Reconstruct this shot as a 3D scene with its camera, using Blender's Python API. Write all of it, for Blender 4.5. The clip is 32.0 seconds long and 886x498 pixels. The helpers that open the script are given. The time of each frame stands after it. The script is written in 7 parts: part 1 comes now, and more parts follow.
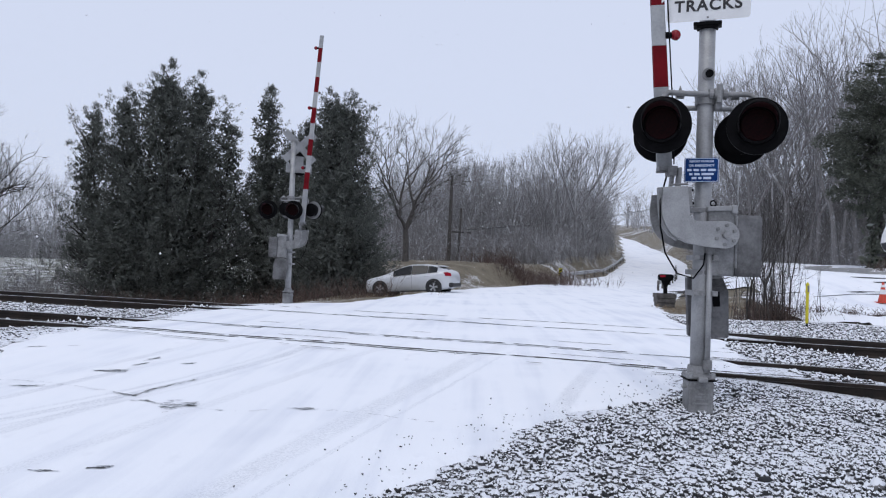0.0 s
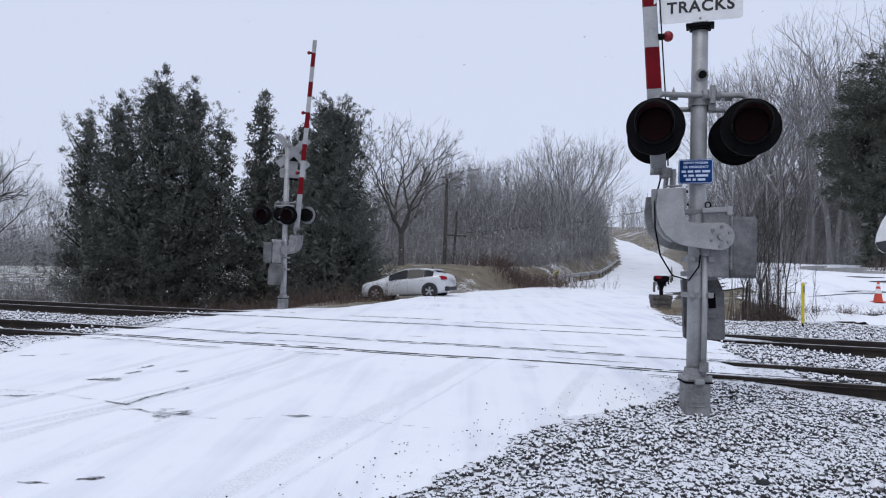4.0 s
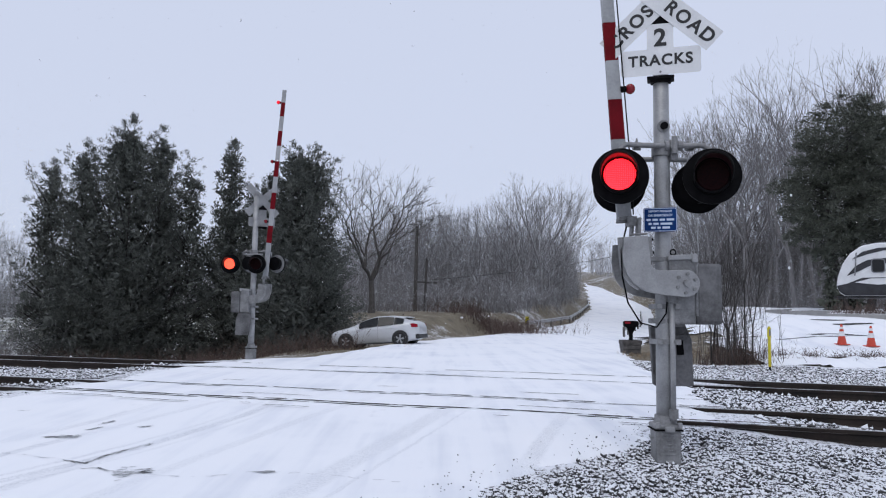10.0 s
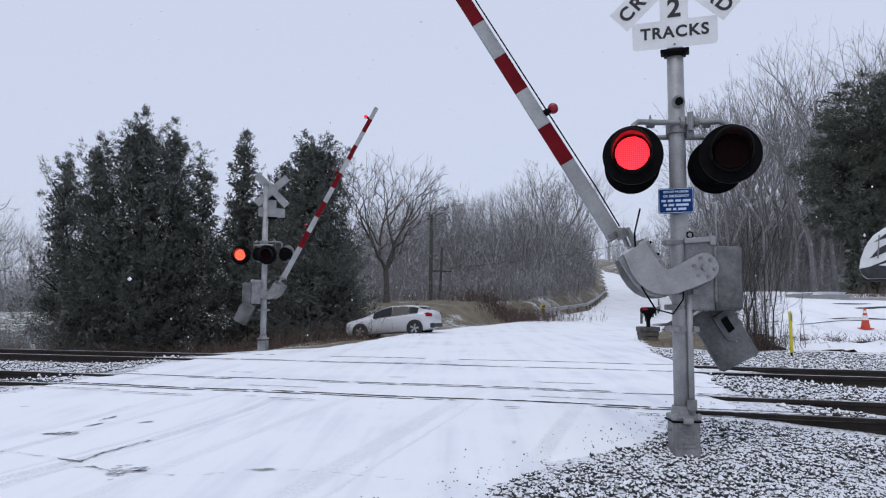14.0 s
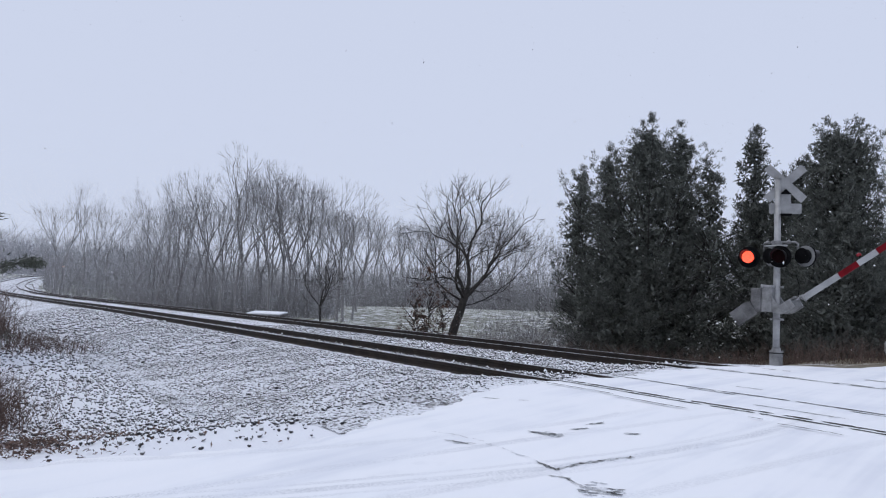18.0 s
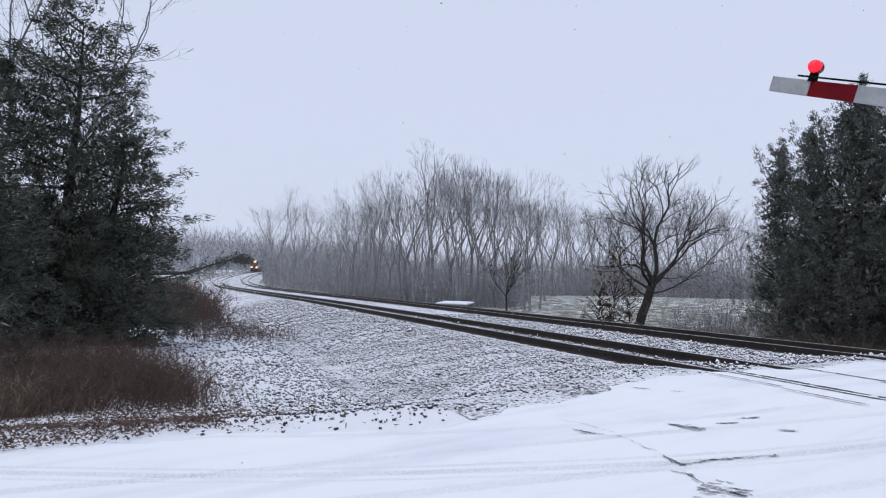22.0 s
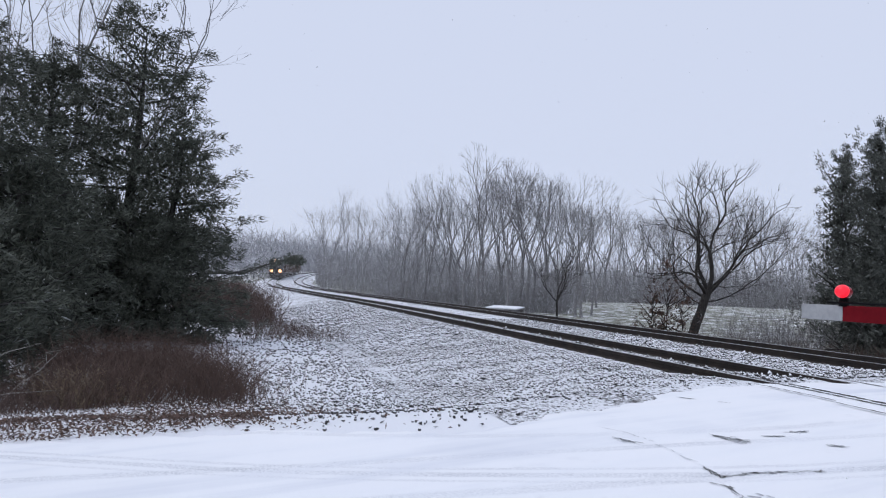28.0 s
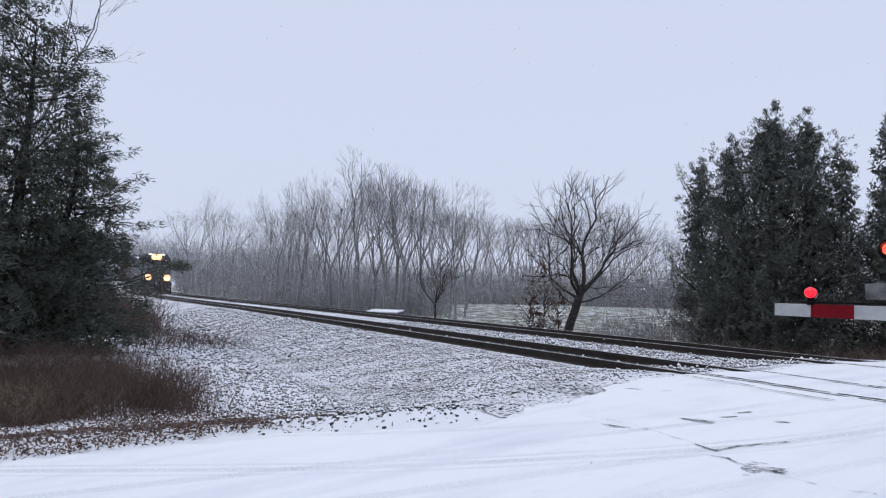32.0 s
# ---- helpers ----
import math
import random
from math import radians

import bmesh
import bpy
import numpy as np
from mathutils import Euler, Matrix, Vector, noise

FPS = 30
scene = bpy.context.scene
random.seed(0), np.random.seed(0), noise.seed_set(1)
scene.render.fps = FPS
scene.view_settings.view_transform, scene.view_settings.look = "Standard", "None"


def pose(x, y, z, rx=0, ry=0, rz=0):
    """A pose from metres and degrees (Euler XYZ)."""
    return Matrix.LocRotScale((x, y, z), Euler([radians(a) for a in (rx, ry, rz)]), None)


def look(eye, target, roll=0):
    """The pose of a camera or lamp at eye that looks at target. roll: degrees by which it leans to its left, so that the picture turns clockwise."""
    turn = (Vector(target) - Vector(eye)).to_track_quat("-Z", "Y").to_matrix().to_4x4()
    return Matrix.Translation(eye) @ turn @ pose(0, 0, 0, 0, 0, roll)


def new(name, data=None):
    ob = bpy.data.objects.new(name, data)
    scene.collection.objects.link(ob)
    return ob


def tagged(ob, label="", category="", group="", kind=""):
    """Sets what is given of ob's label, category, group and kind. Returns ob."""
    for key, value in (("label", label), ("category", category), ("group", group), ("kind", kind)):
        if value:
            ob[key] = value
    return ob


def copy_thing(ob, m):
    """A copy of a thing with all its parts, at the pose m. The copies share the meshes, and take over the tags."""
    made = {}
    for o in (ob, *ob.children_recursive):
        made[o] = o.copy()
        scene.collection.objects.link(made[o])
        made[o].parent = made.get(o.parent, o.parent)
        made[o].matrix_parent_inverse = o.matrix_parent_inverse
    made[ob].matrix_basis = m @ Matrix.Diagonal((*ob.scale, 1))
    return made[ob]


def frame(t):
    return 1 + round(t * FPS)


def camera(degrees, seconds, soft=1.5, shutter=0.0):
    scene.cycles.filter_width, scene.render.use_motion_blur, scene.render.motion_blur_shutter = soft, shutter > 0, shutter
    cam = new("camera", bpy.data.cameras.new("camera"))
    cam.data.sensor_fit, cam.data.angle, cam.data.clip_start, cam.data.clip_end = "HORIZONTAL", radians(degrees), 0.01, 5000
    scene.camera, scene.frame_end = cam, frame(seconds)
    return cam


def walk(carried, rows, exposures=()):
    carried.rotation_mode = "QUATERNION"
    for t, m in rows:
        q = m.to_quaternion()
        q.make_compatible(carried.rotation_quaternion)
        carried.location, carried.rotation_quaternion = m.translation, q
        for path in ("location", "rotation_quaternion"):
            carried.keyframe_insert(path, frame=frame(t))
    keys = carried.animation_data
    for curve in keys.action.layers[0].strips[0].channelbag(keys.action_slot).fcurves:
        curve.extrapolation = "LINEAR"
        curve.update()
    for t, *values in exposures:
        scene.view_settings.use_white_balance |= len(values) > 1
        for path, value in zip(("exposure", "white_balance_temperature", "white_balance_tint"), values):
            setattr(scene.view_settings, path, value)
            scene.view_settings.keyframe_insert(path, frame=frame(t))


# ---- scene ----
cam = camera(62.4, 32.0, 1.15)
PATH = [
    (0, (0.001, 0.24, 1.208), (-0.097, 2.237, 1.253), 2.0),
    (0.5, (-0.01, 0.246, 1.207), (-0.098, 2.244, 1.25), 2.0),
    (1, (-0.001, 0.283, 1.214), (-0.082, 2.281, 1.253), 1.9),
    (1.5, (-0.005, 0.271, 1.206), (-0.08, 2.269, 1.244), 1.9),
    (2, (0.001, 0.279, 1.207), (-0.07, 2.278, 1.245), 1.9),
    (2.5, (0.007, 0.268, 1.213), (-0.067, 2.266, 1.255), 1.7),
    (4.5, (0.017, 0.286, 1.218), (-0.071, 2.283, 1.275), 1.4),
    (5, (0.014, 0.286, 1.21), (-0.056, 2.284, 1.27), 1.4),
    (5.5, (0.016, 0.287, 1.211), (-0.032, 2.285, 1.28), 1.4),
    (6, (0.012, 0.292, 1.221), (-0.015, 2.29, 1.302), 1.4),
    (6.5, (0.012, 0.294, 1.222), (-0.001, 2.292, 1.318), 1.4),
    (7, (0.008, 0.265, 1.219), (0.001, 2.262, 1.33), 1.4),
    (7.5, (0.024, 0.281, 1.232), (0.019, 2.277, 1.356), 1.3),
    (8, (0.023, 0.273, 1.235), (0.021, 2.268, 1.375), 1.3),
    (8.5, (0.026, 0.267, 1.238), (0.026, 2.261, 1.396), 1.2),
    (9, (0.024, 0.254, 1.242), (0.022, 2.246, 1.415), 1.0),
    (9.5, (0.028, 0.25, 1.238), (0.022, 2.241, 1.419), 0.9),
    (10, (0.03, 0.285, 1.246), (0.021, 2.277, 1.429), 0.8),
    (10.5, (0.034, 0.274, 1.246), (0.026, 2.265, 1.426), 0.6),
    (11, (0.048, 0.29, 1.244), (0.047, 2.282, 1.42), 0.4),
    (11.5, (0.058, 0.302, 1.243), (0.069, 2.294, 1.414), 0.2),
    (12, (0.065, 0.307, 1.243), (0.083, 2.3, 1.411), 0.0),
    (12.5, (0.074, 0.32, 1.246), (0.087, 2.313, 1.41), 0.0),
    (13, (0.111, 0.359, 1.243), (0.109, 2.352, 1.403), -0.0),
    (13.5, (0.134, 0.454, 1.246), (0.111, 2.448, 1.4), -0.1),
    (15.5, (0.141, 0.983, 1.26), (-0.204, 2.948, 1.397), 1.1),
    (16, (0.03, 1.012, 1.326), (-0.522, 2.931, 1.45), 1.2),
    (16.5, (-0.05, 1.452, 1.251), (-0.834, 3.288, 1.377), 1.9),
    (17, (-0.004, 1.657, 1.232), (-1.002, 3.385, 1.357), 2.0),
    (17.5, (-0.082, 1.744, 1.197), (-1.249, 3.363, 1.33), 2.4),
    (18, (-0.096, 1.818, 1.189), (-1.382, 3.343, 1.331), 2.5),
    (18.5, (-0.082, 2.027, 1.179), (-1.456, 3.474, 1.322), 2.6),
    (19, (0.035, 2.083, 1.183), (-1.412, 3.457, 1.314), 2.6),
    (19.5, (0.188, 2.124, 1.173), (-1.323, 3.43, 1.284), 2.6),
    (20, (0.258, 2.284, 1.163), (-1.301, 3.534, 1.256), 2.4),
    (20.5, (0.282, 2.366, 1.172), (-1.312, 3.571, 1.255), 2.1),
    (21, (0.268, 2.379, 1.169), (-1.352, 3.55, 1.254), 1.8),
    (21.5, (0.277, 2.375, 1.177), (-1.354, 3.528, 1.266), 1.7),
    (22, (0.281, 2.377, 1.175), (-1.357, 3.52, 1.27), 1.7),
    (22.5, (0.294, 2.366, 1.177), (-1.351, 3.499, 1.269), 1.8),
    (23, (0.309, 2.336, 1.17), (-1.343, 3.46, 1.258), 1.9),
    (23.5, (0.295, 2.345, 1.168), (-1.363, 3.461, 1.247), 2.1),
    (24, (0.304, 2.336, 1.166), (-1.351, 3.457, 1.241), 2.3),
    (24.5, (0.286, 2.347, 1.166), (-1.362, 3.478, 1.241), 2.6),
    (26.5, (0.333, 2.32, 1.166), (-1.314, 3.452, 1.259), 2.8),
    (27, (0.313, 2.323, 1.177), (-1.353, 3.427, 1.274), 2.8),
    (27.5, (0.345, 2.387, 1.178), (-1.346, 3.449, 1.278), 2.9),
    (28, (0.37, 2.435, 1.177), (-1.345, 3.459, 1.277), 2.8),
    (28.5, (0.368, 2.397, 1.175), (-1.365, 3.39, 1.273), 2.5),
    (29, (0.327, 2.143, 1.162), (-1.414, 3.122, 1.258), 1.9),
    (29.5, (0.254, 1.857, 1.161), (-1.486, 2.839, 1.258), 1.3),
    (30, (0.102, 1.653, 1.147), (-1.625, 2.656, 1.247), 1.1),
    (30.5, (-0.009, 1.461, 1.156), (-1.705, 2.516, 1.265), 1.2),
    (31, (-0.093, 1.249, 1.162), (-1.739, 2.379, 1.28), 1.7),
    (31.5, (-0.052, 1.113, 1.163), (-1.632, 2.333, 1.287), 2.0),
    (32, (0.004, 0.953, 1.145), (-1.489, 2.277, 1.27), 2.0),
]
walk(cam, [(t, look(eye, target, roll)) for t, eye, target, roll in PATH],
     exposures=((0.0, 0.02), (6.0, 0.02), (8.0, -0.03), (12.0, -0.05), (16.0, -0.08), (17.5, -0.08), (19.5, 0.0), (32.0, 0.0)))

# ---- world and light ----
world = bpy.data.worlds.new("world")
scene.world = world
world.use_nodes = True
wn, wl = world.node_tree.nodes, world.node_tree.links
wn.clear()
w_out, w_bg = wn.new("ShaderNodeOutputWorld"), wn.new("ShaderNodeBackground")
w_sky, w_mix = wn.new("ShaderNodeTexSky"), wn.new("ShaderNodeMix")
w_scale = wn.new("ShaderNodeMix")
w_sky.sky_type, w_sky.sun_disc = "NISHITA", False
w_sky.sun_elevation, w_sky.sun_rotation = radians(42), radians(200)
w_scale.data_type, w_scale.blend_type = "RGBA", "MULTIPLY"
w_scale.inputs[0].default_value = 1.0
w_scale.inputs[7].default_value = (0.10, 0.10, 0.10, 1)
w_mix.data_type = "RGBA"
w_mix.inputs[0].default_value = 0.93                      # closed cloud deck over the clear sky
w_mix.inputs[7].default_value = (0.665, 0.726, 0.902, 1)
wl.new(w_sky.outputs[0], w_scale.inputs[6])
wl.new(w_scale.outputs[2], w_mix.inputs[6])
wl.new(w_mix.outputs[2], w_bg.inputs[0])
w_bg.inputs[1].default_value = 1.0
wl.new(w_bg.outputs[0], w_out.inputs[0])

sun = new("sun", bpy.data.lights.new("sun", "SUN"))
sun.data.energy, sun.data.angle, sun.data.color = 0.82, radians(40), (1.0, 0.97, 0.94)
sun.matrix_world = look((0, 0, 60), (14, 34, 0))
scene.view_settings.exposure = 0.0

# ---- materials ----
def nodes_of(name):
    m = bpy.data.materials.new(name)
    m.use_nodes = True
    nt = m.node_tree
    b = nt.nodes["Principled BSDF"]
    return m, nt, b

def coord(nt, kind="Object"):
    c = nt.nodes.new("ShaderNodeTexCoord")
    return c.outputs[kind]

def noise_tex(nt, vec, scale, detail=4.0, rough=0.6):
    n = nt.nodes.new("ShaderNodeTexNoise")
    n.inputs["Scale"].default_value, n.inputs["Detail"].default_value, n.inputs["Roughness"].default_value = scale, detail, rough
    nt.links.new(vec, n.inputs["Vector"])
    return n.outputs["Fac"]

def ramp(nt, fac, stops):
    r = nt.nodes.new("ShaderNodeValToRGB")
    e = r.color_ramp.elements
    while len(e) < len(stops):
        e.new(0.5)
    for el, (pos, col) in zip(e, stops):
        el.position = pos
        el.color = (*col, 1) if len(col) == 3 else col
    nt.links.new(fac, r.inputs[0])
    return r.outputs[0]

def mixc(nt, fac, a, b, blend="MIX"):
    m = nt.nodes.new("ShaderNodeMix")
    m.data_type, m.blend_type = "RGBA", blend
    for sock, val in ((m.inputs[0], fac), (m.inputs[6], a), (m.inputs[7], b)):
        if isinstance(val, (int, float)):
            sock.default_value = val
        elif isinstance(val, tuple):
            sock.default_value = (*val, 1) if len(val) == 3 else val
        else:
            nt.links.new(val, sock)
    return m.outputs[2]

def mathn(nt, op, a, b=0.0, clamp=False):
    m = nt.nodes.new("ShaderNodeMath")
    m.operation, m.use_clamp = op, clamp
    for sock, val in zip(m.inputs, (a, b)):
        if isinstance(val, (int, float)):
            sock.default_value = val
        else:
            nt.links.new(val, sock)
    return m.outputs[0]

def bump(nt, b, height, strength=0.4, dist=0.02):
    n = nt.nodes.new("ShaderNodeBump")
    n.inputs["Strength"].default_value, n.inputs["Distance"].default_value = strength, dist
    nt.links.new(height, n.inputs["Height"])
    nt.links.new(n.outputs[0], b.inputs["Normal"])

def upward(nt):
    g = nt.nodes.new("ShaderNodeNewGeometry")
    s = nt.nodes.new("ShaderNodeSeparateXYZ")
    nt.links.new(g.outputs["Normal"], s.inputs[0])
    return s.outputs[2]

def worn(name, col, col2, scale=6.0, rough=0.6, metal=0.0, fine=60.0, bmp=0.15, snow=0.0, gloss=0.5):
    """Two-scale worn surface, with snow lying on its upward faces where asked."""
    m, nt, b = nodes_of(name)
    v = coord(nt)
    big, small = noise_tex(nt, v, scale), noise_tex(nt, v, fine, 3.0)
    f = mathn(nt, "ADD", mathn(nt, "MULTIPLY", big, 0.7), mathn(nt, "MULTIPLY", small, 0.3))
    c = ramp(nt, f, [(0.36, col), (0.64, col2)])
    if snow:
        up = upward(nt)
        k = mathn(nt, "ADD", up, mathn(nt, "MULTIPLY", mathn(nt, "SUBTRACT", small, 0.5), 1.2))
        k = mathn(nt, "MULTIPLY", mathn(nt, "SUBTRACT", k, 1.0 - snow), 4.0, clamp=True)
        c = mixc(nt, k, c, (0.80, 0.82, 0.86))
    nt.links.new(c, b.inputs["Base Color"])
    b.inputs["Roughness"].default_value, b.inputs["Metallic"].default_value = rough, metal
    b.inputs["Specular IOR Level"].default_value = gloss
    if bmp:
        bump(nt, b, f, bmp, 0.01)
    return m

def snow_material():
    m, nt, b = nodes_of("snow")
    v = coord(nt)
    big, mid, fine = noise_tex(nt, v, 0.35), noise_tex(nt, v, 3.0), noise_tex(nt, v, 45.0, 5.0)
    # faint streaks along the lane where wheels have passed
    mp = nt.nodes.new("ShaderNodeMapping")
    mp.inputs["Rotation"].default_value = (0, 0, radians(22))
    mp.inputs["Scale"].default_value = (1.6, 0.07, 1.0)
    nt.links.new(v, mp.inputs[0])
    streak = noise_tex(nt, mp.outputs[0], 1.5, 5.0)
    c = ramp(nt, mathn(nt, "ADD", mathn(nt, "MULTIPLY", big, 0.5), mathn(nt, "MULTIPLY", streak, 0.5)),
             [(0.34, (0.70, 0.73, 0.80)), (0.5, (0.86, 0.88, 0.92)), (0.7, (0.90, 0.91, 0.94))])
    # thin spots where the dark surface greys through
    thin = mathn(nt, "MULTIPLY", mathn(nt, "SUBTRACT", mathn(nt, "ADD", mathn(nt, "MULTIPLY", streak, 0.6), mathn(nt, "MULTIPLY", mid, 0.4)), 0.60), 5.0, clamp=True)
    c = mixc(nt, mathn(nt, "MULTIPLY", thin, 0.5), c, (0.50, 0.53, 0.60))
    # wheel tracks: one set swings in from the side, the other runs along the lane
    sep = nt.nodes.new("ShaderNodeSeparateXYZ")
    nt.links.new(v, sep.inputs[0])
    dy = mathn(nt, "SUBTRACT", sep.outputs[1], 7.0)
    wander = mathn(nt, "MULTIPLY", mathn(nt, "SUBTRACT", mid, 0.5), 0.07)
    swing = mathn(nt, "MULTIPLY", dy, mathn(nt, "SUBTRACT", 0.45, mathn(nt, "MULTIPLY", dy, 0.05)))
    off_a = mathn(nt, "ADD", mathn(nt, "SUBTRACT", mathn(nt, "ADD", sep.outputs[0], 3.33), swing), wander)
    off_b = mathn(nt, "ADD", mathn(nt, "SUBTRACT", mathn(nt, "ADD", sep.outputs[0], 0.86), mathn(nt, "MULTIPLY", dy, 0.29)), wander)
    grit = noise_tex(nt, v, 52.0, 7.0, 0.78)
    worn_off = mathn(nt, "MULTIPLY", mathn(nt, "SUBTRACT", mathn(nt, "ADD", mathn(nt, "MULTIPLY", grit, 0.8), mathn(nt, "MULTIPLY", streak, 0.3)), 0.50), 7.0, clamp=True)
    worn_off = mathn(nt, "MULTIPLY", worn_off, mathn(nt, "MULTIPLY", mathn(nt, "SUBTRACT", 13.5, sep.outputs[1]), 0.22, clamp=True))
    for off, at_x, half_w, depth in ((off_a, 0.0, 0.09, 0.50), (off_a, -0.20, 0.05, 0.36), (off_a, 0.20, 0.04, 0.28), (off_a, -1.55, 0.10, 0.28), (off_b, 0.0, 0.16, 0.36), (off_b, 0.30, 0.03, 0.35),
                                     (off_b, -1.50, 0.10, 0.30), (off_b, -2.37, 0.11, 0.32), (off_b, 1.62, 0.12, 0.35), (off_b, -3.4, 0.09, 0.4)):
        d = mathn(nt, "ABSOLUTE", mathn(nt, "SUBTRACT", off, at_x))
        band = mathn(nt, "MULTIPLY", mathn(nt, "SUBTRACT", 1.0, mathn(nt, "DIVIDE", d, half_w)), 2.4, clamp=True)
        band = mathn(nt, "MULTIPLY", mathn(nt, "MULTIPLY", band, depth), worn_off)
        c = mixc(nt, band, c, (0.34, 0.365, 0.42))
    nt.links.new(c, b.inputs["Base Color"])
    b.inputs["Roughness"].default_value = 0.75
    h = mathn(nt, "ADD", mathn(nt, "MULTIPLY", mid, 0.6), mathn(nt, "MULTIPLY", fine, 0.4))
    bump(nt, b, h, 0.35, 0.03)
    return m

def ground_material():
    m, nt, b = nodes_of("winter_ground")
    v = coord(nt)
    big, mid, fine, tiny = noise_tex(nt, v, 0.09), noise_tex(nt, v, 0.9), noise_tex(nt, v, 9.0, 6.0), noise_tex(nt, v, 40.0)
    grass = ramp(nt, mathn(nt, "ADD", mathn(nt, "MULTIPLY", mid, 0.5), mathn(nt, "MULTIPLY", fine, 0.5)),
                 [(0.3, (0.065, 0.055, 0.041)), (0.5, (0.165, 0.140, 0.098)), (0.72, (0.26, 0.225, 0.160))])
    k = mathn(nt, "ADD", mathn(nt, "ADD", mathn(nt, "MULTIPLY", big, 0.45), mathn(nt, "MULTIPLY", mid, 0.3)), mathn(nt, "MULTIPLY", fine, 0.25))
    k = mathn(nt, "MULTIPLY", mathn(nt, "SUBTRACT", k, 0.525), 14.0, clamp=True)
    c = mixc(nt, mathn(nt, "MULTIPLY", k, 0.9), grass, (0.78, 0.80, 0.85))
    # pale green-grey pasture, half under snow, west of the cedars
    sep = nt.nodes.new("ShaderNodeSeparateXYZ")
    nt.links.new(v, sep.inputs[0])
    lane = mathn(nt, "MULTIPLY", mathn(nt, "SUBTRACT", mathn(nt, "ADD", sep.outputs[1], mathn(nt, "MULTIPLY", mid, 6.0)), 43.0), 0.25, clamp=True)
    lane = mathn(nt, "MULTIPLY", lane, mathn(nt, "MULTIPLY", mathn(nt, "SUBTRACT", -11.0, sep.outputs[0]), 0.2, clamp=True))
    sward = ramp(nt, mathn(nt, "ADD", mathn(nt, "MULTIPLY", mid, 0.70), mathn(nt, "MULTIPLY", fine, 0.30)), [(0.42, (0.12, 0.115, 0.085)), (0.50, (0.24, 0.25, 0.205)), (0.54, (0.36, 0.38, 0.35)), (0.57, (0.78, 0.80, 0.83))])
    c = mixc(nt, lane, c, sward)
    nt.links.new(c, b.inputs["Base Color"])
    b.inputs["Roughness"].default_value = 0.9
    bump(nt, b, mathn(nt, "ADD", fine, mathn(nt, "MULTIPLY", tiny, 0.5)), 0.8, 0.06)
    return m

def gravel_material(name, cover, scale=17.0, relief=0.6):
    """Crushed stone with snow caught between and on the stones; cover sets how much snow."""
    m, nt, b = nodes_of(name)
    v = coord(nt)
    cell = nt.nodes.new("ShaderNodeTexVoronoi")
    cell.inputs["Scale"].default_value = scale
    nt.links.new(v, cell.inputs["Vector"])
    big, mid = noise_tex(nt, v, 0.6), noise_tex(nt, v, 19.0, 5.0)
    tone = ramp(nt, cell.outputs["Color"], [(0.2, (0.035, 0.035, 0.038)), (0.8, (0.17, 0.165, 0.165))])
    k = mathn(nt, "ADD", mathn(nt, "MULTIPLY", mid, 0.75), mathn(nt, "MULTIPLY", big, 0.35))
    k = mathn(nt, "MULTIPLY", mathn(nt, "SUBTRACT", k, 1.0 - cover), 16.0, clamp=True)
    nt.links.new(mixc(nt, k, tone, (0.80, 0.82, 0.87)), b.inputs["Base Color"])
    b.inputs["Roughness"].default_value = 0.85
    bump(nt, b, mathn(nt, "ADD", mathn(nt, "MULTIPLY", cell.outputs["Distance"], -1.0), mid), relief, 0.04)
    return m

def stone_material(name, bare=0.52, edge=7.0):
    """Crushed stone whose upper faces hold snow; bare sets how much stone shows."""
    m, nt, b = nodes_of(name)
    g = nt.nodes.new("ShaderNodeNewGeometry")
    v = coord(nt)
    fine = noise_tex(nt, v, 55.0)
    tone = ramp(nt, g.outputs["Random Per Island"], [(0.0, (0.018, 0.018, 0.020)), (0.7, (0.065, 0.065, 0.068)), (1.0, (0.19, 0.185, 0.18))])
    up = upward(nt)
    k = mathn(nt, "ADD", up, mathn(nt, "MULTIPLY", mathn(nt, "SUBTRACT", fine, 0.5), 1.3))
    k = mathn(nt, "ADD", k, mathn(nt, "MULTIPLY", mathn(nt, "SUBTRACT", g.outputs["Random Per Island"], 0.5), 0.5))
    k = mathn(nt, "MULTIPLY", mathn(nt, "SUBTRACT", k, bare), edge, clamp=True)
    nt.links.new(mixc(nt, k, tone, (0.82, 0.84, 0.88)), b.inputs["Base Color"])
    b.inputs["Roughness"].default_value = 0.8
    return m

def leaf_material(name, dark, light, snow=0.25):
    m, nt, b = nodes_of(name)
    g = nt.nodes.new("ShaderNodeNewGeometry")
    v = coord(nt)
    big = noise_tex(nt, v, 0.8)
    f = mathn(nt, "ADD", mathn(nt, "MULTIPLY", g.outputs["Random Per Island"], 0.6), mathn(nt, "MULTIPLY", big, 0.4))
    c = ramp(nt, f, [(0.2, dark), (0.75, light)])
    k = mathn(nt, "MULTIPLY", mathn(nt, "SUBTRACT", mathn(nt, "ADD", g.outputs["Random Per Island"], mathn(nt, "MULTIPLY", big, 0.3)), 1.15 - snow), 6.0, clamp=True)
    c = mixc(nt, mathn(nt, "MULTIPLY", k, 0.75), c, (0.62, 0.65, 0.70))
    nt.links.new(c, b.inputs["Base Color"])
    b.inputs["Roughness"].default_value = 0.8
    return m

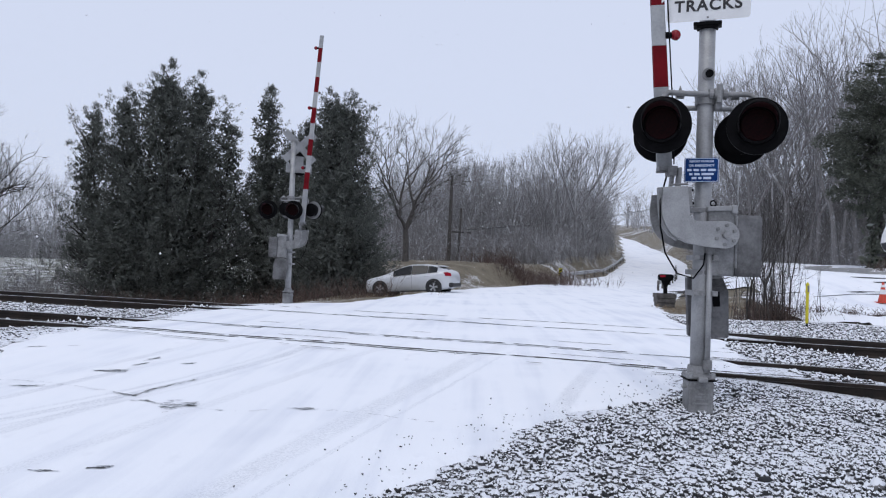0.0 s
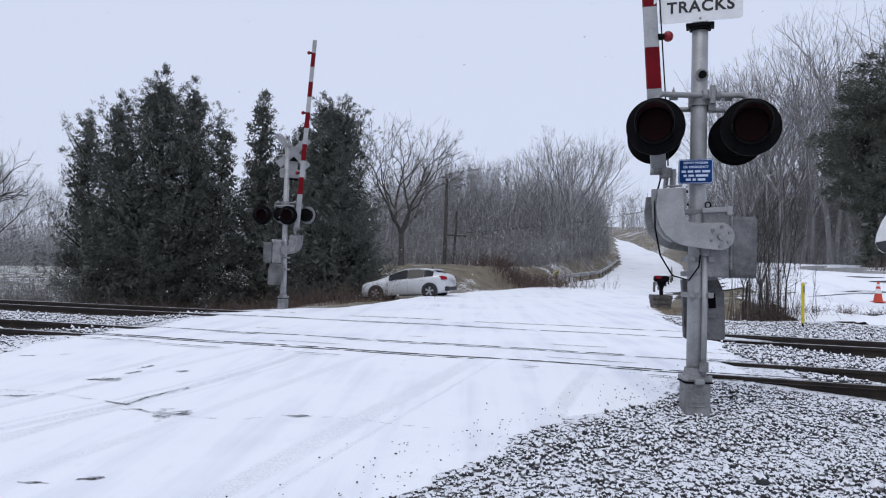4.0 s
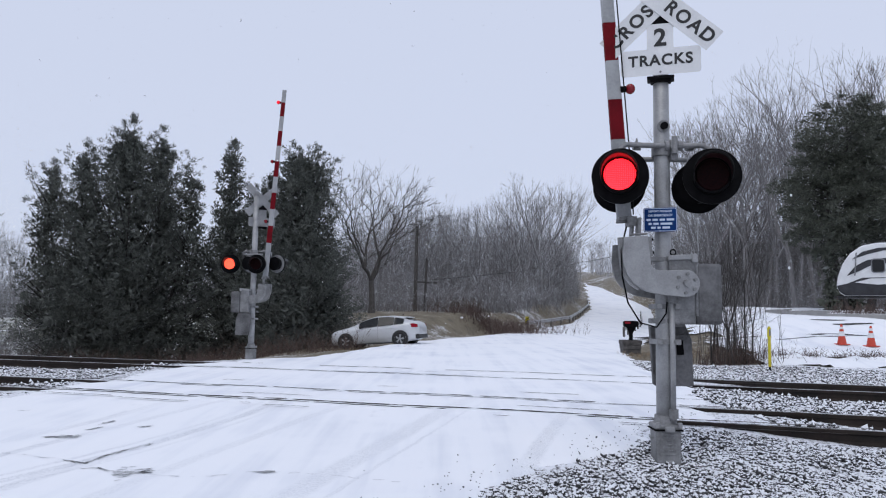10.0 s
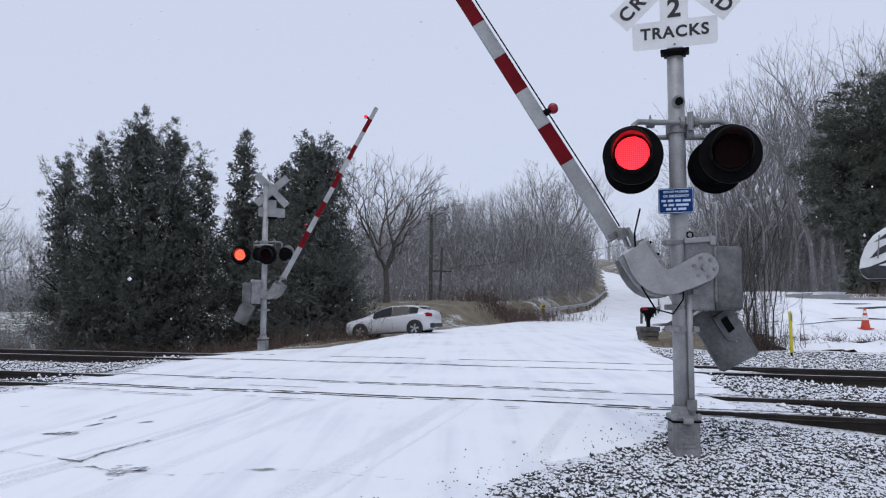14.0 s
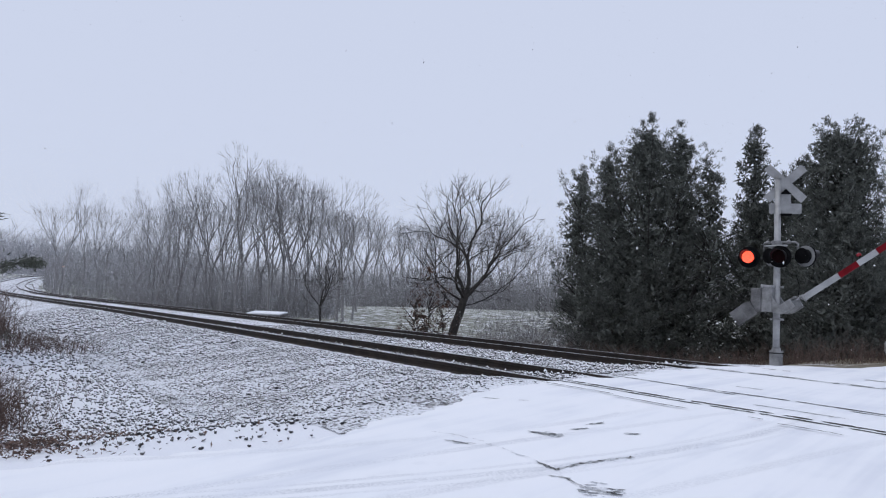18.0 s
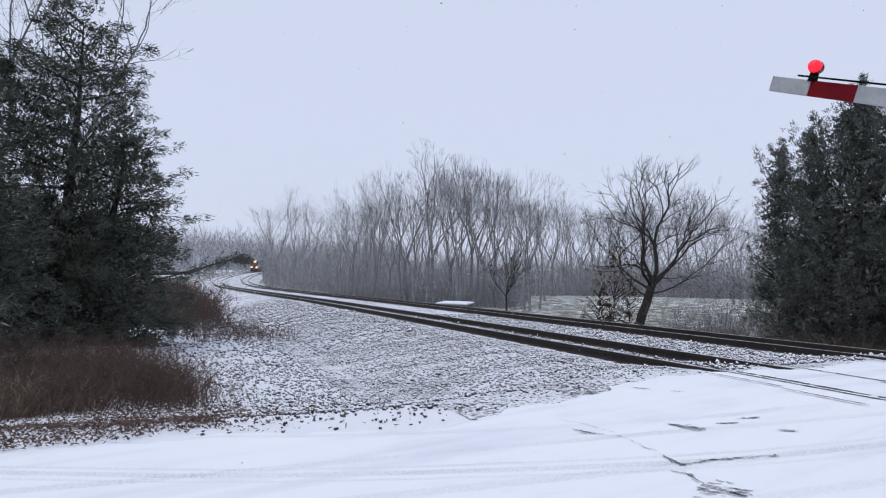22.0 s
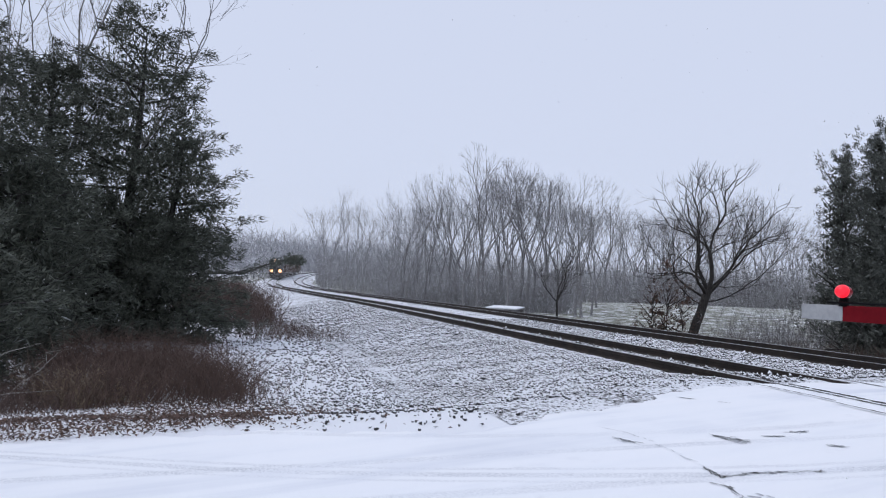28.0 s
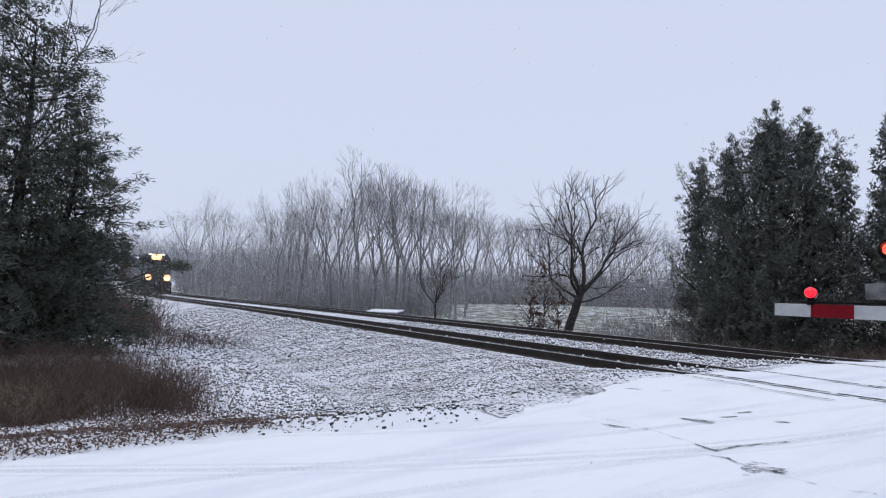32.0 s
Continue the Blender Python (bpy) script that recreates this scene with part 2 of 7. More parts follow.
def bark_material(name, dark, light, frost=0.0):
    m, nt, b = nodes_of(name)
    v = coord(nt)
    mp = nt.nodes.new("ShaderNodeMapping")
    mp.inputs["Scale"].default_value = (6.0, 6.0, 1.0)
    nt.links.new(v, mp.inputs[0])
    f = noise_tex(nt, mp.outputs[0], 2.5, 6.0)
    c = ramp(nt, f, [(0.32, dark), (0.66, light)])
    if frost:
        fine = noise_tex(nt, v, 3.0, 5.0)
        k = mathn(nt, "MULTIPLY", mathn(nt, "SUBTRACT", mathn(nt, "ADD", mathn(nt, "MULTIPLY", upward(nt), 0.35), fine), 1.0 - frost), 3.0, clamp=True)
        c = mixc(nt, k, c, (0.66, 0.68, 0.72))
    nt.links.new(c, b.inputs["Base Color"])
    b.inputs["Roughness"].default_value = 0.9
    bump(nt, b, f, 0.6, 0.03)
    return m

def plain(name, col, rough=0.5, metal=0.0, emit=None, power=0.0):
    m, nt, b = nodes_of(name)
    b.inputs["Base Color"].default_value = (*col, 1)
    b.inputs["Roughness"].default_value, b.inputs["Metallic"].default_value = rough, metal
    if emit:
        b.inputs["Emission Color"].default_value = (*emit, 1)
        b.inputs["Emission Strength"].default_value = power
    return m

def glass_material(name, tint=(0.006, 0.007, 0.008)):
    m, nt, b = nodes_of(name)
    b.inputs["Base Color"].default_value = (*tint, 1)
    b.inputs["Roughness"].default_value = 0.10
    b.inputs["Specular IOR Level"].default_value = 0.35
    return m

SNOW = snow_material()
GROUND = ground_material()
GRAVEL = gravel_material("gravel_dusted", 0.53, 20.0)
GRAVEL_SNOWY = gravel_material("gravel_snowy", 0.74, 26.0, 0.25)
STONE = stone_material("ballast_stone")
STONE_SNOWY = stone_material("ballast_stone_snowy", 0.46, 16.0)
STEEL = worn("galvanised_steel", (0.25, 0.254, 0.258), (0.40, 0.405, 0.412), 4.0, 0.5, 0.35, 70.0, 0.18)
STEEL_OLD = worn("weathered_aluminium", (0.14, 0.142, 0.144), (0.31, 0.313, 0.318), 5.0, 0.55, 0.3, 50.0, 0.2)
RAIL_SIDE = worn("rusty_rail_steel", (0.010, 0.008, 0.007), (0.035, 0.024, 0.018), 3.0, 0.8, 0.2, 40.0, 0.2)
RAIL_HEAD = worn("polished_rail_head", (0.45, 0.46, 0.48), (0.70, 0.71, 0.74), 2.0, 0.35, 0.4, 30.0, 0.05)
TIE = worn("creosoted_wood_tie", (0.022, 0.018, 0.014), (0.065, 0.052, 0.042), 5.0, 0.9, 0, 40, 0.4, snow=0.30)
ASPHALT = worn("wet_asphalt", (0.022, 0.022, 0.024), (0.060, 0.058, 0.056), 8.0, 0.75, 0, 90, 0.4)
BLACK = worn("flat_black_paint", (0.0025, 0.0025, 0.003), (0.006, 0.006, 0.007), 9.0, 0.6, 0, 80, 0.08, gloss=0.06)
RUBBER = worn("black_rubber", (0.010, 0.010, 0.010), (0.025, 0.025, 0.025), 9.0, 0.8)
SIGN_WHITE = worn("sign_white_sheeting", (0.66, 0.67, 0.68), (0.78, 0.79, 0.80), 3.0, 0.45, 0, 50, 0.03)
SIGN_BACK = worn("bare_sign_back", (0.21, 0.215, 0.22), (0.33, 0.335, 0.34), 4.0, 0.55, 0.3, 60, 0.05)
SIGN_BLUE = worn("sign_blue_sheeting", (0.005, 0.030, 0.13), (0.009, 0.048, 0.18), 5.0, 0.6, 0, 60, 0.03, gloss=0.12)
LETTER_BLACK = plain("letter_black", (0.012, 0.012, 0.014), 0.5)
LETTER_PALE = plain("letter_pale", (0.55, 0.64, 0.78), 0.5)
ARM_WHITE = worn("arm_white_sheeting", (0.26, 0.27, 0.28), (0.40, 0.41, 0.42), 3.0, 0.5, 0, 40, 0.05)
ARM_RED = worn("arm_red_sheeting", (0.105, 0.002, 0.006), (0.17, 0.004, 0.010), 4.0, 0.6, 0, 40, 0.05, gloss=0.12)
LENS_DARK = worn("unlit_red_lens", (0.003, 0.0004, 0.0006), (0.011, 0.0010, 0.0016), 40.0, 0.35, 0, 120.0, 0.05, gloss=0.05)
BULB_LIT = plain("lit_arm_lamp", (0.25, 0.004, 0.01), 0.3, 0, (1.0, 0.012, 0.035), 1.05)
RED_CLEAR = plain("red_plastic_lens", (0.23, 0.004, 0.012), 0.2)
LAMP_WARM = plain("headlamp_glow", (1, 0.9, 0.7), 0.3, 0, (1.0, 0.36, 0.10), 2.9)
BARK = bark_material("grey_bark", (0.030, 0.027, 0.025), (0.100, 0.092, 0.086), 0.28)
BARK_DARK = bark_material("dark_bark", (0.016, 0.014, 0.013), (0.060, 0.054, 0.050), 0.18)
# wood barks paled beyond their frost: the colour stands in for haze
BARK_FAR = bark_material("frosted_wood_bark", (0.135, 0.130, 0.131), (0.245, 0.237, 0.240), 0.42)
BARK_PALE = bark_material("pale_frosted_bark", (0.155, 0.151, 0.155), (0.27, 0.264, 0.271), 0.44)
# palest and bluest bark, with the haze of the far distance painted in
BARK_HAZE = bark_material("rimed_far_bark", (0.22, 0.22, 0.235), (0.36, 0.36, 0.38), 0.5)
CEDAR_LEAF = leaf_material("cedar_foliage", (0.054, 0.061, 0.055), (0.132, 0.143, 0.128), 0.02)
PINE_LEAF = leaf_material("pine_needles", (0.040, 0.047, 0.036), (0.108, 0.118, 0.092), 0.04)
BROWN_LEAF = leaf_material("dead_brown_leaves", (0.040, 0.024, 0.018), (0.15, 0.090, 0.068), 0.12)
STRAW = leaf_material("dry_straw", (0.13, 0.095, 0.062), (0.38, 0.29, 0.19), 0.08)
SLUSH = worn("thin_dirty_slush", (0.030, 0.030, 0.028), (0.62, 0.65, 0.70), 13.0, 0.8, 0, 70, 0.3)
BRUSH_RED = bark_material("reddish_brush", (0.046, 0.030, 0.025), (0.15, 0.098, 0.078), 0.10)
BRUSH = bark_material("brown_brush", (0.048, 0.032, 0.027), (0.14, 0.098, 0.082), 0.15)

# ---- mesh helpers ----
def link_mesh(name, bm, material, parent=None, label="", smooth=False):
    me = bpy.data.meshes.new(name)
    bm.to_mesh(me)
    bm.free()
    if smooth:
        for p in me.polygons:
            p.use_smooth = True
    me.materials.append(material)
    ob = new(name, me)
    ob.parent = parent
    if label:
        ob["label"] = label
    return ob

def part(name, bm, material, parent, label="", smooth=False):
    return link_mesh(name, bm, material, parent, label, smooth)

def thing(name, m, label, category, group="", kind=""):
    ob = new(name)
    ob.empty_display_size = 0.2
    ob.matrix_world = m
    return tagged(ob, label, category, group, kind)

def raw_mesh(name, verts, faces, material, parent=None, label="", smooth=False):
    me = bpy.data.meshes.new(name)
    me.from_pydata(verts, [], faces)
    if smooth:
        me.shade_smooth()
    me.materials.append(material)
    ob = new(name, me)
    ob.parent = parent
    if label:
        ob["label"] = label
    return ob

def fast_mesh(name, verts, faces, material, parent=None, label=""):
    """A mesh from number arrays whose faces all have the same count of corners."""
    verts, faces = np.asarray(verts, np.float32), np.asarray(faces, np.int32)
    me = bpy.data.meshes.new(name)
    k = faces.shape[1]
    me.vertices.add(len(verts))
    me.vertices.foreach_set("co", verts.ravel())
    me.loops.add(faces.size)
    me.loops.foreach_set("vertex_index", faces.ravel())
    me.polygons.add(len(faces))
    me.polygons.foreach_set("loop_start", np.arange(0, faces.size, k, dtype=np.int32))
    me.update(calc_edges=True)
    me.validate()
    me.materials.append(material)
    ob = new(name, me)
    ob.parent = parent
    if label:
        ob["label"] = label
    return ob

def add_box(bm, sx, sy, sz, m=None, bevel=0.0):
    r = bmesh.ops.create_cube(bm, size=1.0)
    vs = r["verts"]
    bmesh.ops.scale(bm, vec=(sx, sy, sz), verts=vs)
    if bevel:
        es = {e for v in vs for e in v.link_edges}
        out = bmesh.ops.bevel(bm, geom=list(es), offset=bevel, segments=2, affect="EDGES", profile=0.6)
        vs = list({v for f in out["faces"] for v in f.verts} | {v for v in vs if v.is_valid})
    if m is not None:
        bmesh.ops.transform(bm, matrix=m, verts=vs)
    return vs

def add_cyl(bm, r1, r2, depth, m=None, seg=20, cap=True):
    r = bmesh.ops.create_cone(bm, cap_ends=cap, segments=seg, radius1=r1, radius2=r2, depth=depth)
    if m is not None:
        bmesh.ops.transform(bm, matrix=m, verts=r["verts"])
    return r["verts"]

def box(sx, sy, sz, m=None, bevel=0.0):
    bm = bmesh.new()
    add_box(bm, sx, sy, sz, m, bevel)
    return bm

def cyl(r1, r2, depth, m=None, seg=20):
    bm = bmesh.new()
    add_cyl(bm, r1, r2, depth, m, seg)
    return bm

def add_tube(bm, pts, radii, seg=8):
    pts = [Vector(p) for p in pts]
    if isinstance(radii, (int, float)):
        radii = [radii] * len(pts)
    rings, side = [], None
    for i, p in enumerate(pts):
        d = (pts[min(i + 1, len(pts) - 1)] - pts[max(i - 1, 0)]).normalized()
        if side is None:
            side = d.cross(Vector((0.3, 0.2, 1))).normalized()
        side = (side - d * side.dot(d)).normalized()
        up = d.cross(side)
        rings.append([bm.verts.new(p + radii[i] * (math.cos(a) * side + math.sin(a) * up)) for a in [2 * math.pi * k / seg for k in range(seg)]])
    for a, b in zip(rings, rings[1:]):
        for k in range(seg):
            bm.faces.new((a[k], a[(k + 1) % seg], b[(k + 1) % seg], b[k]))
    bm.faces.new(rings[0][::-1])
    bm.faces.new(rings[-1])

def tube(pts, radii, seg=8):
    bm = bmesh.new()
    add_tube(bm, pts, radii, seg)
    return bm

def add_prism(bm, outline, depth, m=None, bevel=0.0):
    """A flat outline in x, z, made depth thick along y, centred."""
    front = [bm.verts.new((x, -depth / 2, z)) for x, z in outline]
    back = [bm.verts.new((x, depth / 2, z)) for x, z in outline]
    n = len(outline)
    fs = [bm.faces.new(front), bm.faces.new(back[::-1])]
    for k in range(n):
        fs.append(bm.faces.new((front[k], back[k], back[(k + 1) % n], front[(k + 1) % n])))
    bmesh.ops.recalc_face_normals(bm, faces=fs)
    vs = front + back
    if bevel:
        es = [e for e in fs[0].edges] + [e for e in fs[1].edges]
        out = bmesh.ops.bevel(bm, geom=es, offset=bevel, segments=2, affect="EDGES", profile=0.6)
        vs = list({v for f in bm.faces for v in f.verts} & ({v for f in out["faces"] for v in f.verts} | {v for v in vs if v.is_valid}))
    if m is not None:
        bmesh.ops.transform(bm, matrix=m, verts=vs)

def prism(outline, depth, m=None, bevel=0.0):
    bm = bmesh.new()
    add_prism(bm, outline, depth, m, bevel)
    return bm

def rounded(w, h, r, seg=4):
    out = []
    for cx, cz, a0 in ((w / 2 - r, h / 2 - r, 0), (-w / 2 + r, h / 2 - r, 90), (-w / 2 + r, -h / 2 + r, 180), (w / 2 - r, -h / 2 + r, 270)):
        for k in range(seg + 1):
            a = radians(a0 + 90 * k / seg)
            out.append((cx + r * math.cos(a), cz + r * math.sin(a)))
    return out

def lettering(name, text, size, m, material, parent, spacing=1.0):
    """Raised letters in the built-in font, turned into a mesh, standing in x, z and facing -y."""
    cu = bpy.data.curves.new(name, "FONT")
    cu.body, cu.size, cu.align_x, cu.align_y = text, size, "CENTER", "CENTER"
    cu.extrude, cu.space_character, cu.offset = 0.0015, spacing, size * 0.028
    tmp = bpy.data.objects.new(name, cu)
    scene.collection.objects.link(tmp)
    me = bpy.data.meshes.new_from_object(tmp.evaluated_get(bpy.context.evaluated_depsgraph_get()))
    bpy.data.objects.remove(tmp)
    me.transform(m @ pose(0, 0, 0, 90, 0, 0))
    me.materials.clear()
    me.materials.append(material)
    ob = new(name, me)
    ob.parent = parent
    return ob

# ---- the lie of the land ----
def smooth01(v, a, b):
    k = np.clip((np.asarray(v, float) - a) / (b - a), 0, 1)
    return k * k * (3 - 2 * k)

GAUGE, SPACING = 1.51, 5.27
LINE = [(120, -26.5), (60, -8.2), (30, 1.1), (8, 7.89), (0, 10.32), (-10, 13.12), (-20, 15.75), (-30, 18.30), (-42, 21.25),
        (-60, 25.2), (-79, 29.6), (-100, 34.8), (-130, 43.6), (-164, 55.3), (-210, 74.0), (-265, 98.5), (-343, 141.0), (-430, 195), (-600, 310)]

def smooth_line(pts, step):
    """A rounded line through the points, at even steps of x."""
    out = []
    for i in range(len(pts) - 1):
        p0, p1, p2, p3 = pts[max(i - 1, 0)], pts[i], pts[i + 1], pts[min(i + 2, len(pts) - 1)]
        m1 = (p2[1] - p0[1]) / (p2[0] - p0[0])
        m2 = (p3[1] - p1[1]) / (p3[0] - p1[0])
        w = p2[0] - p1[0]
        n = max(2, int(abs(w) / step))
        for k in range(n):
            u = k / n
            out.append((p1[0] + u * w, (2 * u**3 - 3 * u**2 + 1) * p1[1] + (u**3 - 2 * u**2 + u) * w * m1 + (3 * u**2 - 2 * u**3) * p2[1] + (u**3 - u**2) * w * m2))
    out.append(pts[-1])
    return np.array(out)

NEAR_RAIL = smooth_line(LINE, 1.0)                 # near rail of the near track, from +x to -x
_order = NEAR_RAIL[::-1]

def rail_y(x):
    return np.interp(x, _order[:, 0], _order[:, 1])

def rail_z(x):
    return np.interp(-np.asarray(x, float), [0, 95, 130, 164, 265, 343, 600], [0, 0, 0.25, 0.8, 3.2, 5.2, 10])

def rail_n(x, y):
    """Distance across the line from the near rail of the near track; more is beyond it."""
    s = (rail_y(np.asarray(x) + 1) - rail_y(np.asarray(x) - 1)) / 2
    return (y - rail_y(x)) / np.sqrt(1 + s * s)

ROAD_LEFT = np.array([(-80, -8.5), (0, -7.2), (3.34, -6.9), (4.15, -6.55), (5.06, -6.22), (5.98, -5.80), (6.75, -5.60), (7.96, -5.88), (9.18, -6.15), (11.2, -6.55), (13.3, -6.1), (18, -6.2), (20.6, -5.4), (22, -4.2), (24, -3.6), (26, -3.25), (30, -2.7), (36, -1.7), (42, 0.5), (46, 2.3), (60, 7.6), (74, 12.9), (108, 21.4), (157, 29.9), (217, 39.8), (300, 52)])
ROAD_RIGHT = np.array([(-80, 0.2), (0, -1.0), (3.5, -0.85), (4.64, -0.52), (5, -0.36), (5.63, -0.10), (6.34, 0.38), (7.06, 0.96), (7.5, 1.40), (7.8, 1.78), (8.4, 2.10), (9.2, 2.60), (10, 3.35), (12, 3.95), (14, 4.5), (20.5, 5.2), (29, 6.7), (39, 10.2), (68, 19.4), (107, 29.6), (156, 37.0), (216, 42.7), (300, 56)])

def road_left(y):
    return np.interp(y, ROAD_LEFT[:, 0], ROAD_LEFT[:, 1])

def road_right(y):
    return np.interp(y, ROAD_RIGHT[:, 0], ROAD_RIGHT[:, 1])

def road_z(x, y):
    x, y = np.asarray(x, float), np.asarray(y, float)
    n = rail_n(x, y)
    near = -0.035 * np.clip(-n - 0.6, 0, 12) ** 1.04
    far = np.interp(y, [20, 38, 60, 74, 90, 108, 157, 217, 300], [0, 0.0, 0.35, 0.8, 1.6, 2.8, 6.4, 11.4, 18.5])
    return np.where(n < 0, near, far)

def land_z(x, y):
    x, y = np.asarray(x, float), np.asarray(y, float)
    n, rz = rail_n(x, y), rail_z(x)
    leftside = 1 - smooth01(x, -12, -5)
    # near side: shoulder falls to a shallow ditch on the left, almost level by the signal mast
    foot = -0.27 - 0.60 * leftside * (1 - smooth01(y, 3, 8.5) * 0.0) - 0.25 * smooth01(x, 9, 20)
    slope = 0.16 + 0.05 * leftside
    nearz = np.maximum(np.minimum(-0.20 + slope * (n + 1.1), -0.20), foot)
    nearz = nearz + 0.30 * leftside * smooth01(-n, 9, 16)
    # far side
    w = n - (SPACING + GAUGE + 1.2)
    low = -1.25 * (1 - smooth01(x, -14, -4)) * (1 - 0.55 * smooth01(x, -70, -50) * 0)
    rise = 0.62 * smooth01(w, 2, 16) * smooth01(x, 4, 10) + (1.10 * smooth01(y, 26.0, 34) + 0.6 * smooth01(y, 34, 52)) * smooth01(x - 0.12 * (y - 27), 8.5, 14) * (1 - smooth01(y, 50, 72))
    mound = 1.75 * smooth01(y, 37, 50) * smooth01(x, -22, -8) * (1 - smooth01(x - 0.42 * (y - 42), -1.5, 3.5))
    hill = np.interp(y, [60, 74, 90, 108, 157, 217, 300, 700], [0, 0.4, 1.2, 2.6, 6.4, 11.4, 18, 42]) * smooth01(x, -70, 10)
    field = 1.5 * smooth01(y, 46, 92) * smooth01(x, -110, -80) * (1 - smooth01(x, -40, -18))
    farz = np.where(w < 0, -0.20, np.maximum(-0.20 - 0.30 * w, -0.22 + low + rise)) + mound + hill + field
    z = np.where(n < 0, nearz, farz) + rz
    # corridor of the road
    edge = np.maximum(road_left(y) - x, x - road_right(y))
    k = 1 - smooth01(edge, 0.40, 2.7)
    k = np.where((y > 300), 0, k)
    zr = road_z(x, y) - 0.07
    z = z * (1 - k) + zr * k
    # level stand of the parked car, tipping towards the tracks
    kc = 1 - smooth01(np.hypot((x + 3.3) * 0.62, (y - 33.2) * 0.66), 1.7, 2.9)
    z = z * (1 - kc) + (-0.22 + 0.075 * (x + 3.1)) * kc
    fine = 0.05 * np.sin(x * 1.3 + 0.7 * y) * np.sin(y * 0.9 - 0.4 * x) * smooth01(np.abs(n - 3.5), 7, 12)
    return z + fine * (1 - k)

def place_z(x, y):
    return float(land_z(x, y))

# ---- ground, ballast, road ----
def graded(lo, hi, core_lo, core_hi, fine, grow=1.16):
    mid = list(np.arange(core_lo, core_hi + 1e-6, fine))
    s, v, up = fine, core_hi, []
    while v < hi:
        s *= grow
        v += s
        up.append(v)
    s, v, dn = fine, core_lo, []
    while v > lo:
        s *= grow
        v -= s
        dn.append(v)
    return np.array(dn[::-1] + mid + up)

def sheet(name, xs, ys, zfun, material, keep=None, parent=None, label=""):
    gx, gy = np.meshgrid(xs, ys)
    gz = zfun(gx, gy)
    nx, ny = len(xs), len(ys)
    verts = np.stack([gx, gy, gz], -1).reshape(-1, 3)
    i, j = np.meshgrid(np.arange(nx - 1), np.arange(ny - 1))
    a = (j * nx + i).ravel()
    faces = np.stack([a, a + 1, a + nx + 1, a + nx], 1)
    if keep is not None:
        cx, cy = (gx[:-1, :-1] + gx[1:, 1:]) / 2, (gy[:-1, :-1] + gy[1:, 1:]) / 2
        faces = faces[keep(cx, cy).ravel()]
        used = np.unique(faces)
        back = np.full(len(verts), -1)
        back[used] = np.arange(len(used))
        verts, faces = verts[used], back[faces]
    ob = fast_mesh(name, verts, faces, material, parent, label)
    ob.data.shade_smooth()
    return ob

ground = sheet("ground", graded(-1400, 900, -34, 26, 0.7), graded(-500, 1600, -12, 60, 0.7), lambda x, y: land_z(x, y) - 0.02, GROUND)
tagged(ground, "brown winter grassland with thin patchy snow", "ground", kind="structure")

def ribbon(name, xs, n0, n1, zfun, material, cols=10, label="", category="", lift=0.0):
    """A strip that follows the railway between two offsets across it."""
    verts, faces = [], []
    for x in xs:
        s = float((rail_y(x + 1) - rail_y(x - 1)) / 2)
        q = math.sqrt(1 + s * s)
        for c in range(cols + 1):
            n = n0 + (n1 - n0) * c / cols
            px, py = x - n * s / q, float(rail_y(x)) + n / q
            verts.append((px, py, float(zfun(px, py, n)) + lift))
    for r in range(len(xs) - 1):
        for c in range(cols):
            a = r * (cols + 1) + c
            faces.append((a, a + 1, a + cols + 2, a + cols + 1))
    ob = raw_mesh(name, verts, faces, material, smooth=True)
    return tagged(ob, label, category, kind="structure")

def bed_z(x, y, n):
    w = np.sin(x * 9.1 + n * 7.7) * np.sin(x * 5.3 - n * 8.9) * 0.012
    inside = 0.0 if -1.0 < n < SPACING + GAUGE + 1.0 else -0.0
    return land_z(x, y) + 0.03 + w + inside

left_xs = list(np.arange(-2.2, -60, -0.3)) + list(np.arange(-60, -420, -2.0))
ribbon("shoulder_left", left_xs, -24.0, -4.4, lambda x, y, n: bed_z(x, y, n) - 0.012, GRAVEL_SNOWY, 70, "snowy gravel shoulder falling to a ditch", "ballast")
ribbon("ballast_left", left_xs, -4.8, SPACING + GAUGE + 2.4, bed_z, GRAVEL, 44, "grey crushed stone ballast dusted with snow", "ballast")
ribbon("ballast_right", list(np.arange(100, 14, -1.0)) + list(np.arange(14, -3.2, -0.25)), -13.0, SPACING + GAUGE + 7.5, bed_z, GRAVEL, 92, "grey crushed stone ballast dusted with snow", "ballast")

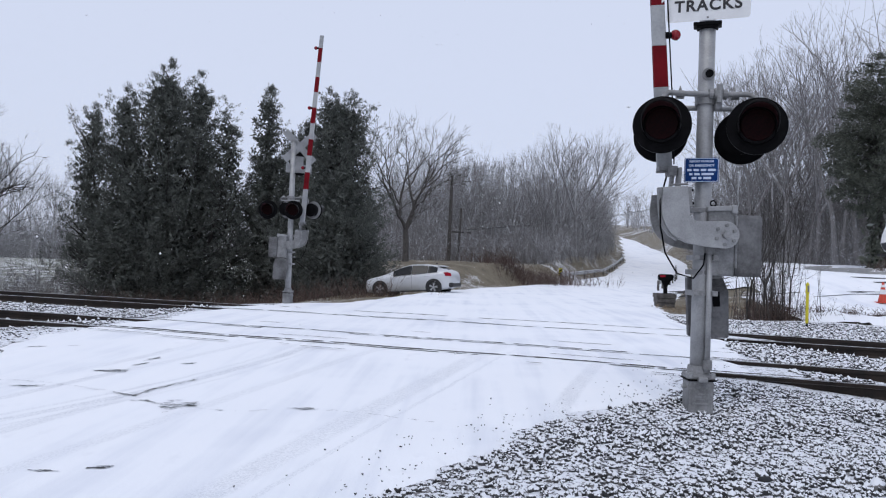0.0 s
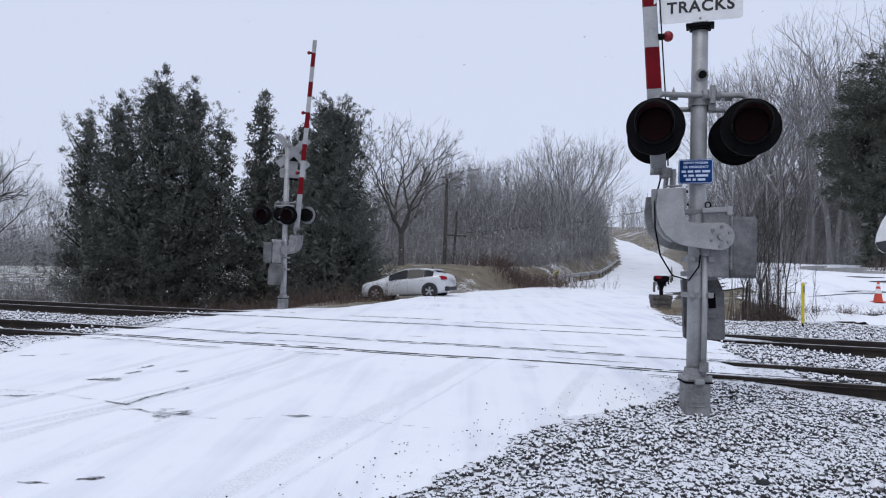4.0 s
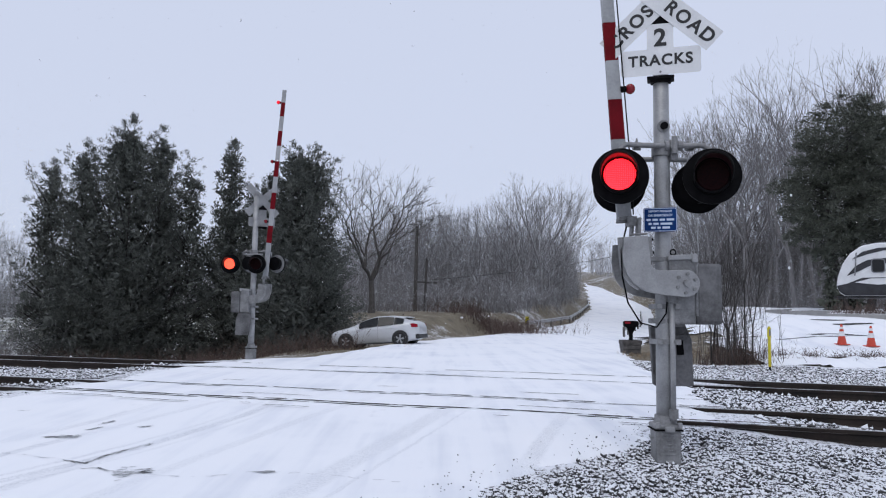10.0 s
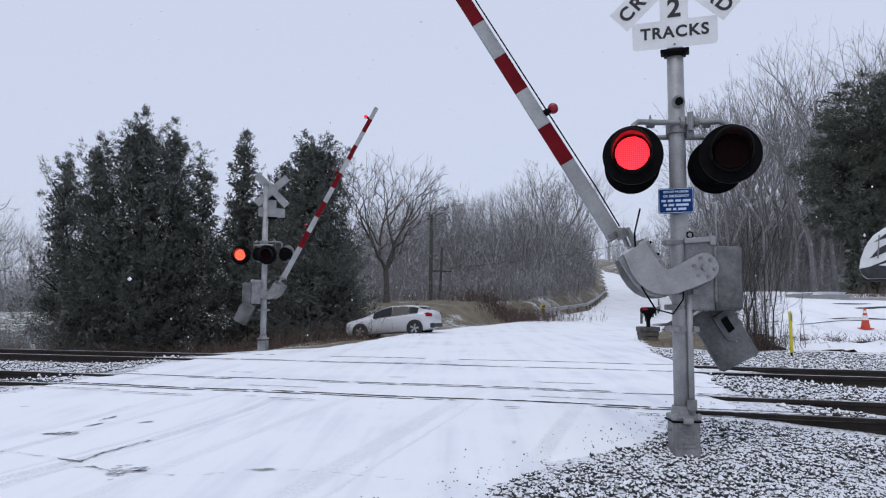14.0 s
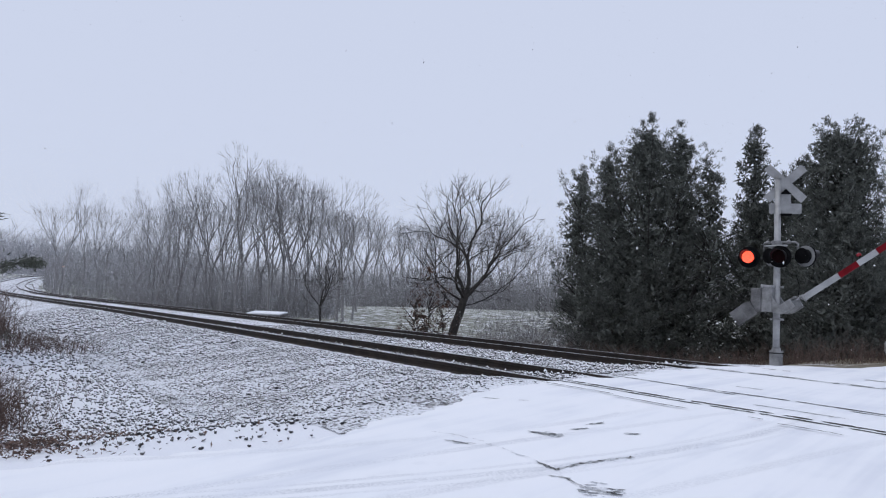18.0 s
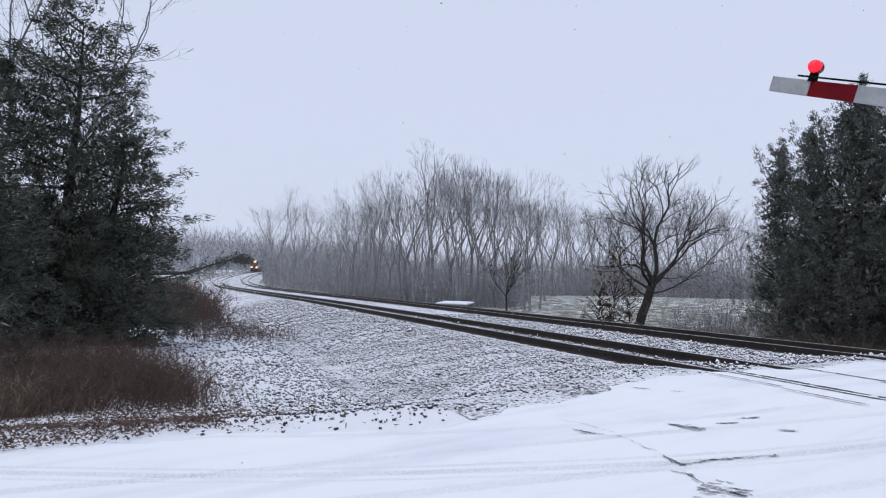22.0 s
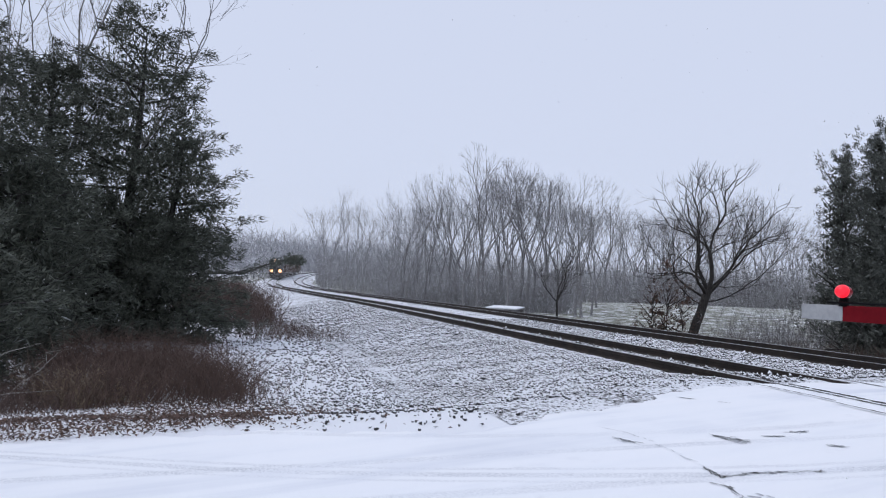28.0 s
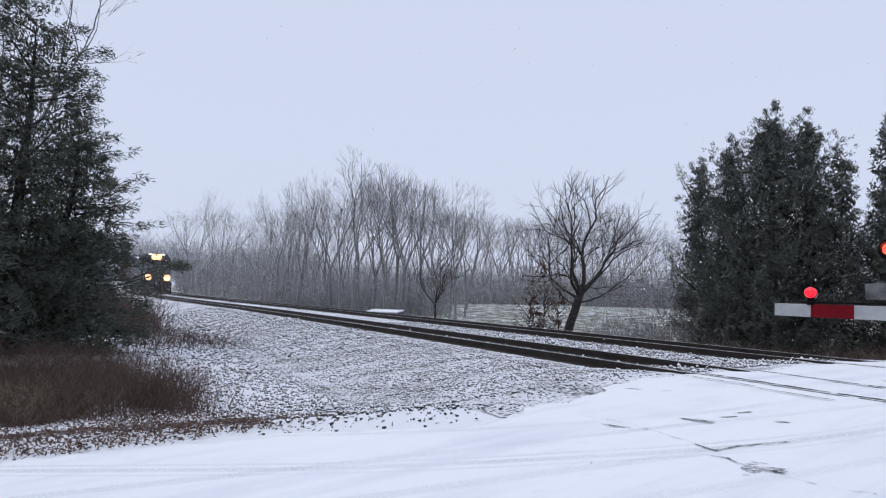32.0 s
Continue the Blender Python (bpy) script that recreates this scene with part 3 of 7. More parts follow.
def strip_road(name, ys, cols, label, lift=0.0):
    """A strip of road between its two uneven edges, dipping into the ground at both."""
    verts, faces = [], []
    for y in ys:
        fade = 1.0 if y < 45 else 0.3
        wl_ = fade * (0.10 * math.sin(y * 2.3) + 0.07 * math.sin(y * 6.1 + 1.0) + 0.05 * math.sin(y * 14.7) + random.uniform(-0.03, 0.03))
        wr_ = fade * (0.09 * math.sin(y * 3.1 + 2.0) + 0.07 * math.sin(y * 7.7) + 0.05 * math.sin(y * 17.3 + 0.5) + random.uniform(-0.03, 0.03))
        a, b = float(road_left(y)) + wl_ - 0.22, float(road_right(y)) + wr_ + 0.28
        for c in range(cols + 1):
            x = a + (b - a) * c / cols
            e = min(x - a, b - x)
            n = float(rail_n(x, y))
            over = 0.014 if -0.3 < n < SPACING + GAUGE + 0.3 else 0.0
            dip = -0.085 * (1 - float(smooth01(e, -0.02, 0.55))) ** 1.5
            verts.append((x, y, float(road_z(x, y)) + over + dip + 0.004 * math.sin(x * 2.1 + y * 0.6) + lift))
    for r in range(len(ys) - 1):
        for c in range(cols):
            k = r * (cols + 1) + c
            faces.append((k, k + 1, k + cols + 2, k + cols + 1))
    ob = raw_mesh(name, verts, faces, SNOW, smooth=True)
    return tagged(ob, label, "road", kind="structure")

strip_road("road", list(np.arange(-60, -2, 2.0)) + list(np.arange(-2, 42.01, 0.13)), 64, "two-lane road under thin fresh snow with tyre marks")
strip_road("road_far", list(np.arange(42.0, 224, 1.5)), 12, "snow-covered road climbing through bare woods", -0.004)

# dark marks where wheels have scraped the snow off, and cracks and seams that show through it
def bare_mark(x0, y0, x1, y1, spread, count, seed, long=0.14, wide=0.018, mat=ASPHALT, label="dark wet asphalt showing through scraped snow"):
    """Thin ragged slivers of bare road gathered along a line."""
    r, verts, faces = random.Random(seed), [], []
    ang = math.atan2(y1 - y0, x1 - x0)
    for j in range(count):
        u, w = r.random(), r.gauss(0, 1) * spread
        cx, cy = x0 + (x1 - x0) * u - math.sin(ang) * w, y0 + (y1 - y0) * u + math.cos(ang) * w
        a, ln, wd, n = ang + r.gauss(0, 0.22), long * r.uniform(0.25, 1.0), wide * r.uniform(0.3, 1.0), 12
        base = len(verts)
        for k in range(n):
            q = 2 * math.pi * k / n
            x, y = ln / 2 * math.cos(q) * r.uniform(0.7, 1.1), wd / 2 * math.sin(q) * r.uniform(0.35, 1.3) + 0.12 * wd * math.sin(3 * q)
            px, py = cx + x * math.cos(a) - y * math.sin(a), cy + x * math.sin(a) + y * math.cos(a)
            over = 0.014 if -0.3 < float(rail_n(px, py)) < SPACING + GAUGE + 0.3 else 0.0
            verts.append((px, py, float(road_z(px, py)) + over + 0.005 + 0.0003 * (j % 9) + 0.004 * math.sin(px * 2.1 + py * 0.6)))
        faces.append(tuple(range(base, base + n)))
    return tagged(raw_mesh("bare_mark", verts, faces, mat), label, "road", kind="structure")

MARKS = ((-4.21, 8.18, -3.86, 8.24, 0.030, 30), (-3.96, 8.59, -3.88, 8.74, 0.006, 9), (-3.98, 8.93, -3.90, 9.18, 0.010, 10), (-3.46, 8.80, -3.34, 8.86, 0.018, 9), (-2.77, 6.70, -2.50, 6.78, 0.060, 26),
         (-1.56, 6.74, -1.46, 6.74, 0.025, 9), (-4.58, 7.27, -4.23, 7.30, 0.020, 10), (-2.81, 4.85, -2.69, 4.85, 0.006, 4), (-2.48, 4.94, -2.37, 4.98, 0.010, 7), (-5.90, 9.68, -5.74, 9.72, 0.012, 8))
for k, mark in enumerate(MARKS):
    bare_mark(*mark, 700 + k)
    bare_mark(*mark[:4], mark[4] * 1.5, mark[5], 740 + k, 0.11, 0.03, SLUSH, "grey slush smeared round bare asphalt")
CRACKS = (((-3.45, 7.16), (-3.22, 7.05), (-3.17, 7.36), (-2.96, 7.89)), ((-3.20, 6.84), (-3.02, 6.88), (-2.80, 6.74)), ((-2.50, 6.64), (-1.98, 6.58), (-1.62, 6.76), (-0.92, 6.63), (-0.27, 6.40)), ((-5.04, 7.50), (-4.66, 7.54), (-4.24, 7.47), (-3.45, 7.16)), ((-5.44, 9.83), (-5.24, 9.92)))
for k, line in enumerate(CRACKS):
    for (x0, y0), (x1, y1) in zip(line, line[1:]):
        n = math.hypot(x1 - x0, y1 - y0)
        bare_mark(x0, y0, x1, y1, 0.013, int((44, 26, 15, 14, 24)[k] * n) + 2, 780 + 10 * k + int(40 * n), 0.12, (0.017, 0.015, 0.010, 0.011, 0.014)[k], ASPHALT if k < 2 else SLUSH, "thin dark crack in the road under snow")

def gap_pieces():
    """Broken dark slots beside the rails where they cross the road."""
    r, verts, faces = random.Random(9), [], []
    for n0, fill, wide in ((-0.10, 0.97, 0.085), (0.08, 0.97, 0.110), (GAUGE - 0.10, 0.72, 0.060), (GAUGE + 0.08, 0.97, 0.085), (SPACING - 0.08, 0.97, 0.10), (SPACING + 0.09, 0.55, 0.06), (SPACING + GAUGE, 0.97, 0.11), (GAUGE + 1.0, 0.22, 0.05), (-0.50, 0.34, 0.05), (-0.62, 0.16, 0.05), (0.62, 0.14, 0.04), (SPACING + 0.8, 0.12, 0.05)):
        x = 4.6
        while x > -6.6:
            ln = r.uniform(0.10, 1.5)
            if r.random() < fill:
                m = max(2, int(ln / 0.06))
                base = len(verts)
                for k in range(m + 1):
                    xx = x - ln * k / m
                    end = 0.25 if k in (0, m) else 1.0
                    w = wide * r.uniform(0.35, 1.0) * end
                    off = n0 + r.uniform(-0.012, 0.012)
                    for o in (off - w / 2, off + w / 2):
                        px, py, _ = line_point(xx, o)
                        verts.append((px, py, float(road_z(px, py)) + 0.020 + 0.004 * math.sin(px * 2.1 + py * 0.6)))
                for k in range(m):
                    a = base + 2 * k
                    faces.append((a, a + 1, a + 3, a + 2))
            x -= ln + r.uniform(-0.04, 0.12)
    return tagged(raw_mesh("flangeway_gaps", verts, faces, RAIL_SIDE), "dark broken slots along the rails in the crossing", "crossing", kind="structure")

# ---- the two tracks ----
RAIL_PROFILE = [(-0.076, -0.180), (-0.076, -0.168), (-0.020, -0.150), (-0.009, -0.135), (-0.009, -0.060), (-0.036, -0.046), (-0.037, -0.008), (-0.028, 0.0),
                (0.028, 0.0), (0.037, -0.008), (0.036, -0.046), (0.009, -0.060), (0.009, -0.135), (0.020, -0.150), (0.076, -0.168), (0.076, -0.180)]

def line_point(x, n):
    s = float((rail_y(x + 1) - rail_y(x - 1)) / 2)
    q = math.sqrt(1 + s * s)
    return x - n * s / q, float(rail_y(x)) + n / q, math.degrees(math.atan(s))

def rail_mesh(name, n, xs, profile, material, parent, label=""):
    verts, faces, k = [], [], len(profile)
    for x in xs:
        s = float((rail_y(x + 1) - rail_y(x - 1)) / 2)
        q = math.sqrt(1 + s * s)
        for o, z in profile:
            verts.append((x - (n + o) * s / q, float(rail_y(x)) + (n + o) / q, z + float(rail_z(x)) + 0.006))
    for r in range(len(xs) - 1):
        for c in range(k):
            a, b = r * k + c, r * k + (c + 1) % k
            faces.append((a, b, b + k, a + k))
    return raw_mesh(name, verts, faces, material, parent, label)

rail_xs = list(np.arange(100, 20, -4.0)) + list(np.arange(20, -60, -1.0)) + list(np.arange(-60, -420, -4.0))
HEAD_PROFILE = [(-0.026, -0.002), (-0.026, 0.004), (0.026, 0.004), (0.026, -0.002)]
near_tie_xs = [x for x in list(np.arange(-6.8, -34, -0.56)) + list(np.arange(4.6, 14, 0.56))]
far_tie_xs = list(np.arange(-34.2, -110, -0.56)) + list(np.arange(14.2, 60, 0.56))
tie_bm = bmesh.new()
add_box(tie_bm, 0.23, 2.6, 0.18, None, 0.012)
tie_me = bpy.data.meshes.new("tie")
tie_bm.to_mesh(tie_me)
tie_bm.free()
tie_me.materials.append(TIE)
for track_n0, words in ((0.0, "near"), (SPACING, "far")):
    track = thing("railway_track", pose(0, 0, 0), "steel rails on dark wooden ties in snow-dusted ballast", "railway track", "parallel tracks of the crossing")
    for n in (track_n0, track_n0 + GAUGE):
        r = rail_mesh("rail", n, rail_xs, RAIL_PROFILE, RAIL_SIDE, track, "dark rust-brown steel rail")
        rail_mesh("rail_head", n, rail_xs, HEAD_PROFILE, RAIL_HEAD, r, "bright rail head lined with snow")
    for x in near_tie_xs:
        px, py, a = line_point(x, track_n0 + GAUGE / 2)
        t = new("tie", tie_me)
        t.parent = track
        t.matrix_basis = pose(px, py, -0.255 + float(rail_z(x)), 0, 0, a + random.uniform(-0.8, 0.8))
    verts, faces = [], []
    for x in far_tie_xs:
        px, py, a = line_point(x, track_n0 + GAUGE / 2)
        m = pose(px, py, -0.255 + float(rail_z(x)), 0, 0, a)
        b = len(verts)
        for sx in (-0.115, 0.115):
            for sy in (-1.3, 1.3):
                for sz in (-0.09, 0.09):
                    verts.append(m @ Vector((sx, sy, sz)))
        faces += [(b, b + 1, b + 3, b + 2), (b + 4, b + 6, b + 7, b + 5), (b, b + 4, b + 5, b + 1), (b + 2, b + 3, b + 7, b + 6), (b + 1, b + 5, b + 7, b + 3)]
    tagged(raw_mesh("distant_ties", verts, faces, TIE, track), kind="stuff")

gap_pieces()

# ---- loose ballast stones, the nearest as real stones ----
ICO_V = np.array([(0, 0.526, 0.851), (0, -0.526, 0.851), (0, 0.526, -0.851), (0, -0.526, -0.851), (0.526, 0.851, 0), (-0.526, 0.851, 0), (0.526, -0.851, 0), (-0.526, -0.851, 0), (0.851, 0, 0.526), (0.851, 0, -0.526), (-0.851, 0, 0.526), (-0.851, 0, -0.526)])
ICO_F = np.array([(0, 10, 1), (0, 1, 8), (0, 8, 4), (0, 4, 5), (0, 5, 10), (1, 10, 7), (10, 5, 11), (5, 4, 2), (4, 8, 9), (8, 1, 6), (3, 7, 11), (3, 11, 2), (3, 2, 9), (3, 9, 6), (3, 6, 7), (7, 10, 11), (11, 5, 2), (2, 4, 9), (9, 8, 6), (6, 1, 7)])

OCT_F = np.array([(0, 2, 4), (2, 1, 4), (1, 3, 4), (3, 0, 4), (2, 0, 5), (1, 2, 5), (3, 1, 5), (0, 3, 5)])
OCT_V = np.array([(1, 0, 0), (-1, 0, 0), (0, 1, 0), (0, -1, 0), (0, 0, 1), (0, 0, -1)], float)

def stones(name, xy, size, seed, label, round_=False, mat=STONE):
    rng = np.random.default_rng(seed)
    n = len(xy)
    z = land_z(xy[:, 0], xy[:, 1]) + 0.03
    shape_v, shape_f = (ICO_V, ICO_F) if round_ else (OCT_V, OCT_F)
    v = shape_v[None] * rng.uniform(0.70, 1.30, (n, len(shape_v), 1)) + (0 if round_ else rng.normal(0, 0.22, (n, 6, 3)))
    v = v * (rng.uniform(0.6, 1.25, (n, 1, 3)) * size * rng.lognormal(0, 0.28, (n, 1, 1)))
    a, b = rng.uniform(0, 2 * np.pi, n), rng.uniform(-0.7, 0.7, n)
    ca, sa, cb, sb = np.cos(a)[:, None], np.sin(a)[:, None], np.cos(b)[:, None], np.sin(b)[:, None]
    x1, z1 = v[..., 0] * cb + v[..., 2] * sb, -v[..., 0] * sb + v[..., 2] * cb
    v = np.stack([x1 * ca - v[..., 1] * sa, x1 * sa + v[..., 1] * ca, z1], -1)
    v += np.stack([xy[:, 0], xy[:, 1], z + size * 0.25], -1)[:, None]
    f = (np.arange(n)[:, None, None] * len(shape_v) + shape_f[None]).reshape(-1, 3)
    return tagged(fast_mesh(name, v.reshape(-1, 3), f, mat), label, "gravel", kind="stuff")

rng0 = np.random.default_rng(4)

def scatter(x0, x1, y0, y1, per_m2, ok):
    n = int((x1 - x0) * (y1 - y0) * per_m2)
    p = np.stack([rng0.uniform(x0, x1, n), rng0.uniform(y0, y1, n)], 1)
    return p[ok(p[:, 0], p[:, 1])]

def off_road(x, y, lo=-9.0, hi=-0.35):
    n = rail_n(x, y)
    fringe = 0.25 * np.sin(y * 3.7) + 0.2 * np.sin(y * 9.1) + 0.15
    return (x > road_right(y) + fringe * 0.4 - 0.02) & (n > lo) & (n < hi)

stones("ballast_stones", scatter(-1.0, 7.5, 2.8, 11, 680, off_road), 0.0215, 5, "dark crushed stones capped with thin snow")
stones("ballast_stones", scatter(7.5, 14, 1.5, 10, 150, off_road), 0.036, 6, "dark crushed stones capped with thin snow")
stones("ballast_stones", scatter(4.2, 14, 4.0, 22, 130, lambda x, y: (x > road_right(y) + 0.1) & (((rail_n(x, y) > 0.2) & (rail_n(x, y) < GAUGE - 0.2)) | ((rail_n(x, y) > GAUGE + 0.2) & (rail_n(x, y) < SPACING - 0.2)) | ((rail_n(x, y) > SPACING + GAUGE + 0.2) & (rail_n(x, y) < SPACING + GAUGE + 7.0)))), 0.034, 7, "dark crushed stones capped with thin snow")
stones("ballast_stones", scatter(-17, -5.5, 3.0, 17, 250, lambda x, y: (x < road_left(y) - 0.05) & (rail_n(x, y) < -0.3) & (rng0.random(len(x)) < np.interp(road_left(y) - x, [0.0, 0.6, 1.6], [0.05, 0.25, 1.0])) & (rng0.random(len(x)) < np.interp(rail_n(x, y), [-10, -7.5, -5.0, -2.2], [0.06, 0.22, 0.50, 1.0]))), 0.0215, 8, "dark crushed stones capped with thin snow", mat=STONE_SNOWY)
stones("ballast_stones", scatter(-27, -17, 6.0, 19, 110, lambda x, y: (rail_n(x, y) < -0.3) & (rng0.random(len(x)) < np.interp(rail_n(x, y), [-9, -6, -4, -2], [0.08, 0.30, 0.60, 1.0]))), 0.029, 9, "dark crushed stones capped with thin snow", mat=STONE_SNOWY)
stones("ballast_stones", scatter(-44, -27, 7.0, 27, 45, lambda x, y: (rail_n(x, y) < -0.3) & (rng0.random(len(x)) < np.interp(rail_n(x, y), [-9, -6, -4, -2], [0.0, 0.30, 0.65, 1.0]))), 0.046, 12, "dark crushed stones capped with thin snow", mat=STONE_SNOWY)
stones("ballast_stones", scatter(-26, -6.6, 8.0, 24, 85, lambda x, y: (x < road_left(y) - 0.3) & (((rail_n(x, y) > 0.15) & (rail_n(x, y) < GAUGE - 0.15)) | ((rail_n(x, y) > GAUGE + 0.2) & (rail_n(x, y) < SPACING - 0.2)) | ((rail_n(x, y) > SPACING + 0.15) & (rail_n(x, y) < SPACING + GAUGE - 0.15)))), 0.030, 11, "dark crushed stones capped with thin snow")
# scattered pebbles thrown onto the snow along the road edge
pebble_xy = np.array([(float(road_right(y)) - abs(d), y) for y, d in zip(rng0.uniform(3.0, 10.2, 260), rng0.exponential(0.27, 260))])
peb = stones("scattered_pebbles", pebble_xy, 0.0062, 10, "scattered dark pebbles on the snow beside the gravel", True)
peb.location.z = 0.055

# ---- trees and brush ----
def emit_limb(store, pts, rads, sides, rnd):
    """Adds one limb to (vertices, faces): a tube of so many sides, or a slim blade where sides is 0."""
    v, f = store
    base, n, side = len(v), len(pts) - 1, None
    if sides == 0:
        side = (pts[-1] - pts[0]).cross(Vector((rnd.gauss(0, 1), rnd.gauss(0, 1), rnd.gauss(0, 1)))).normalized()
        for p, r in zip(pts, rads):
            v.extend((p - side * r, p + side * r))
        for i in range(n):
            b = base + 2 * i
            f.append((b, b + 1, b + 3, b + 2))
        return
    for i, p in enumerate(pts):
        d = (pts[min(i + 1, n)] - pts[max(i - 1, 0)]).normalized()
        if side is None:
            side = d.cross(Vector((0.31, 0.22, 0.9 if abs(d.z) < 0.9 else 0))).normalized()
        side = (side - d * side.dot(d)).normalized()
        up = d.cross(side)
        for a in range(sides):
            w = 2 * math.pi * a / sides
            v.append(p + rads[i] * (math.cos(w) * side + math.sin(w) * up))
    for i in range(n):
        for a in range(sides):
            b0, b1 = base + i * sides + a, base + i * sides + (a + 1) % sides
            f.append((b0, b1, b1 + sides, b0 + sides))

def fork_tree(seed, height, trunk_r, bole=0.3, spread=0.5, levels=7, rise=0.10, crook=0.12, first=3, limbs=(), lean=(0, 0), side=1.0, keep=0.80, thin=0.010, detail=1.0):
    """Grows a bare tree that forks again and again into a fan of fine twigs. Returns (vertices, faces) of the trunk, and of the crown."""
    rnd = random.Random(seed)
    wood, crown = ([], []), ([], [])

    def turned(d, tilt, around):
        a = d.cross(Vector((0.13, 0.29, 0.95 if abs(d.z) < 0.9 else 0.1))).normalized()
        s = a * math.cos(around) + d.cross(a) * math.sin(around)
        return (d * math.cos(tilt) + s * math.sin(tilt)).normalized()

    def grow(p, d, length, r, level):
        last = level >= levels or r < thin * 0.9
        n = 5 if level == 0 else 3 if level < 5 else 2 if detail > 1 or level < levels else 1
        pts, rads = [p.copy()], [r * (1.35 if level == 0 else 1.0)]
        q, dd, end = p.copy(), d.copy(), r * (0.35 if last else 0.80)
        for k in range(n):
            c = crook * (0.4 if level == 0 else 1.0)
            dd = (dd + Vector((rnd.gauss(0, c), rnd.gauss(0, c), rnd.gauss(rise if level else 0.0, c * 0.7)))).normalized()
            q = q + dd * (length / n)
            pts.append(q.copy())
            rads.append(max(r + (end - r) * (k + 1) / n, thin * 0.5))
        sides = 0 if r < 0.03 / detail else 3 if level > 2 else 5 if level else 9
        emit_limb(wood if level == 0 else crown, pts, rads, sides, rnd)
        if last:
            return
        if level == 0 and limbs:
            for u, deg, reach, thick in limbs:
                i = min(int(u * n), n - 1)
                a = radians(deg)
                grow(pts[i].lerp(pts[i + 1], u * n - i), Vector((math.sin(a), rnd.uniform(-0.5, 0.5), math.cos(a))).normalized(), reach, trunk_r * thick, 2)
            return
        kids = first if level == 0 else (2 if rnd.random() < 0.68 else 3)
        around = rnd.uniform(0, 6.28)
        for k in range(kids):
            lead = k == 0 and level > 0
            tilt = spread * rnd.uniform(0.6, 1.25) * (0.45 if lead else 1.0)
            grow(q, turned(dd, tilt, around + 6.28 * k / kids + rnd.gauss(0, 0.3)), length * keep * rnd.uniform(0.82, 1.14), end * (0.92 if lead else rnd.uniform(0.58, 0.80)), level + 1)
        for k in range(int(side * rnd.uniform(0.3, 2.4)) if level else 0):
            u = rnd.uniform(0.25, 0.95)
            i = min(int(u * n), n - 1)
            grow(pts[i].lerp(pts[i + 1], u * n - i), turned(dd, rnd.uniform(0.6, 1.15), rnd.uniform(0, 6.28)), length * rnd.uniform(0.4, 0.7), max(end * rnd.uniform(0.3, 0.5), thin), min(level + 2, levels))

    grow(Vector((0, 0, -0.15)), Vector((lean[0], lean[1], 1)).normalized(), height * bole, trunk_r, 0)
    s = height / max(v.z for v in crown[0])
    return tuple(([v * s for v in vs], fs) for vs, fs in (wood, crown))

def quick_mesh(name, data, material, parent):
    """A mesh of four-cornered faces."""
    v, f = data
    return fast_mesh(name, [tuple(p) for p in v], f, material, parent)

def bare_tree(name, m, data, bark, label, group=""):
    ob = thing(name, m, label, "tree", group)
    quick_mesh("trunk", data[0], bark, ob)
    quick_mesh("crown", data[1], bark, ob)
    return ob

def spray_cloud(points, dirs, rng, length, width, count, droop=0.15, wild=0.6):
    """Little pointed sprays of foliage round each point, a slim kite each."""
    n = len(points)
    p = np.repeat(points, count, 0)
    d = np.repeat(dirs, count, 0) + rng.normal(0, wild, (n * count, 3))
    d[:, 2] -= droop
    d /= np.linalg.norm(d, axis=1, keepdims=True) + 1e-9
    p = p + rng.normal(0, length * 0.38, p.shape)
    ln = length * rng.uniform(0.5, 1.35, (len(p), 1))
    s = np.cross(d, rng.normal(0, 1, p.shape))
    s /= np.linalg.norm(s, axis=1, keepdims=True) + 1e-9
    wd = width * rng.uniform(0.6, 1.4, (len(p), 1))
    verts = np.stack([p, p + d * ln * 0.45 + s * wd, p + d * ln, p + d * ln * 0.45 - s * wd], 1).reshape(-1, 3)
    return verts, np.arange(len(p) * 4).reshape(-1, 4)

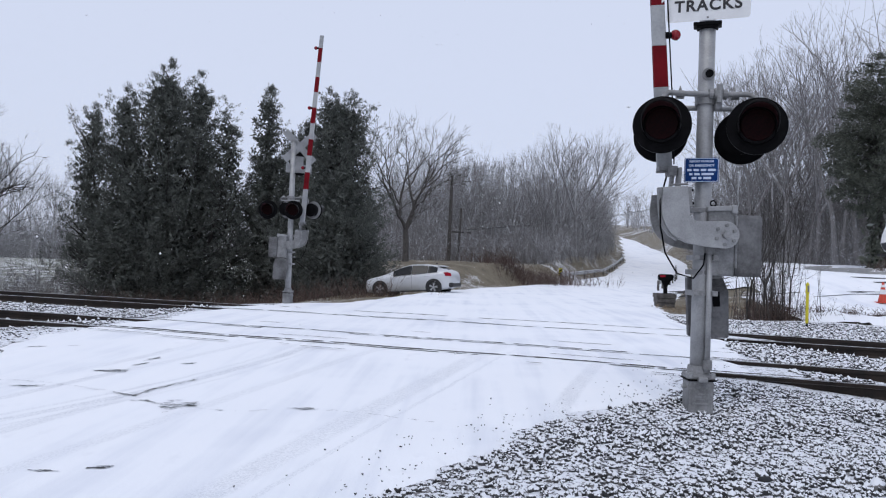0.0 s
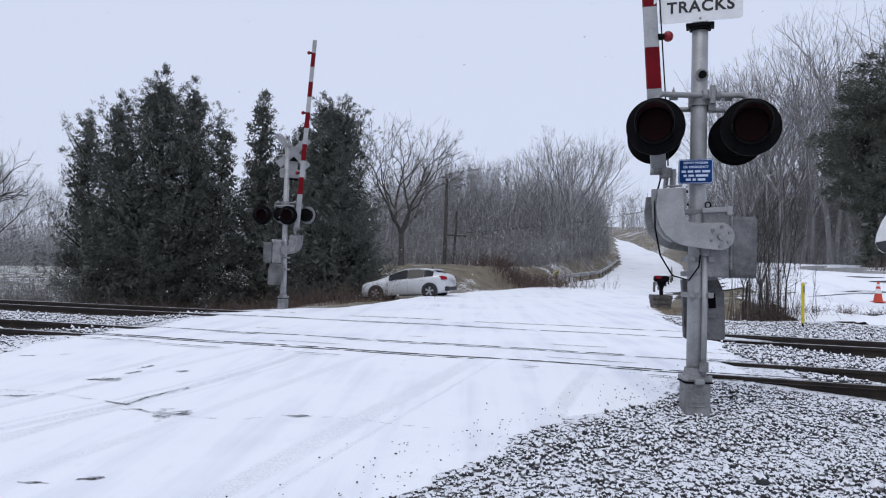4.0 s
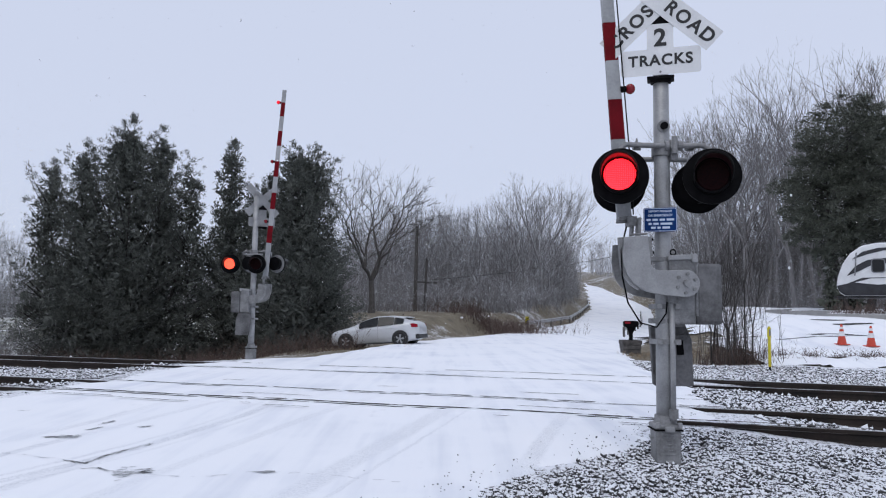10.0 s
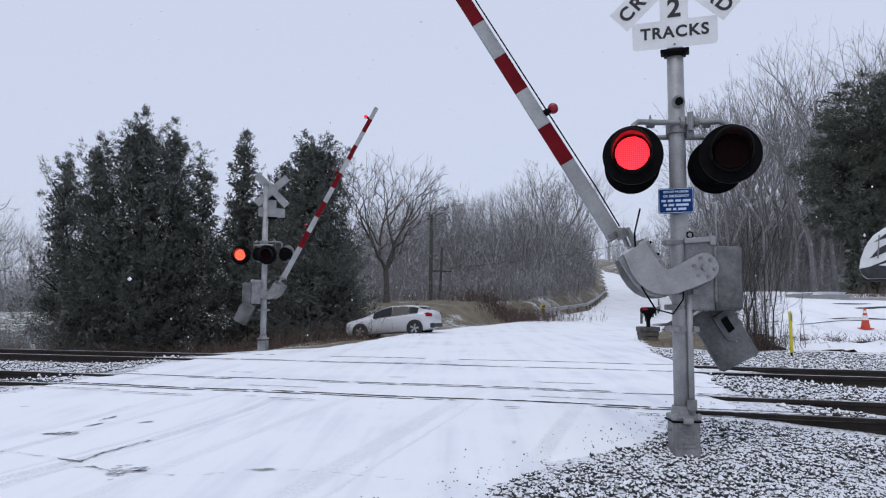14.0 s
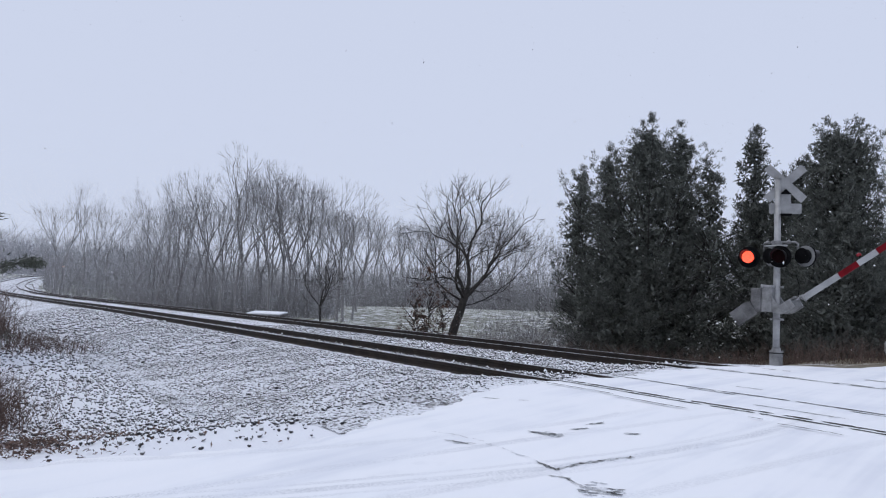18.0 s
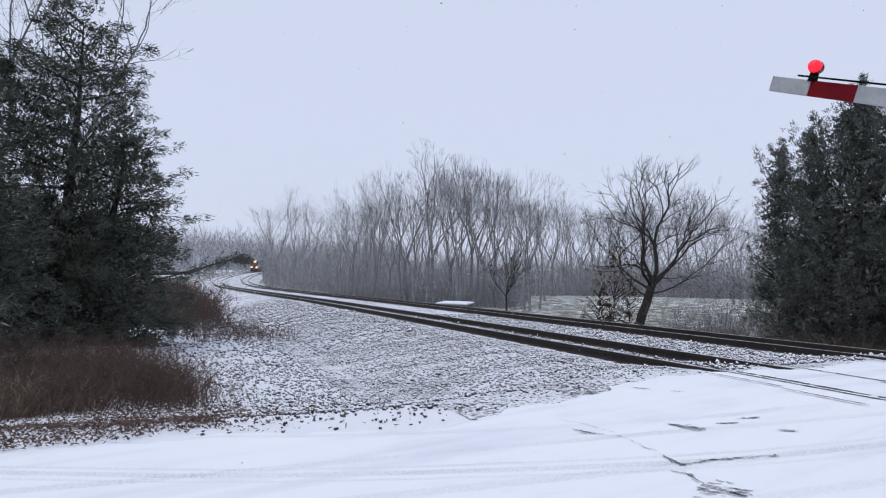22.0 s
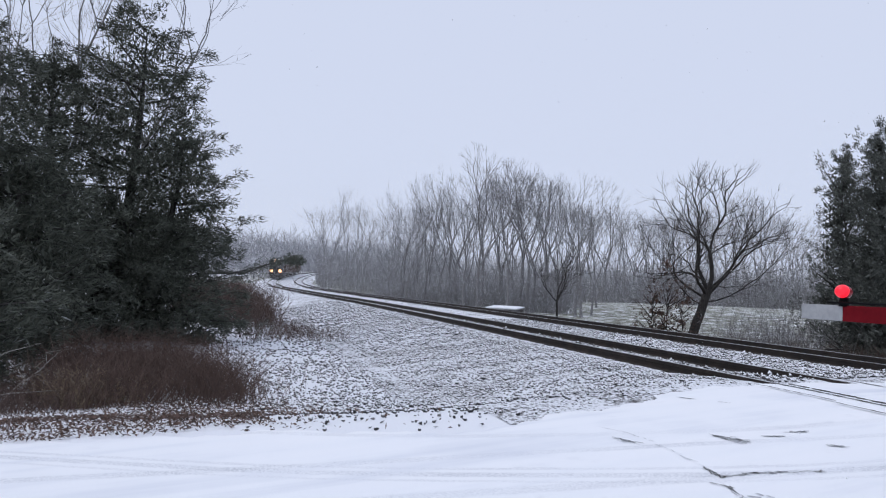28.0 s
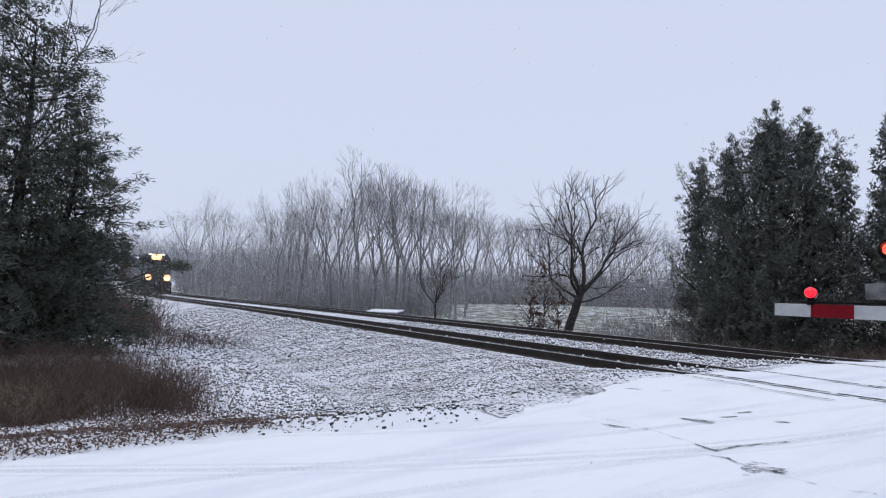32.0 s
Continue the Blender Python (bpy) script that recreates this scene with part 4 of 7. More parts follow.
def evergreen(name, m, seed, leaders, label, leaf, boughs=4.0, length=0.19, width=0.030, per=9, points=13, group="", lift=38, flat=1.0, trunk_r=0.24, core=10.0, fluff=0.26, bulk=(2.0, 3.4)):
    """A dense evergreen of one or more leaders, each (x, y, height, radius, shape): trunks, boughs that rise outwards to pointed plumes, and a dim leafy core."""
    rng = np.random.default_rng(seed)
    ob = thing(name, m, label, "tree", group)
    pos, out, cores = [], [], []
    bm = bmesh.new()
    for ox, oy, height, radius, shape in leaders:
        hs, rs = np.array(shape).T
        count = int(boughs * radius * height)
        u = rng.random(count * 5)
        u = u[rng.random(len(u)) < np.interp(u, hs, rs) * 0.85 + 0.12][:count]
        az = rng.uniform(0, 2 * np.pi, len(u))
        reach = np.interp(u, hs, rs) * radius * rng.uniform(0.72, 1.06, len(u)) + 0.10
        # hollows and swells of the outline
        for k in range(int(5 * height)):
            la, lu, amp = rng.uniform(0, 2 * np.pi), rng.random(), rng.uniform(-0.30, 0.28)
            da = np.abs((az - la + np.pi) % (2 * np.pi) - np.pi)
            reach *= 1 + 1.25 * amp * np.exp(-((da / 0.55) ** 2) - ((u - lu) * height / 0.8) ** 2)
        el = np.radians(lift * (0.55 + 0.75 * u) + rng.normal(0, 9, len(u)))
        d = np.stack([np.cos(az) * np.cos(el), np.sin(az) * np.cos(el), np.sin(el)], 1)
        ln = reach / np.maximum(np.cos(el), 0.45)
        start = np.stack([np.full(len(u), ox), np.full(len(u), oy), u * height - ln * np.sin(el) * 0.8], 1)
        s = rng.uniform(0.30, 1.0, (len(u), points)) ** 0.62
        p = start[:, None] + d[:, None] * (ln[:, None] * s)[..., None]
        p += rng.normal(0, 1, p.shape) * (fluff * (1.10 - s) * np.sqrt(ln)[:, None] + 0.03)[..., None] * [1, 1, flat]
        p[..., 2] += 0.10 * ln[:, None] * s * s * (1 if lift > 25 else -0.3)
        pos.append(p.reshape(-1, 3))
        out.append(np.repeat(d + [0, 0, 0.35 if lift > 25 else 0.05], points, 0))
        # leafy core that closes the tree
        n = int(core * radius * height)
        cu, ca = rng.random(n) ** 1.25 * 0.92, rng.uniform(0, 2 * np.pi, n)
        cr = np.interp(cu, hs, rs) * radius * rng.uniform(0.1, 0.66, n)
        cores.append(np.stack([ox + np.cos(ca) * cr, oy + np.sin(ca) * cr, cu * height], 1))
        tr = trunk_r * min(1.0, radius / 2.6)
        add_tube(bm, [(ox * 0.3, oy * 0.3, -0.25), (ox * 0.8, oy * 0.8, height * 0.35), (ox, oy, height * 0.7), (ox, oy, height * 0.93)], [tr, tr * 0.7, tr * 0.3, 0.01], 8)
        for k in range(0, len(u), max(1, len(u) // int(5 * height))):
            a, b = Vector(start[k]), Vector(d[k]) * float(ln[k])
            add_tube(bm, [a, a + b * 0.5, a + b * 0.96], [0.04, 0.022, 0.006], 4)
    p, d = np.concatenate(pos), np.concatenate(out)
    v1, f1 = spray_cloud(p, d, rng, length, width, per)
    c = np.concatenate(cores)
    v2, f2 = spray_cloud(c, rng.normal(0, 1, c.shape), rng, length * bulk[0], width * bulk[1], 9)
    fast_mesh("crown", np.concatenate([v1, v2]), np.concatenate([f1, f2 + len(v1)]), leaf, ob)
    part("trunk", bm, BARK_DARK, ob)
    return ob

BUSHY = [(0.0, 0.62), (0.06, 0.92), (0.3, 1.0), (0.55, 0.92), (0.75, 0.66), (0.9, 0.34), (1.0, 0.05)]
THIN = [(0.0, 0.9), (0.3, 1.0), (0.5, 0.70), (0.62, 0.55), (0.74, 0.66), (0.86, 0.40), (0.94, 0.30), (1.0, 0.05)]
BLUNT = [(0.0, 0.75), (0.06, 0.98), (0.3, 1.0), (0.55, 0.88), (0.8, 0.68), (0.94, 0.46), (1.0, 0.14)]
SPIRE = [(0.0, 0.60), (0.06, 0.92), (0.25, 1.0), (0.5, 0.84), (0.7, 0.60), (0.85, 0.34), (0.95, 0.14), (1.0, 0.02)]
FULL = [(0.0, 0.75), (0.08, 0.96), (0.3, 1.0), (0.55, 0.92), (0.72, 0.70), (0.85, 0.42), (0.94, 0.20), (1.0, 0.03)]

# cedars behind the far signal
DOME = [(0.0, 0.62), (0.08, 0.84), (0.18, 0.97), (0.3, 1.0), (0.55, 0.98), (0.72, 0.90), (0.80, 0.74), (0.87, 0.48), (0.94, 0.24), (1.0, 0.04)]
SLOPE = [(0.0, 0.94), (0.08, 1.0), (0.28, 0.96), (0.5, 0.80), (0.75, 0.58), (0.92, 0.42), (1.0, 0.14)]
evergreen("cedar_tree", pose(-17.6, 39.0, place_z(-17.6, 39.0) - 0.1), 3,
          [(0.6, 0, 12.7, 4.3, DOME), (0.6, -0.3, 13.2, 1.6, FULL), (2.3, 0.1, 12.9, 1.5, FULL), (-3.5, -0.2, 10.9, 1.4, FULL), (4.0, -0.2, 10.6, 1.3, FULL), (-1.4, -0.6, 11.5, 1.6, FULL), (-0.6, -0.6, 6.5, 4.1, BUSHY)],
          "broad dark green cedar tree with ragged plumed crown", CEDAR_LEAF, 6.4, 0.150, 0.016, 11, 14, lift=40, fluff=0.24, core=26, group="cedars beyond the tracks")
evergreen("cedar_tree", pose(-12.1, 41.5, place_z(-12.1, 41.5) - 0.1), 7,
          [(-0.2, 0, 12.3, 2.0, THIN), (0.2, -0.4, 8.6, 3.3, BUSHY), (1.6, -0.2, 9.6, 2.3, FULL), (2.2, -0.4, 10.8, 1.5, FULL)],
          "slender dark green cedar with thin open top", CEDAR_LEAF, 6.0, 0.150, 0.016, 10, 13, lift=44, fluff=0.22, core=18, group="cedars beyond the tracks")
evergreen("cedar_tree", pose(-7.9, 38.3, place_z(-7.9, 38.3) - 0.1), 11,
          [(0.7, 0, 10.6, 3.0, SLOPE), (0.0, -0.2, 10.8, 1.7, BLUNT), (0.7, 0, 10.5, 1.5, BLUNT), (0.6, -0.6, 6.0, 3.2, BUSHY)],
          "dense dark green cedar with blunt top and sloping side", CEDAR_LEAF, 8.0, 0.150, 0.016, 11, 14, lift=42, fluff=0.22, core=26, group="cedars beyond the tracks")

# dark evergreens at the edge of the near side
for sx, sy, sd, lead in ((-22.9, 4.7, 21, [(0.2, 0.9, 9.9, 2.9, BLUNT), (0.9, 2.0, 6.8, 2.1, SPIRE), (-0.8, -1.4, 8.6, 2.5, BUSHY), (0.8, 0.0, 4.5, 3.1, BUSHY)]),
                         (-19.2, 1.2, 22, [(0, 0, 8.0, 3.0, BUSHY), (0.9, 1.4, 4.4, 2.5, BUSHY)]),
                         (-15.6, -2.2, 23, [(0, 0, 7.0, 2.8, BUSHY), (1.2, 1.2, 3.4, 2.3, BUSHY)]),
                         (-25.5, -1.2, 24, [(0, 0, 13.0, 3.6, BUSHY)]),
                         (-15.0, -7.5, 25, [(0, 0, 9.0, 3.4, BUSHY)]),
                         (-27.0, 6.2, 26, [(0, 0, 4.2, 1.6, BUSHY)]),
                         (-13.3, 1.7, 27, [(0, 0, 3.0, 1.5, BUSHY), (-0.9, 0.6, 2.2, 1.2, BUSHY)]),
                         (-12.6, -0.8, 28, [(0, 0, 2.7, 1.6, BUSHY)])):
    evergreen("pine_tree", pose(sx, sy, place_z(sx, sy)), sd, lead, "dense dark green pine at the edge of the wood", PINE_LEAF, 8.5 if sd < 24 or sd > 26 else 4.5, 0.165, 0.013, 13, 14, group="pines beside the track", lift=16, flat=0.42, core=44 if sd < 24 else 30, fluff=0.30, bulk=(1.2, 1.7))
# low limb of the farthest pine that reaches over the ditch
limb = thing("pine_sapling", pose(-30.6, 11.0, place_z(-30.6, 11.0)), "dark green pine sapling leaning out over the ditch", "tree", "pines beside the track")
rng_l = np.random.default_rng(31)
path = np.array([(-0.6, 0.4, 2.2), (-1.3, 1.4, 2.55), (-2.3, 2.6, 2.85), (-3.4, 3.9, 2.95)])
part("trunk", tube([(3.4, -4.6, -0.2), (3.0, -4.0, 1.4), (1.2, -1.6, 2.1)] + [tuple(p) for p in path], [0.09, 0.08, 0.07, 0.06, 0.045, 0.03, 0.01], 6), BARK_DARK, limb)
tt = 3 * rng_l.uniform(0, 1, 150) ** 0.5
pp = np.stack([np.interp(tt, range(4), path[:, k]) for k in range(3)], 1) + rng_l.normal(0, 1, (150, 3)) * [0.30, 0.28, 0.12] * (1.15 - tt[:, None] / 4)
lv, lf = spray_cloud(pp, np.tile([(-0.6, 0.7, 0.25)], (150, 1)), rng_l, 0.24, 0.022, 7)
fast_mesh("crown", lv, lf, PINE_LEAF, limb)

# wide bare tree in the field beyond the tracks
bare_tree("bare_tree", pose(-29.3, 37.5, place_z(-29.3, 37.5), 0, 0, 38),
          fork_tree(8, 11.2, 0.40, 0.40, 0.50, 8, 0.06, 0.20, limbs=((0.72, -76, 2.5, 0.15), (0.78, 70, 2.9, 0.18), (0.86, -52, 2.4, 0.28), (0.88, 50, 2.7, 0.33), (0.92, -32, 2.6, 0.36), (0.96, 30, 2.7, 0.34), (0.98, -14, 2.9, 0.40), (0.99, 8, 3.2, 0.48)), lean=(0.16, 0.02), side=1.4, keep=0.75, thin=0.0075, detail=1.4),
          BARK_DARK, "wide-spreading bare dead tree in the snowy field")
evergreen("leafy_sapling", pose(-30.1, 36.3, place_z(-30.1, 36.3)), 61, [(0, 0, 4.9, 1.45, BUSHY), (-0.8, -0.4, 3.2, 1.3, BUSHY), (0.7, 0.6, 3.6, 1.1, BUSHY)],
          "small sapling holding its dead brown leaves", BROWN_LEAF, 7.0, 0.13, 0.030, 3, 8, trunk_r=0.05, core=1, fluff=0.34)
bare_tree("bare_tree", pose(-4.8, 48.0, place_z(-4.8, 48.0), 0, 0, 200),
          fork_tree(19, 10.6, 0.17, 0.17, 0.52, 8, 0.06, 0.18, first=4, side=1.0, keep=0.82, thin=0.0085, detail=1.4), BARK, "tall bare tree with crooked limbs behind the grassy bank")

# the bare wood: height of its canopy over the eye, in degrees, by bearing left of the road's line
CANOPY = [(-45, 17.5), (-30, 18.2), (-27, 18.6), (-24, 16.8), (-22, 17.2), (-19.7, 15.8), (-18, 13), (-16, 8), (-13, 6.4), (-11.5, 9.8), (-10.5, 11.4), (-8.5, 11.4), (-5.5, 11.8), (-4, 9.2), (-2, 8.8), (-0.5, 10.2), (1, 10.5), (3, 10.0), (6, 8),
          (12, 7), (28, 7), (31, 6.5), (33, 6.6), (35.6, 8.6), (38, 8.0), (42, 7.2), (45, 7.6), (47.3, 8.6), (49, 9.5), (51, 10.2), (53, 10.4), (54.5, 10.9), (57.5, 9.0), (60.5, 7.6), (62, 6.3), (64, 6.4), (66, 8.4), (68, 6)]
WOOD_KINDS = [fork_tree(100 + k, 14.0, r, b, s, 8, up, 0.10, f, side=0.60, keep=q, thin=0.0085) for k, (r, b, s, up, f, q) in enumerate(
    ((0.18, 0.33, 0.43, 0.07, 3, 0.74), (0.20, 0.40, 0.40, 0.08, 2, 0.72), (0.16, 0.28, 0.46, 0.07, 3, 0.75), (0.19, 0.37, 0.42, 0.08, 3, 0.72), (0.16, 0.30, 0.48, 0.06, 2, 0.76), (0.17, 0.44, 0.38, 0.08, 3, 0.71)))]
wood_first = {}
rnd = random.Random(77)

def wood_tree(x, y, kind, size, bark):
    m = pose(x, y, place_z(x, y), rnd.uniform(-3, 3), rnd.uniform(-3, 3), rnd.uniform(0, 360)) @ Matrix.Diagonal((size * rnd.uniform(0.85, 1.1), size * rnd.uniform(0.85, 1.1), size, 1))
    key = (kind % len(WOOD_KINDS), bark.name)
    if key not in wood_first:
        wood_first[key] = bare_tree("bare_tree", m, WOOD_KINDS[key[0]], bark, "tall bare grey tree of the frosted wood, paled for haze", "bare trees of the wood")
        return
    src = wood_first[key]
    ob = new("bare_tree")
    tagged(ob, src["label"], src["category"], src["group"])
    ob.matrix_world = m
    for c in src.children:
        o = new(c.name.split(".")[0], c.data)
        o.parent = ob

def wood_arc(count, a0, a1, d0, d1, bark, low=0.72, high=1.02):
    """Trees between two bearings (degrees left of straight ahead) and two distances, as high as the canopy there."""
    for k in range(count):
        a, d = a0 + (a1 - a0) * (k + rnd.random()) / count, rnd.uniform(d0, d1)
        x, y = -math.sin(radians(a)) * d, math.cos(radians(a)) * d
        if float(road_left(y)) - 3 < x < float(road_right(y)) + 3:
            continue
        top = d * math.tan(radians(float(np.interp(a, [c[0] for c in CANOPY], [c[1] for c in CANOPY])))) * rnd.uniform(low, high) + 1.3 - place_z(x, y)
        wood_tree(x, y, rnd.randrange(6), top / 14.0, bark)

# each stretch of wood takes its haze from the tone of its bark
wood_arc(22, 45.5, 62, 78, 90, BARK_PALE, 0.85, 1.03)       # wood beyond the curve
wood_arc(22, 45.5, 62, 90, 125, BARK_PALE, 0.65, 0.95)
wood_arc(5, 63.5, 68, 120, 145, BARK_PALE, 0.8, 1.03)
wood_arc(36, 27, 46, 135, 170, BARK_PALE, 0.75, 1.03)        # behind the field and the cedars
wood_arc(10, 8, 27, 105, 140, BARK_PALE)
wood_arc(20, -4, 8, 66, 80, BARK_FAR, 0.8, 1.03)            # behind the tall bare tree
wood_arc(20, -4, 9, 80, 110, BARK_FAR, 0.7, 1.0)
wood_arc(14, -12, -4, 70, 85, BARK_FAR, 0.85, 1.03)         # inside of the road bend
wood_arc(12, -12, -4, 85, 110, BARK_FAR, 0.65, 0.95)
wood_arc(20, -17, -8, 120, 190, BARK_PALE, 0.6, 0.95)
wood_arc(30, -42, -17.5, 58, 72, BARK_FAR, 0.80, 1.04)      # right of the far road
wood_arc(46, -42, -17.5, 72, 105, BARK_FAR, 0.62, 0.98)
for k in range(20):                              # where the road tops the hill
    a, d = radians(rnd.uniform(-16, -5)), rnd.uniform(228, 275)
    wood_tree(-math.sin(a) * d, math.cos(a) * d, k, rnd.uniform(0.9, 1.2), BARK_HAZE)
for bx, by, bs in ((-27.0, 5.4, 1.0), (-27.8, 2.6, 1.05), (-30.5, 6.6, 0.8), (-33, 3.5, 0.85), (-29, 0.5, 0.8), (-30, -4, 0.85), (-24, -6, 0.8)):
    wood_tree(bx, by, 4 if bs > 0.9 else 1, bs, BARK_FAR)

def thicket(name, count, place, hmin, hmax, mat, label, seed, lean=0.22, width=0.012):
    """A tangle of thin stems, each a slim three-sided spike with side twigs."""
    rng = np.random.default_rng(seed)
    xy = place(rng, count)
    z = land_z(xy[:, 0], xy[:, 1]) - 0.05
    base = np.column_stack([xy, z])
    h = rng.uniform(hmin, hmax, (count, 1)) * rng.uniform(0.5, 1.0, (count, 1))
    d = np.column_stack([rng.normal(0, lean, (count, 2)), np.ones(count)])
    tip = base + d * h
    starts, ends = [base], [tip]
    for k in range(5):
        u = rng.uniform(0.25, 0.9, (count, 1))
        s0 = base + (tip - base) * u
        starts.append(s0)
        ends.append(s0 + np.column_stack([rng.normal(0, 0.5, (count, 2)), rng.uniform(0.2, 1.0, count)]) * h * 0.38)
    s0, e0 = np.concatenate(starts), np.concatenate(ends)
    w = np.concatenate([np.full(count, width)] + [np.full(count, width * 0.6)] * 5)[:, None] * rng.uniform(0.6, 1.3, (len(s0), 1))
    side = np.cross(e0 - s0, rng.normal(0, 1, s0.shape))
    side /= np.linalg.norm(side, axis=1, keepdims=True) + 1e-9
    v = np.stack([s0 - side * w, s0 + side * w, e0], 1).reshape(-1, 3)
    ob = fast_mesh(name, v, np.arange(len(v)).reshape(-1, 3), mat)
    return tagged(ob, label, "brush", kind="stuff")

def in_arc(a0, a1, d0, d1):
    def f(rng, n):
        a, d = np.radians(rng.uniform(a0, a1, n * 2)), rng.uniform(d0, d1, n * 2)
        x, y = -np.sin(a) * d, np.cos(a) * d
        ok = (x < road_left(y) - 2.5) | (x > road_right(y) + 2.5)
        ok &= np.abs(rail_n(x, y) - 3.5) > 6.5
        xy = np.stack([x, y], 1)[ok]
        return xy[np.arange(n) % len(xy)]
    return f

thicket("undergrowth", 6500, in_arc(47.5, 62.5, 82, 118), 0.8, 5.0, BARK_PALE, "grey frosted undergrowth, paled for haze, below the bare trees", 61, 0.30, 0.028)
thicket("undergrowth", 7000, in_arc(10, 46.5, 138, 175), 0.8, 8.0, BARK_PALE, "grey frosted undergrowth, paled for haze, below the bare trees", 65, 0.30, 0.035)
thicket("undergrowth", 14000, in_arc(-42, 8, 60, 125), 0.8, 5.5, BARK_FAR, "grey frosted undergrowth, paled for haze, below the bare trees", 62, 0.30, 0.028)
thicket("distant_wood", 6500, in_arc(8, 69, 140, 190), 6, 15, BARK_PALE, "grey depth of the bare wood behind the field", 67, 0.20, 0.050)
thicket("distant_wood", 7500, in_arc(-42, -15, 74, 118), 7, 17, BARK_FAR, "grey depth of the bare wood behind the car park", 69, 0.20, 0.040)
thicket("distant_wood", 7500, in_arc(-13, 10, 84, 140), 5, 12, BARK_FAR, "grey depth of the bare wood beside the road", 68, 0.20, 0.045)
# farthest woods: haze comes from their pale bark colour
thicket("distant_wood", 8000, in_arc(-42, 84, 190, 330), 7, 15, BARK_HAZE, "pale hazy line of distant bare woods", 63, 0.16, 0.13)
thicket("distant_wood", 5000, in_arc(58, 86, 360, 520), 12, 26, BARK_HAZE, "pale hazy hill of distant bare woods", 66, 0.16, 0.24)

def beside_road(rng, n):
    y = rng.uniform(60, 150, n)
    off = rng.gamma(1.6, 2.2, n) + 1.6
    return np.column_stack([np.where(rng.random(n) < 0.62, road_left(y) - off, road_right(y) + off), y])

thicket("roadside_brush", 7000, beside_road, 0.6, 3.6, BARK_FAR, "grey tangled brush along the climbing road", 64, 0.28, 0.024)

# ---- crossing signals ----
def led_material(name, core, glow, power):
    """A field of bright points on a glowing red lens."""
    m, nt, b = nodes_of(name)
    vor = nt.nodes.new("ShaderNodeTexVoronoi")
    vor.voronoi_dimensions = "2D"
    vor.inputs["Scale"].default_value, vor.inputs["Randomness"].default_value = 56.0, 0.2
    flat = nt.nodes.new("ShaderNodeMapping")
    flat.inputs["Rotation"].default_value = (radians(90), 0, 0)
    nt.links.new(coord(nt), flat.inputs[0])
    nt.links.new(flat.outputs[0], vor.inputs["Vector"])
    c = ramp(nt, vor.outputs["Distance"], [(0.20, core), (0.40, glow)])
    nt.links.new(c, b.inputs["Emission Color"])
    b.inputs["Base Color"].default_value = (0.5, 0.02, 0.03, 1)
    b.inputs["Emission Strength"].default_value = power
    return m

LED_NEAR = led_material("lit_led_array", (1.0, 0.013, 0.021), (0.10, 0.0004, 0.001), 9.0)
LED_FAR = led_material("lit_warm_led_array", (1.0, 0.15, 0.07), (1.0, 0.045, 0.02), 2.4)
FLASHERS, GATES, ARM_LAMPS = [], [], []
VISOR = worn("visor_black", (0.004, 0.004, 0.004), (0.011, 0.010, 0.010), 9.0, 0.42, 0, 80, 0.08, gloss=0.22)
# dark red that paints the lamps' light on the black visor's inside
VISOR_LIGHT_RED = plain("dark_red_visor_lining", (0.022, 0.002, 0.004), 0.5)
STAINED = worn("stained_aluminium", (0.055, 0.055, 0.056), (0.19, 0.19, 0.195), 3.2, 0.6, 0.3, 30.0, 0.2)
LIT_OUT, LIT_IN = -0.104, -0.045          # a lit lens stands in front of the dark one, or inside the housing

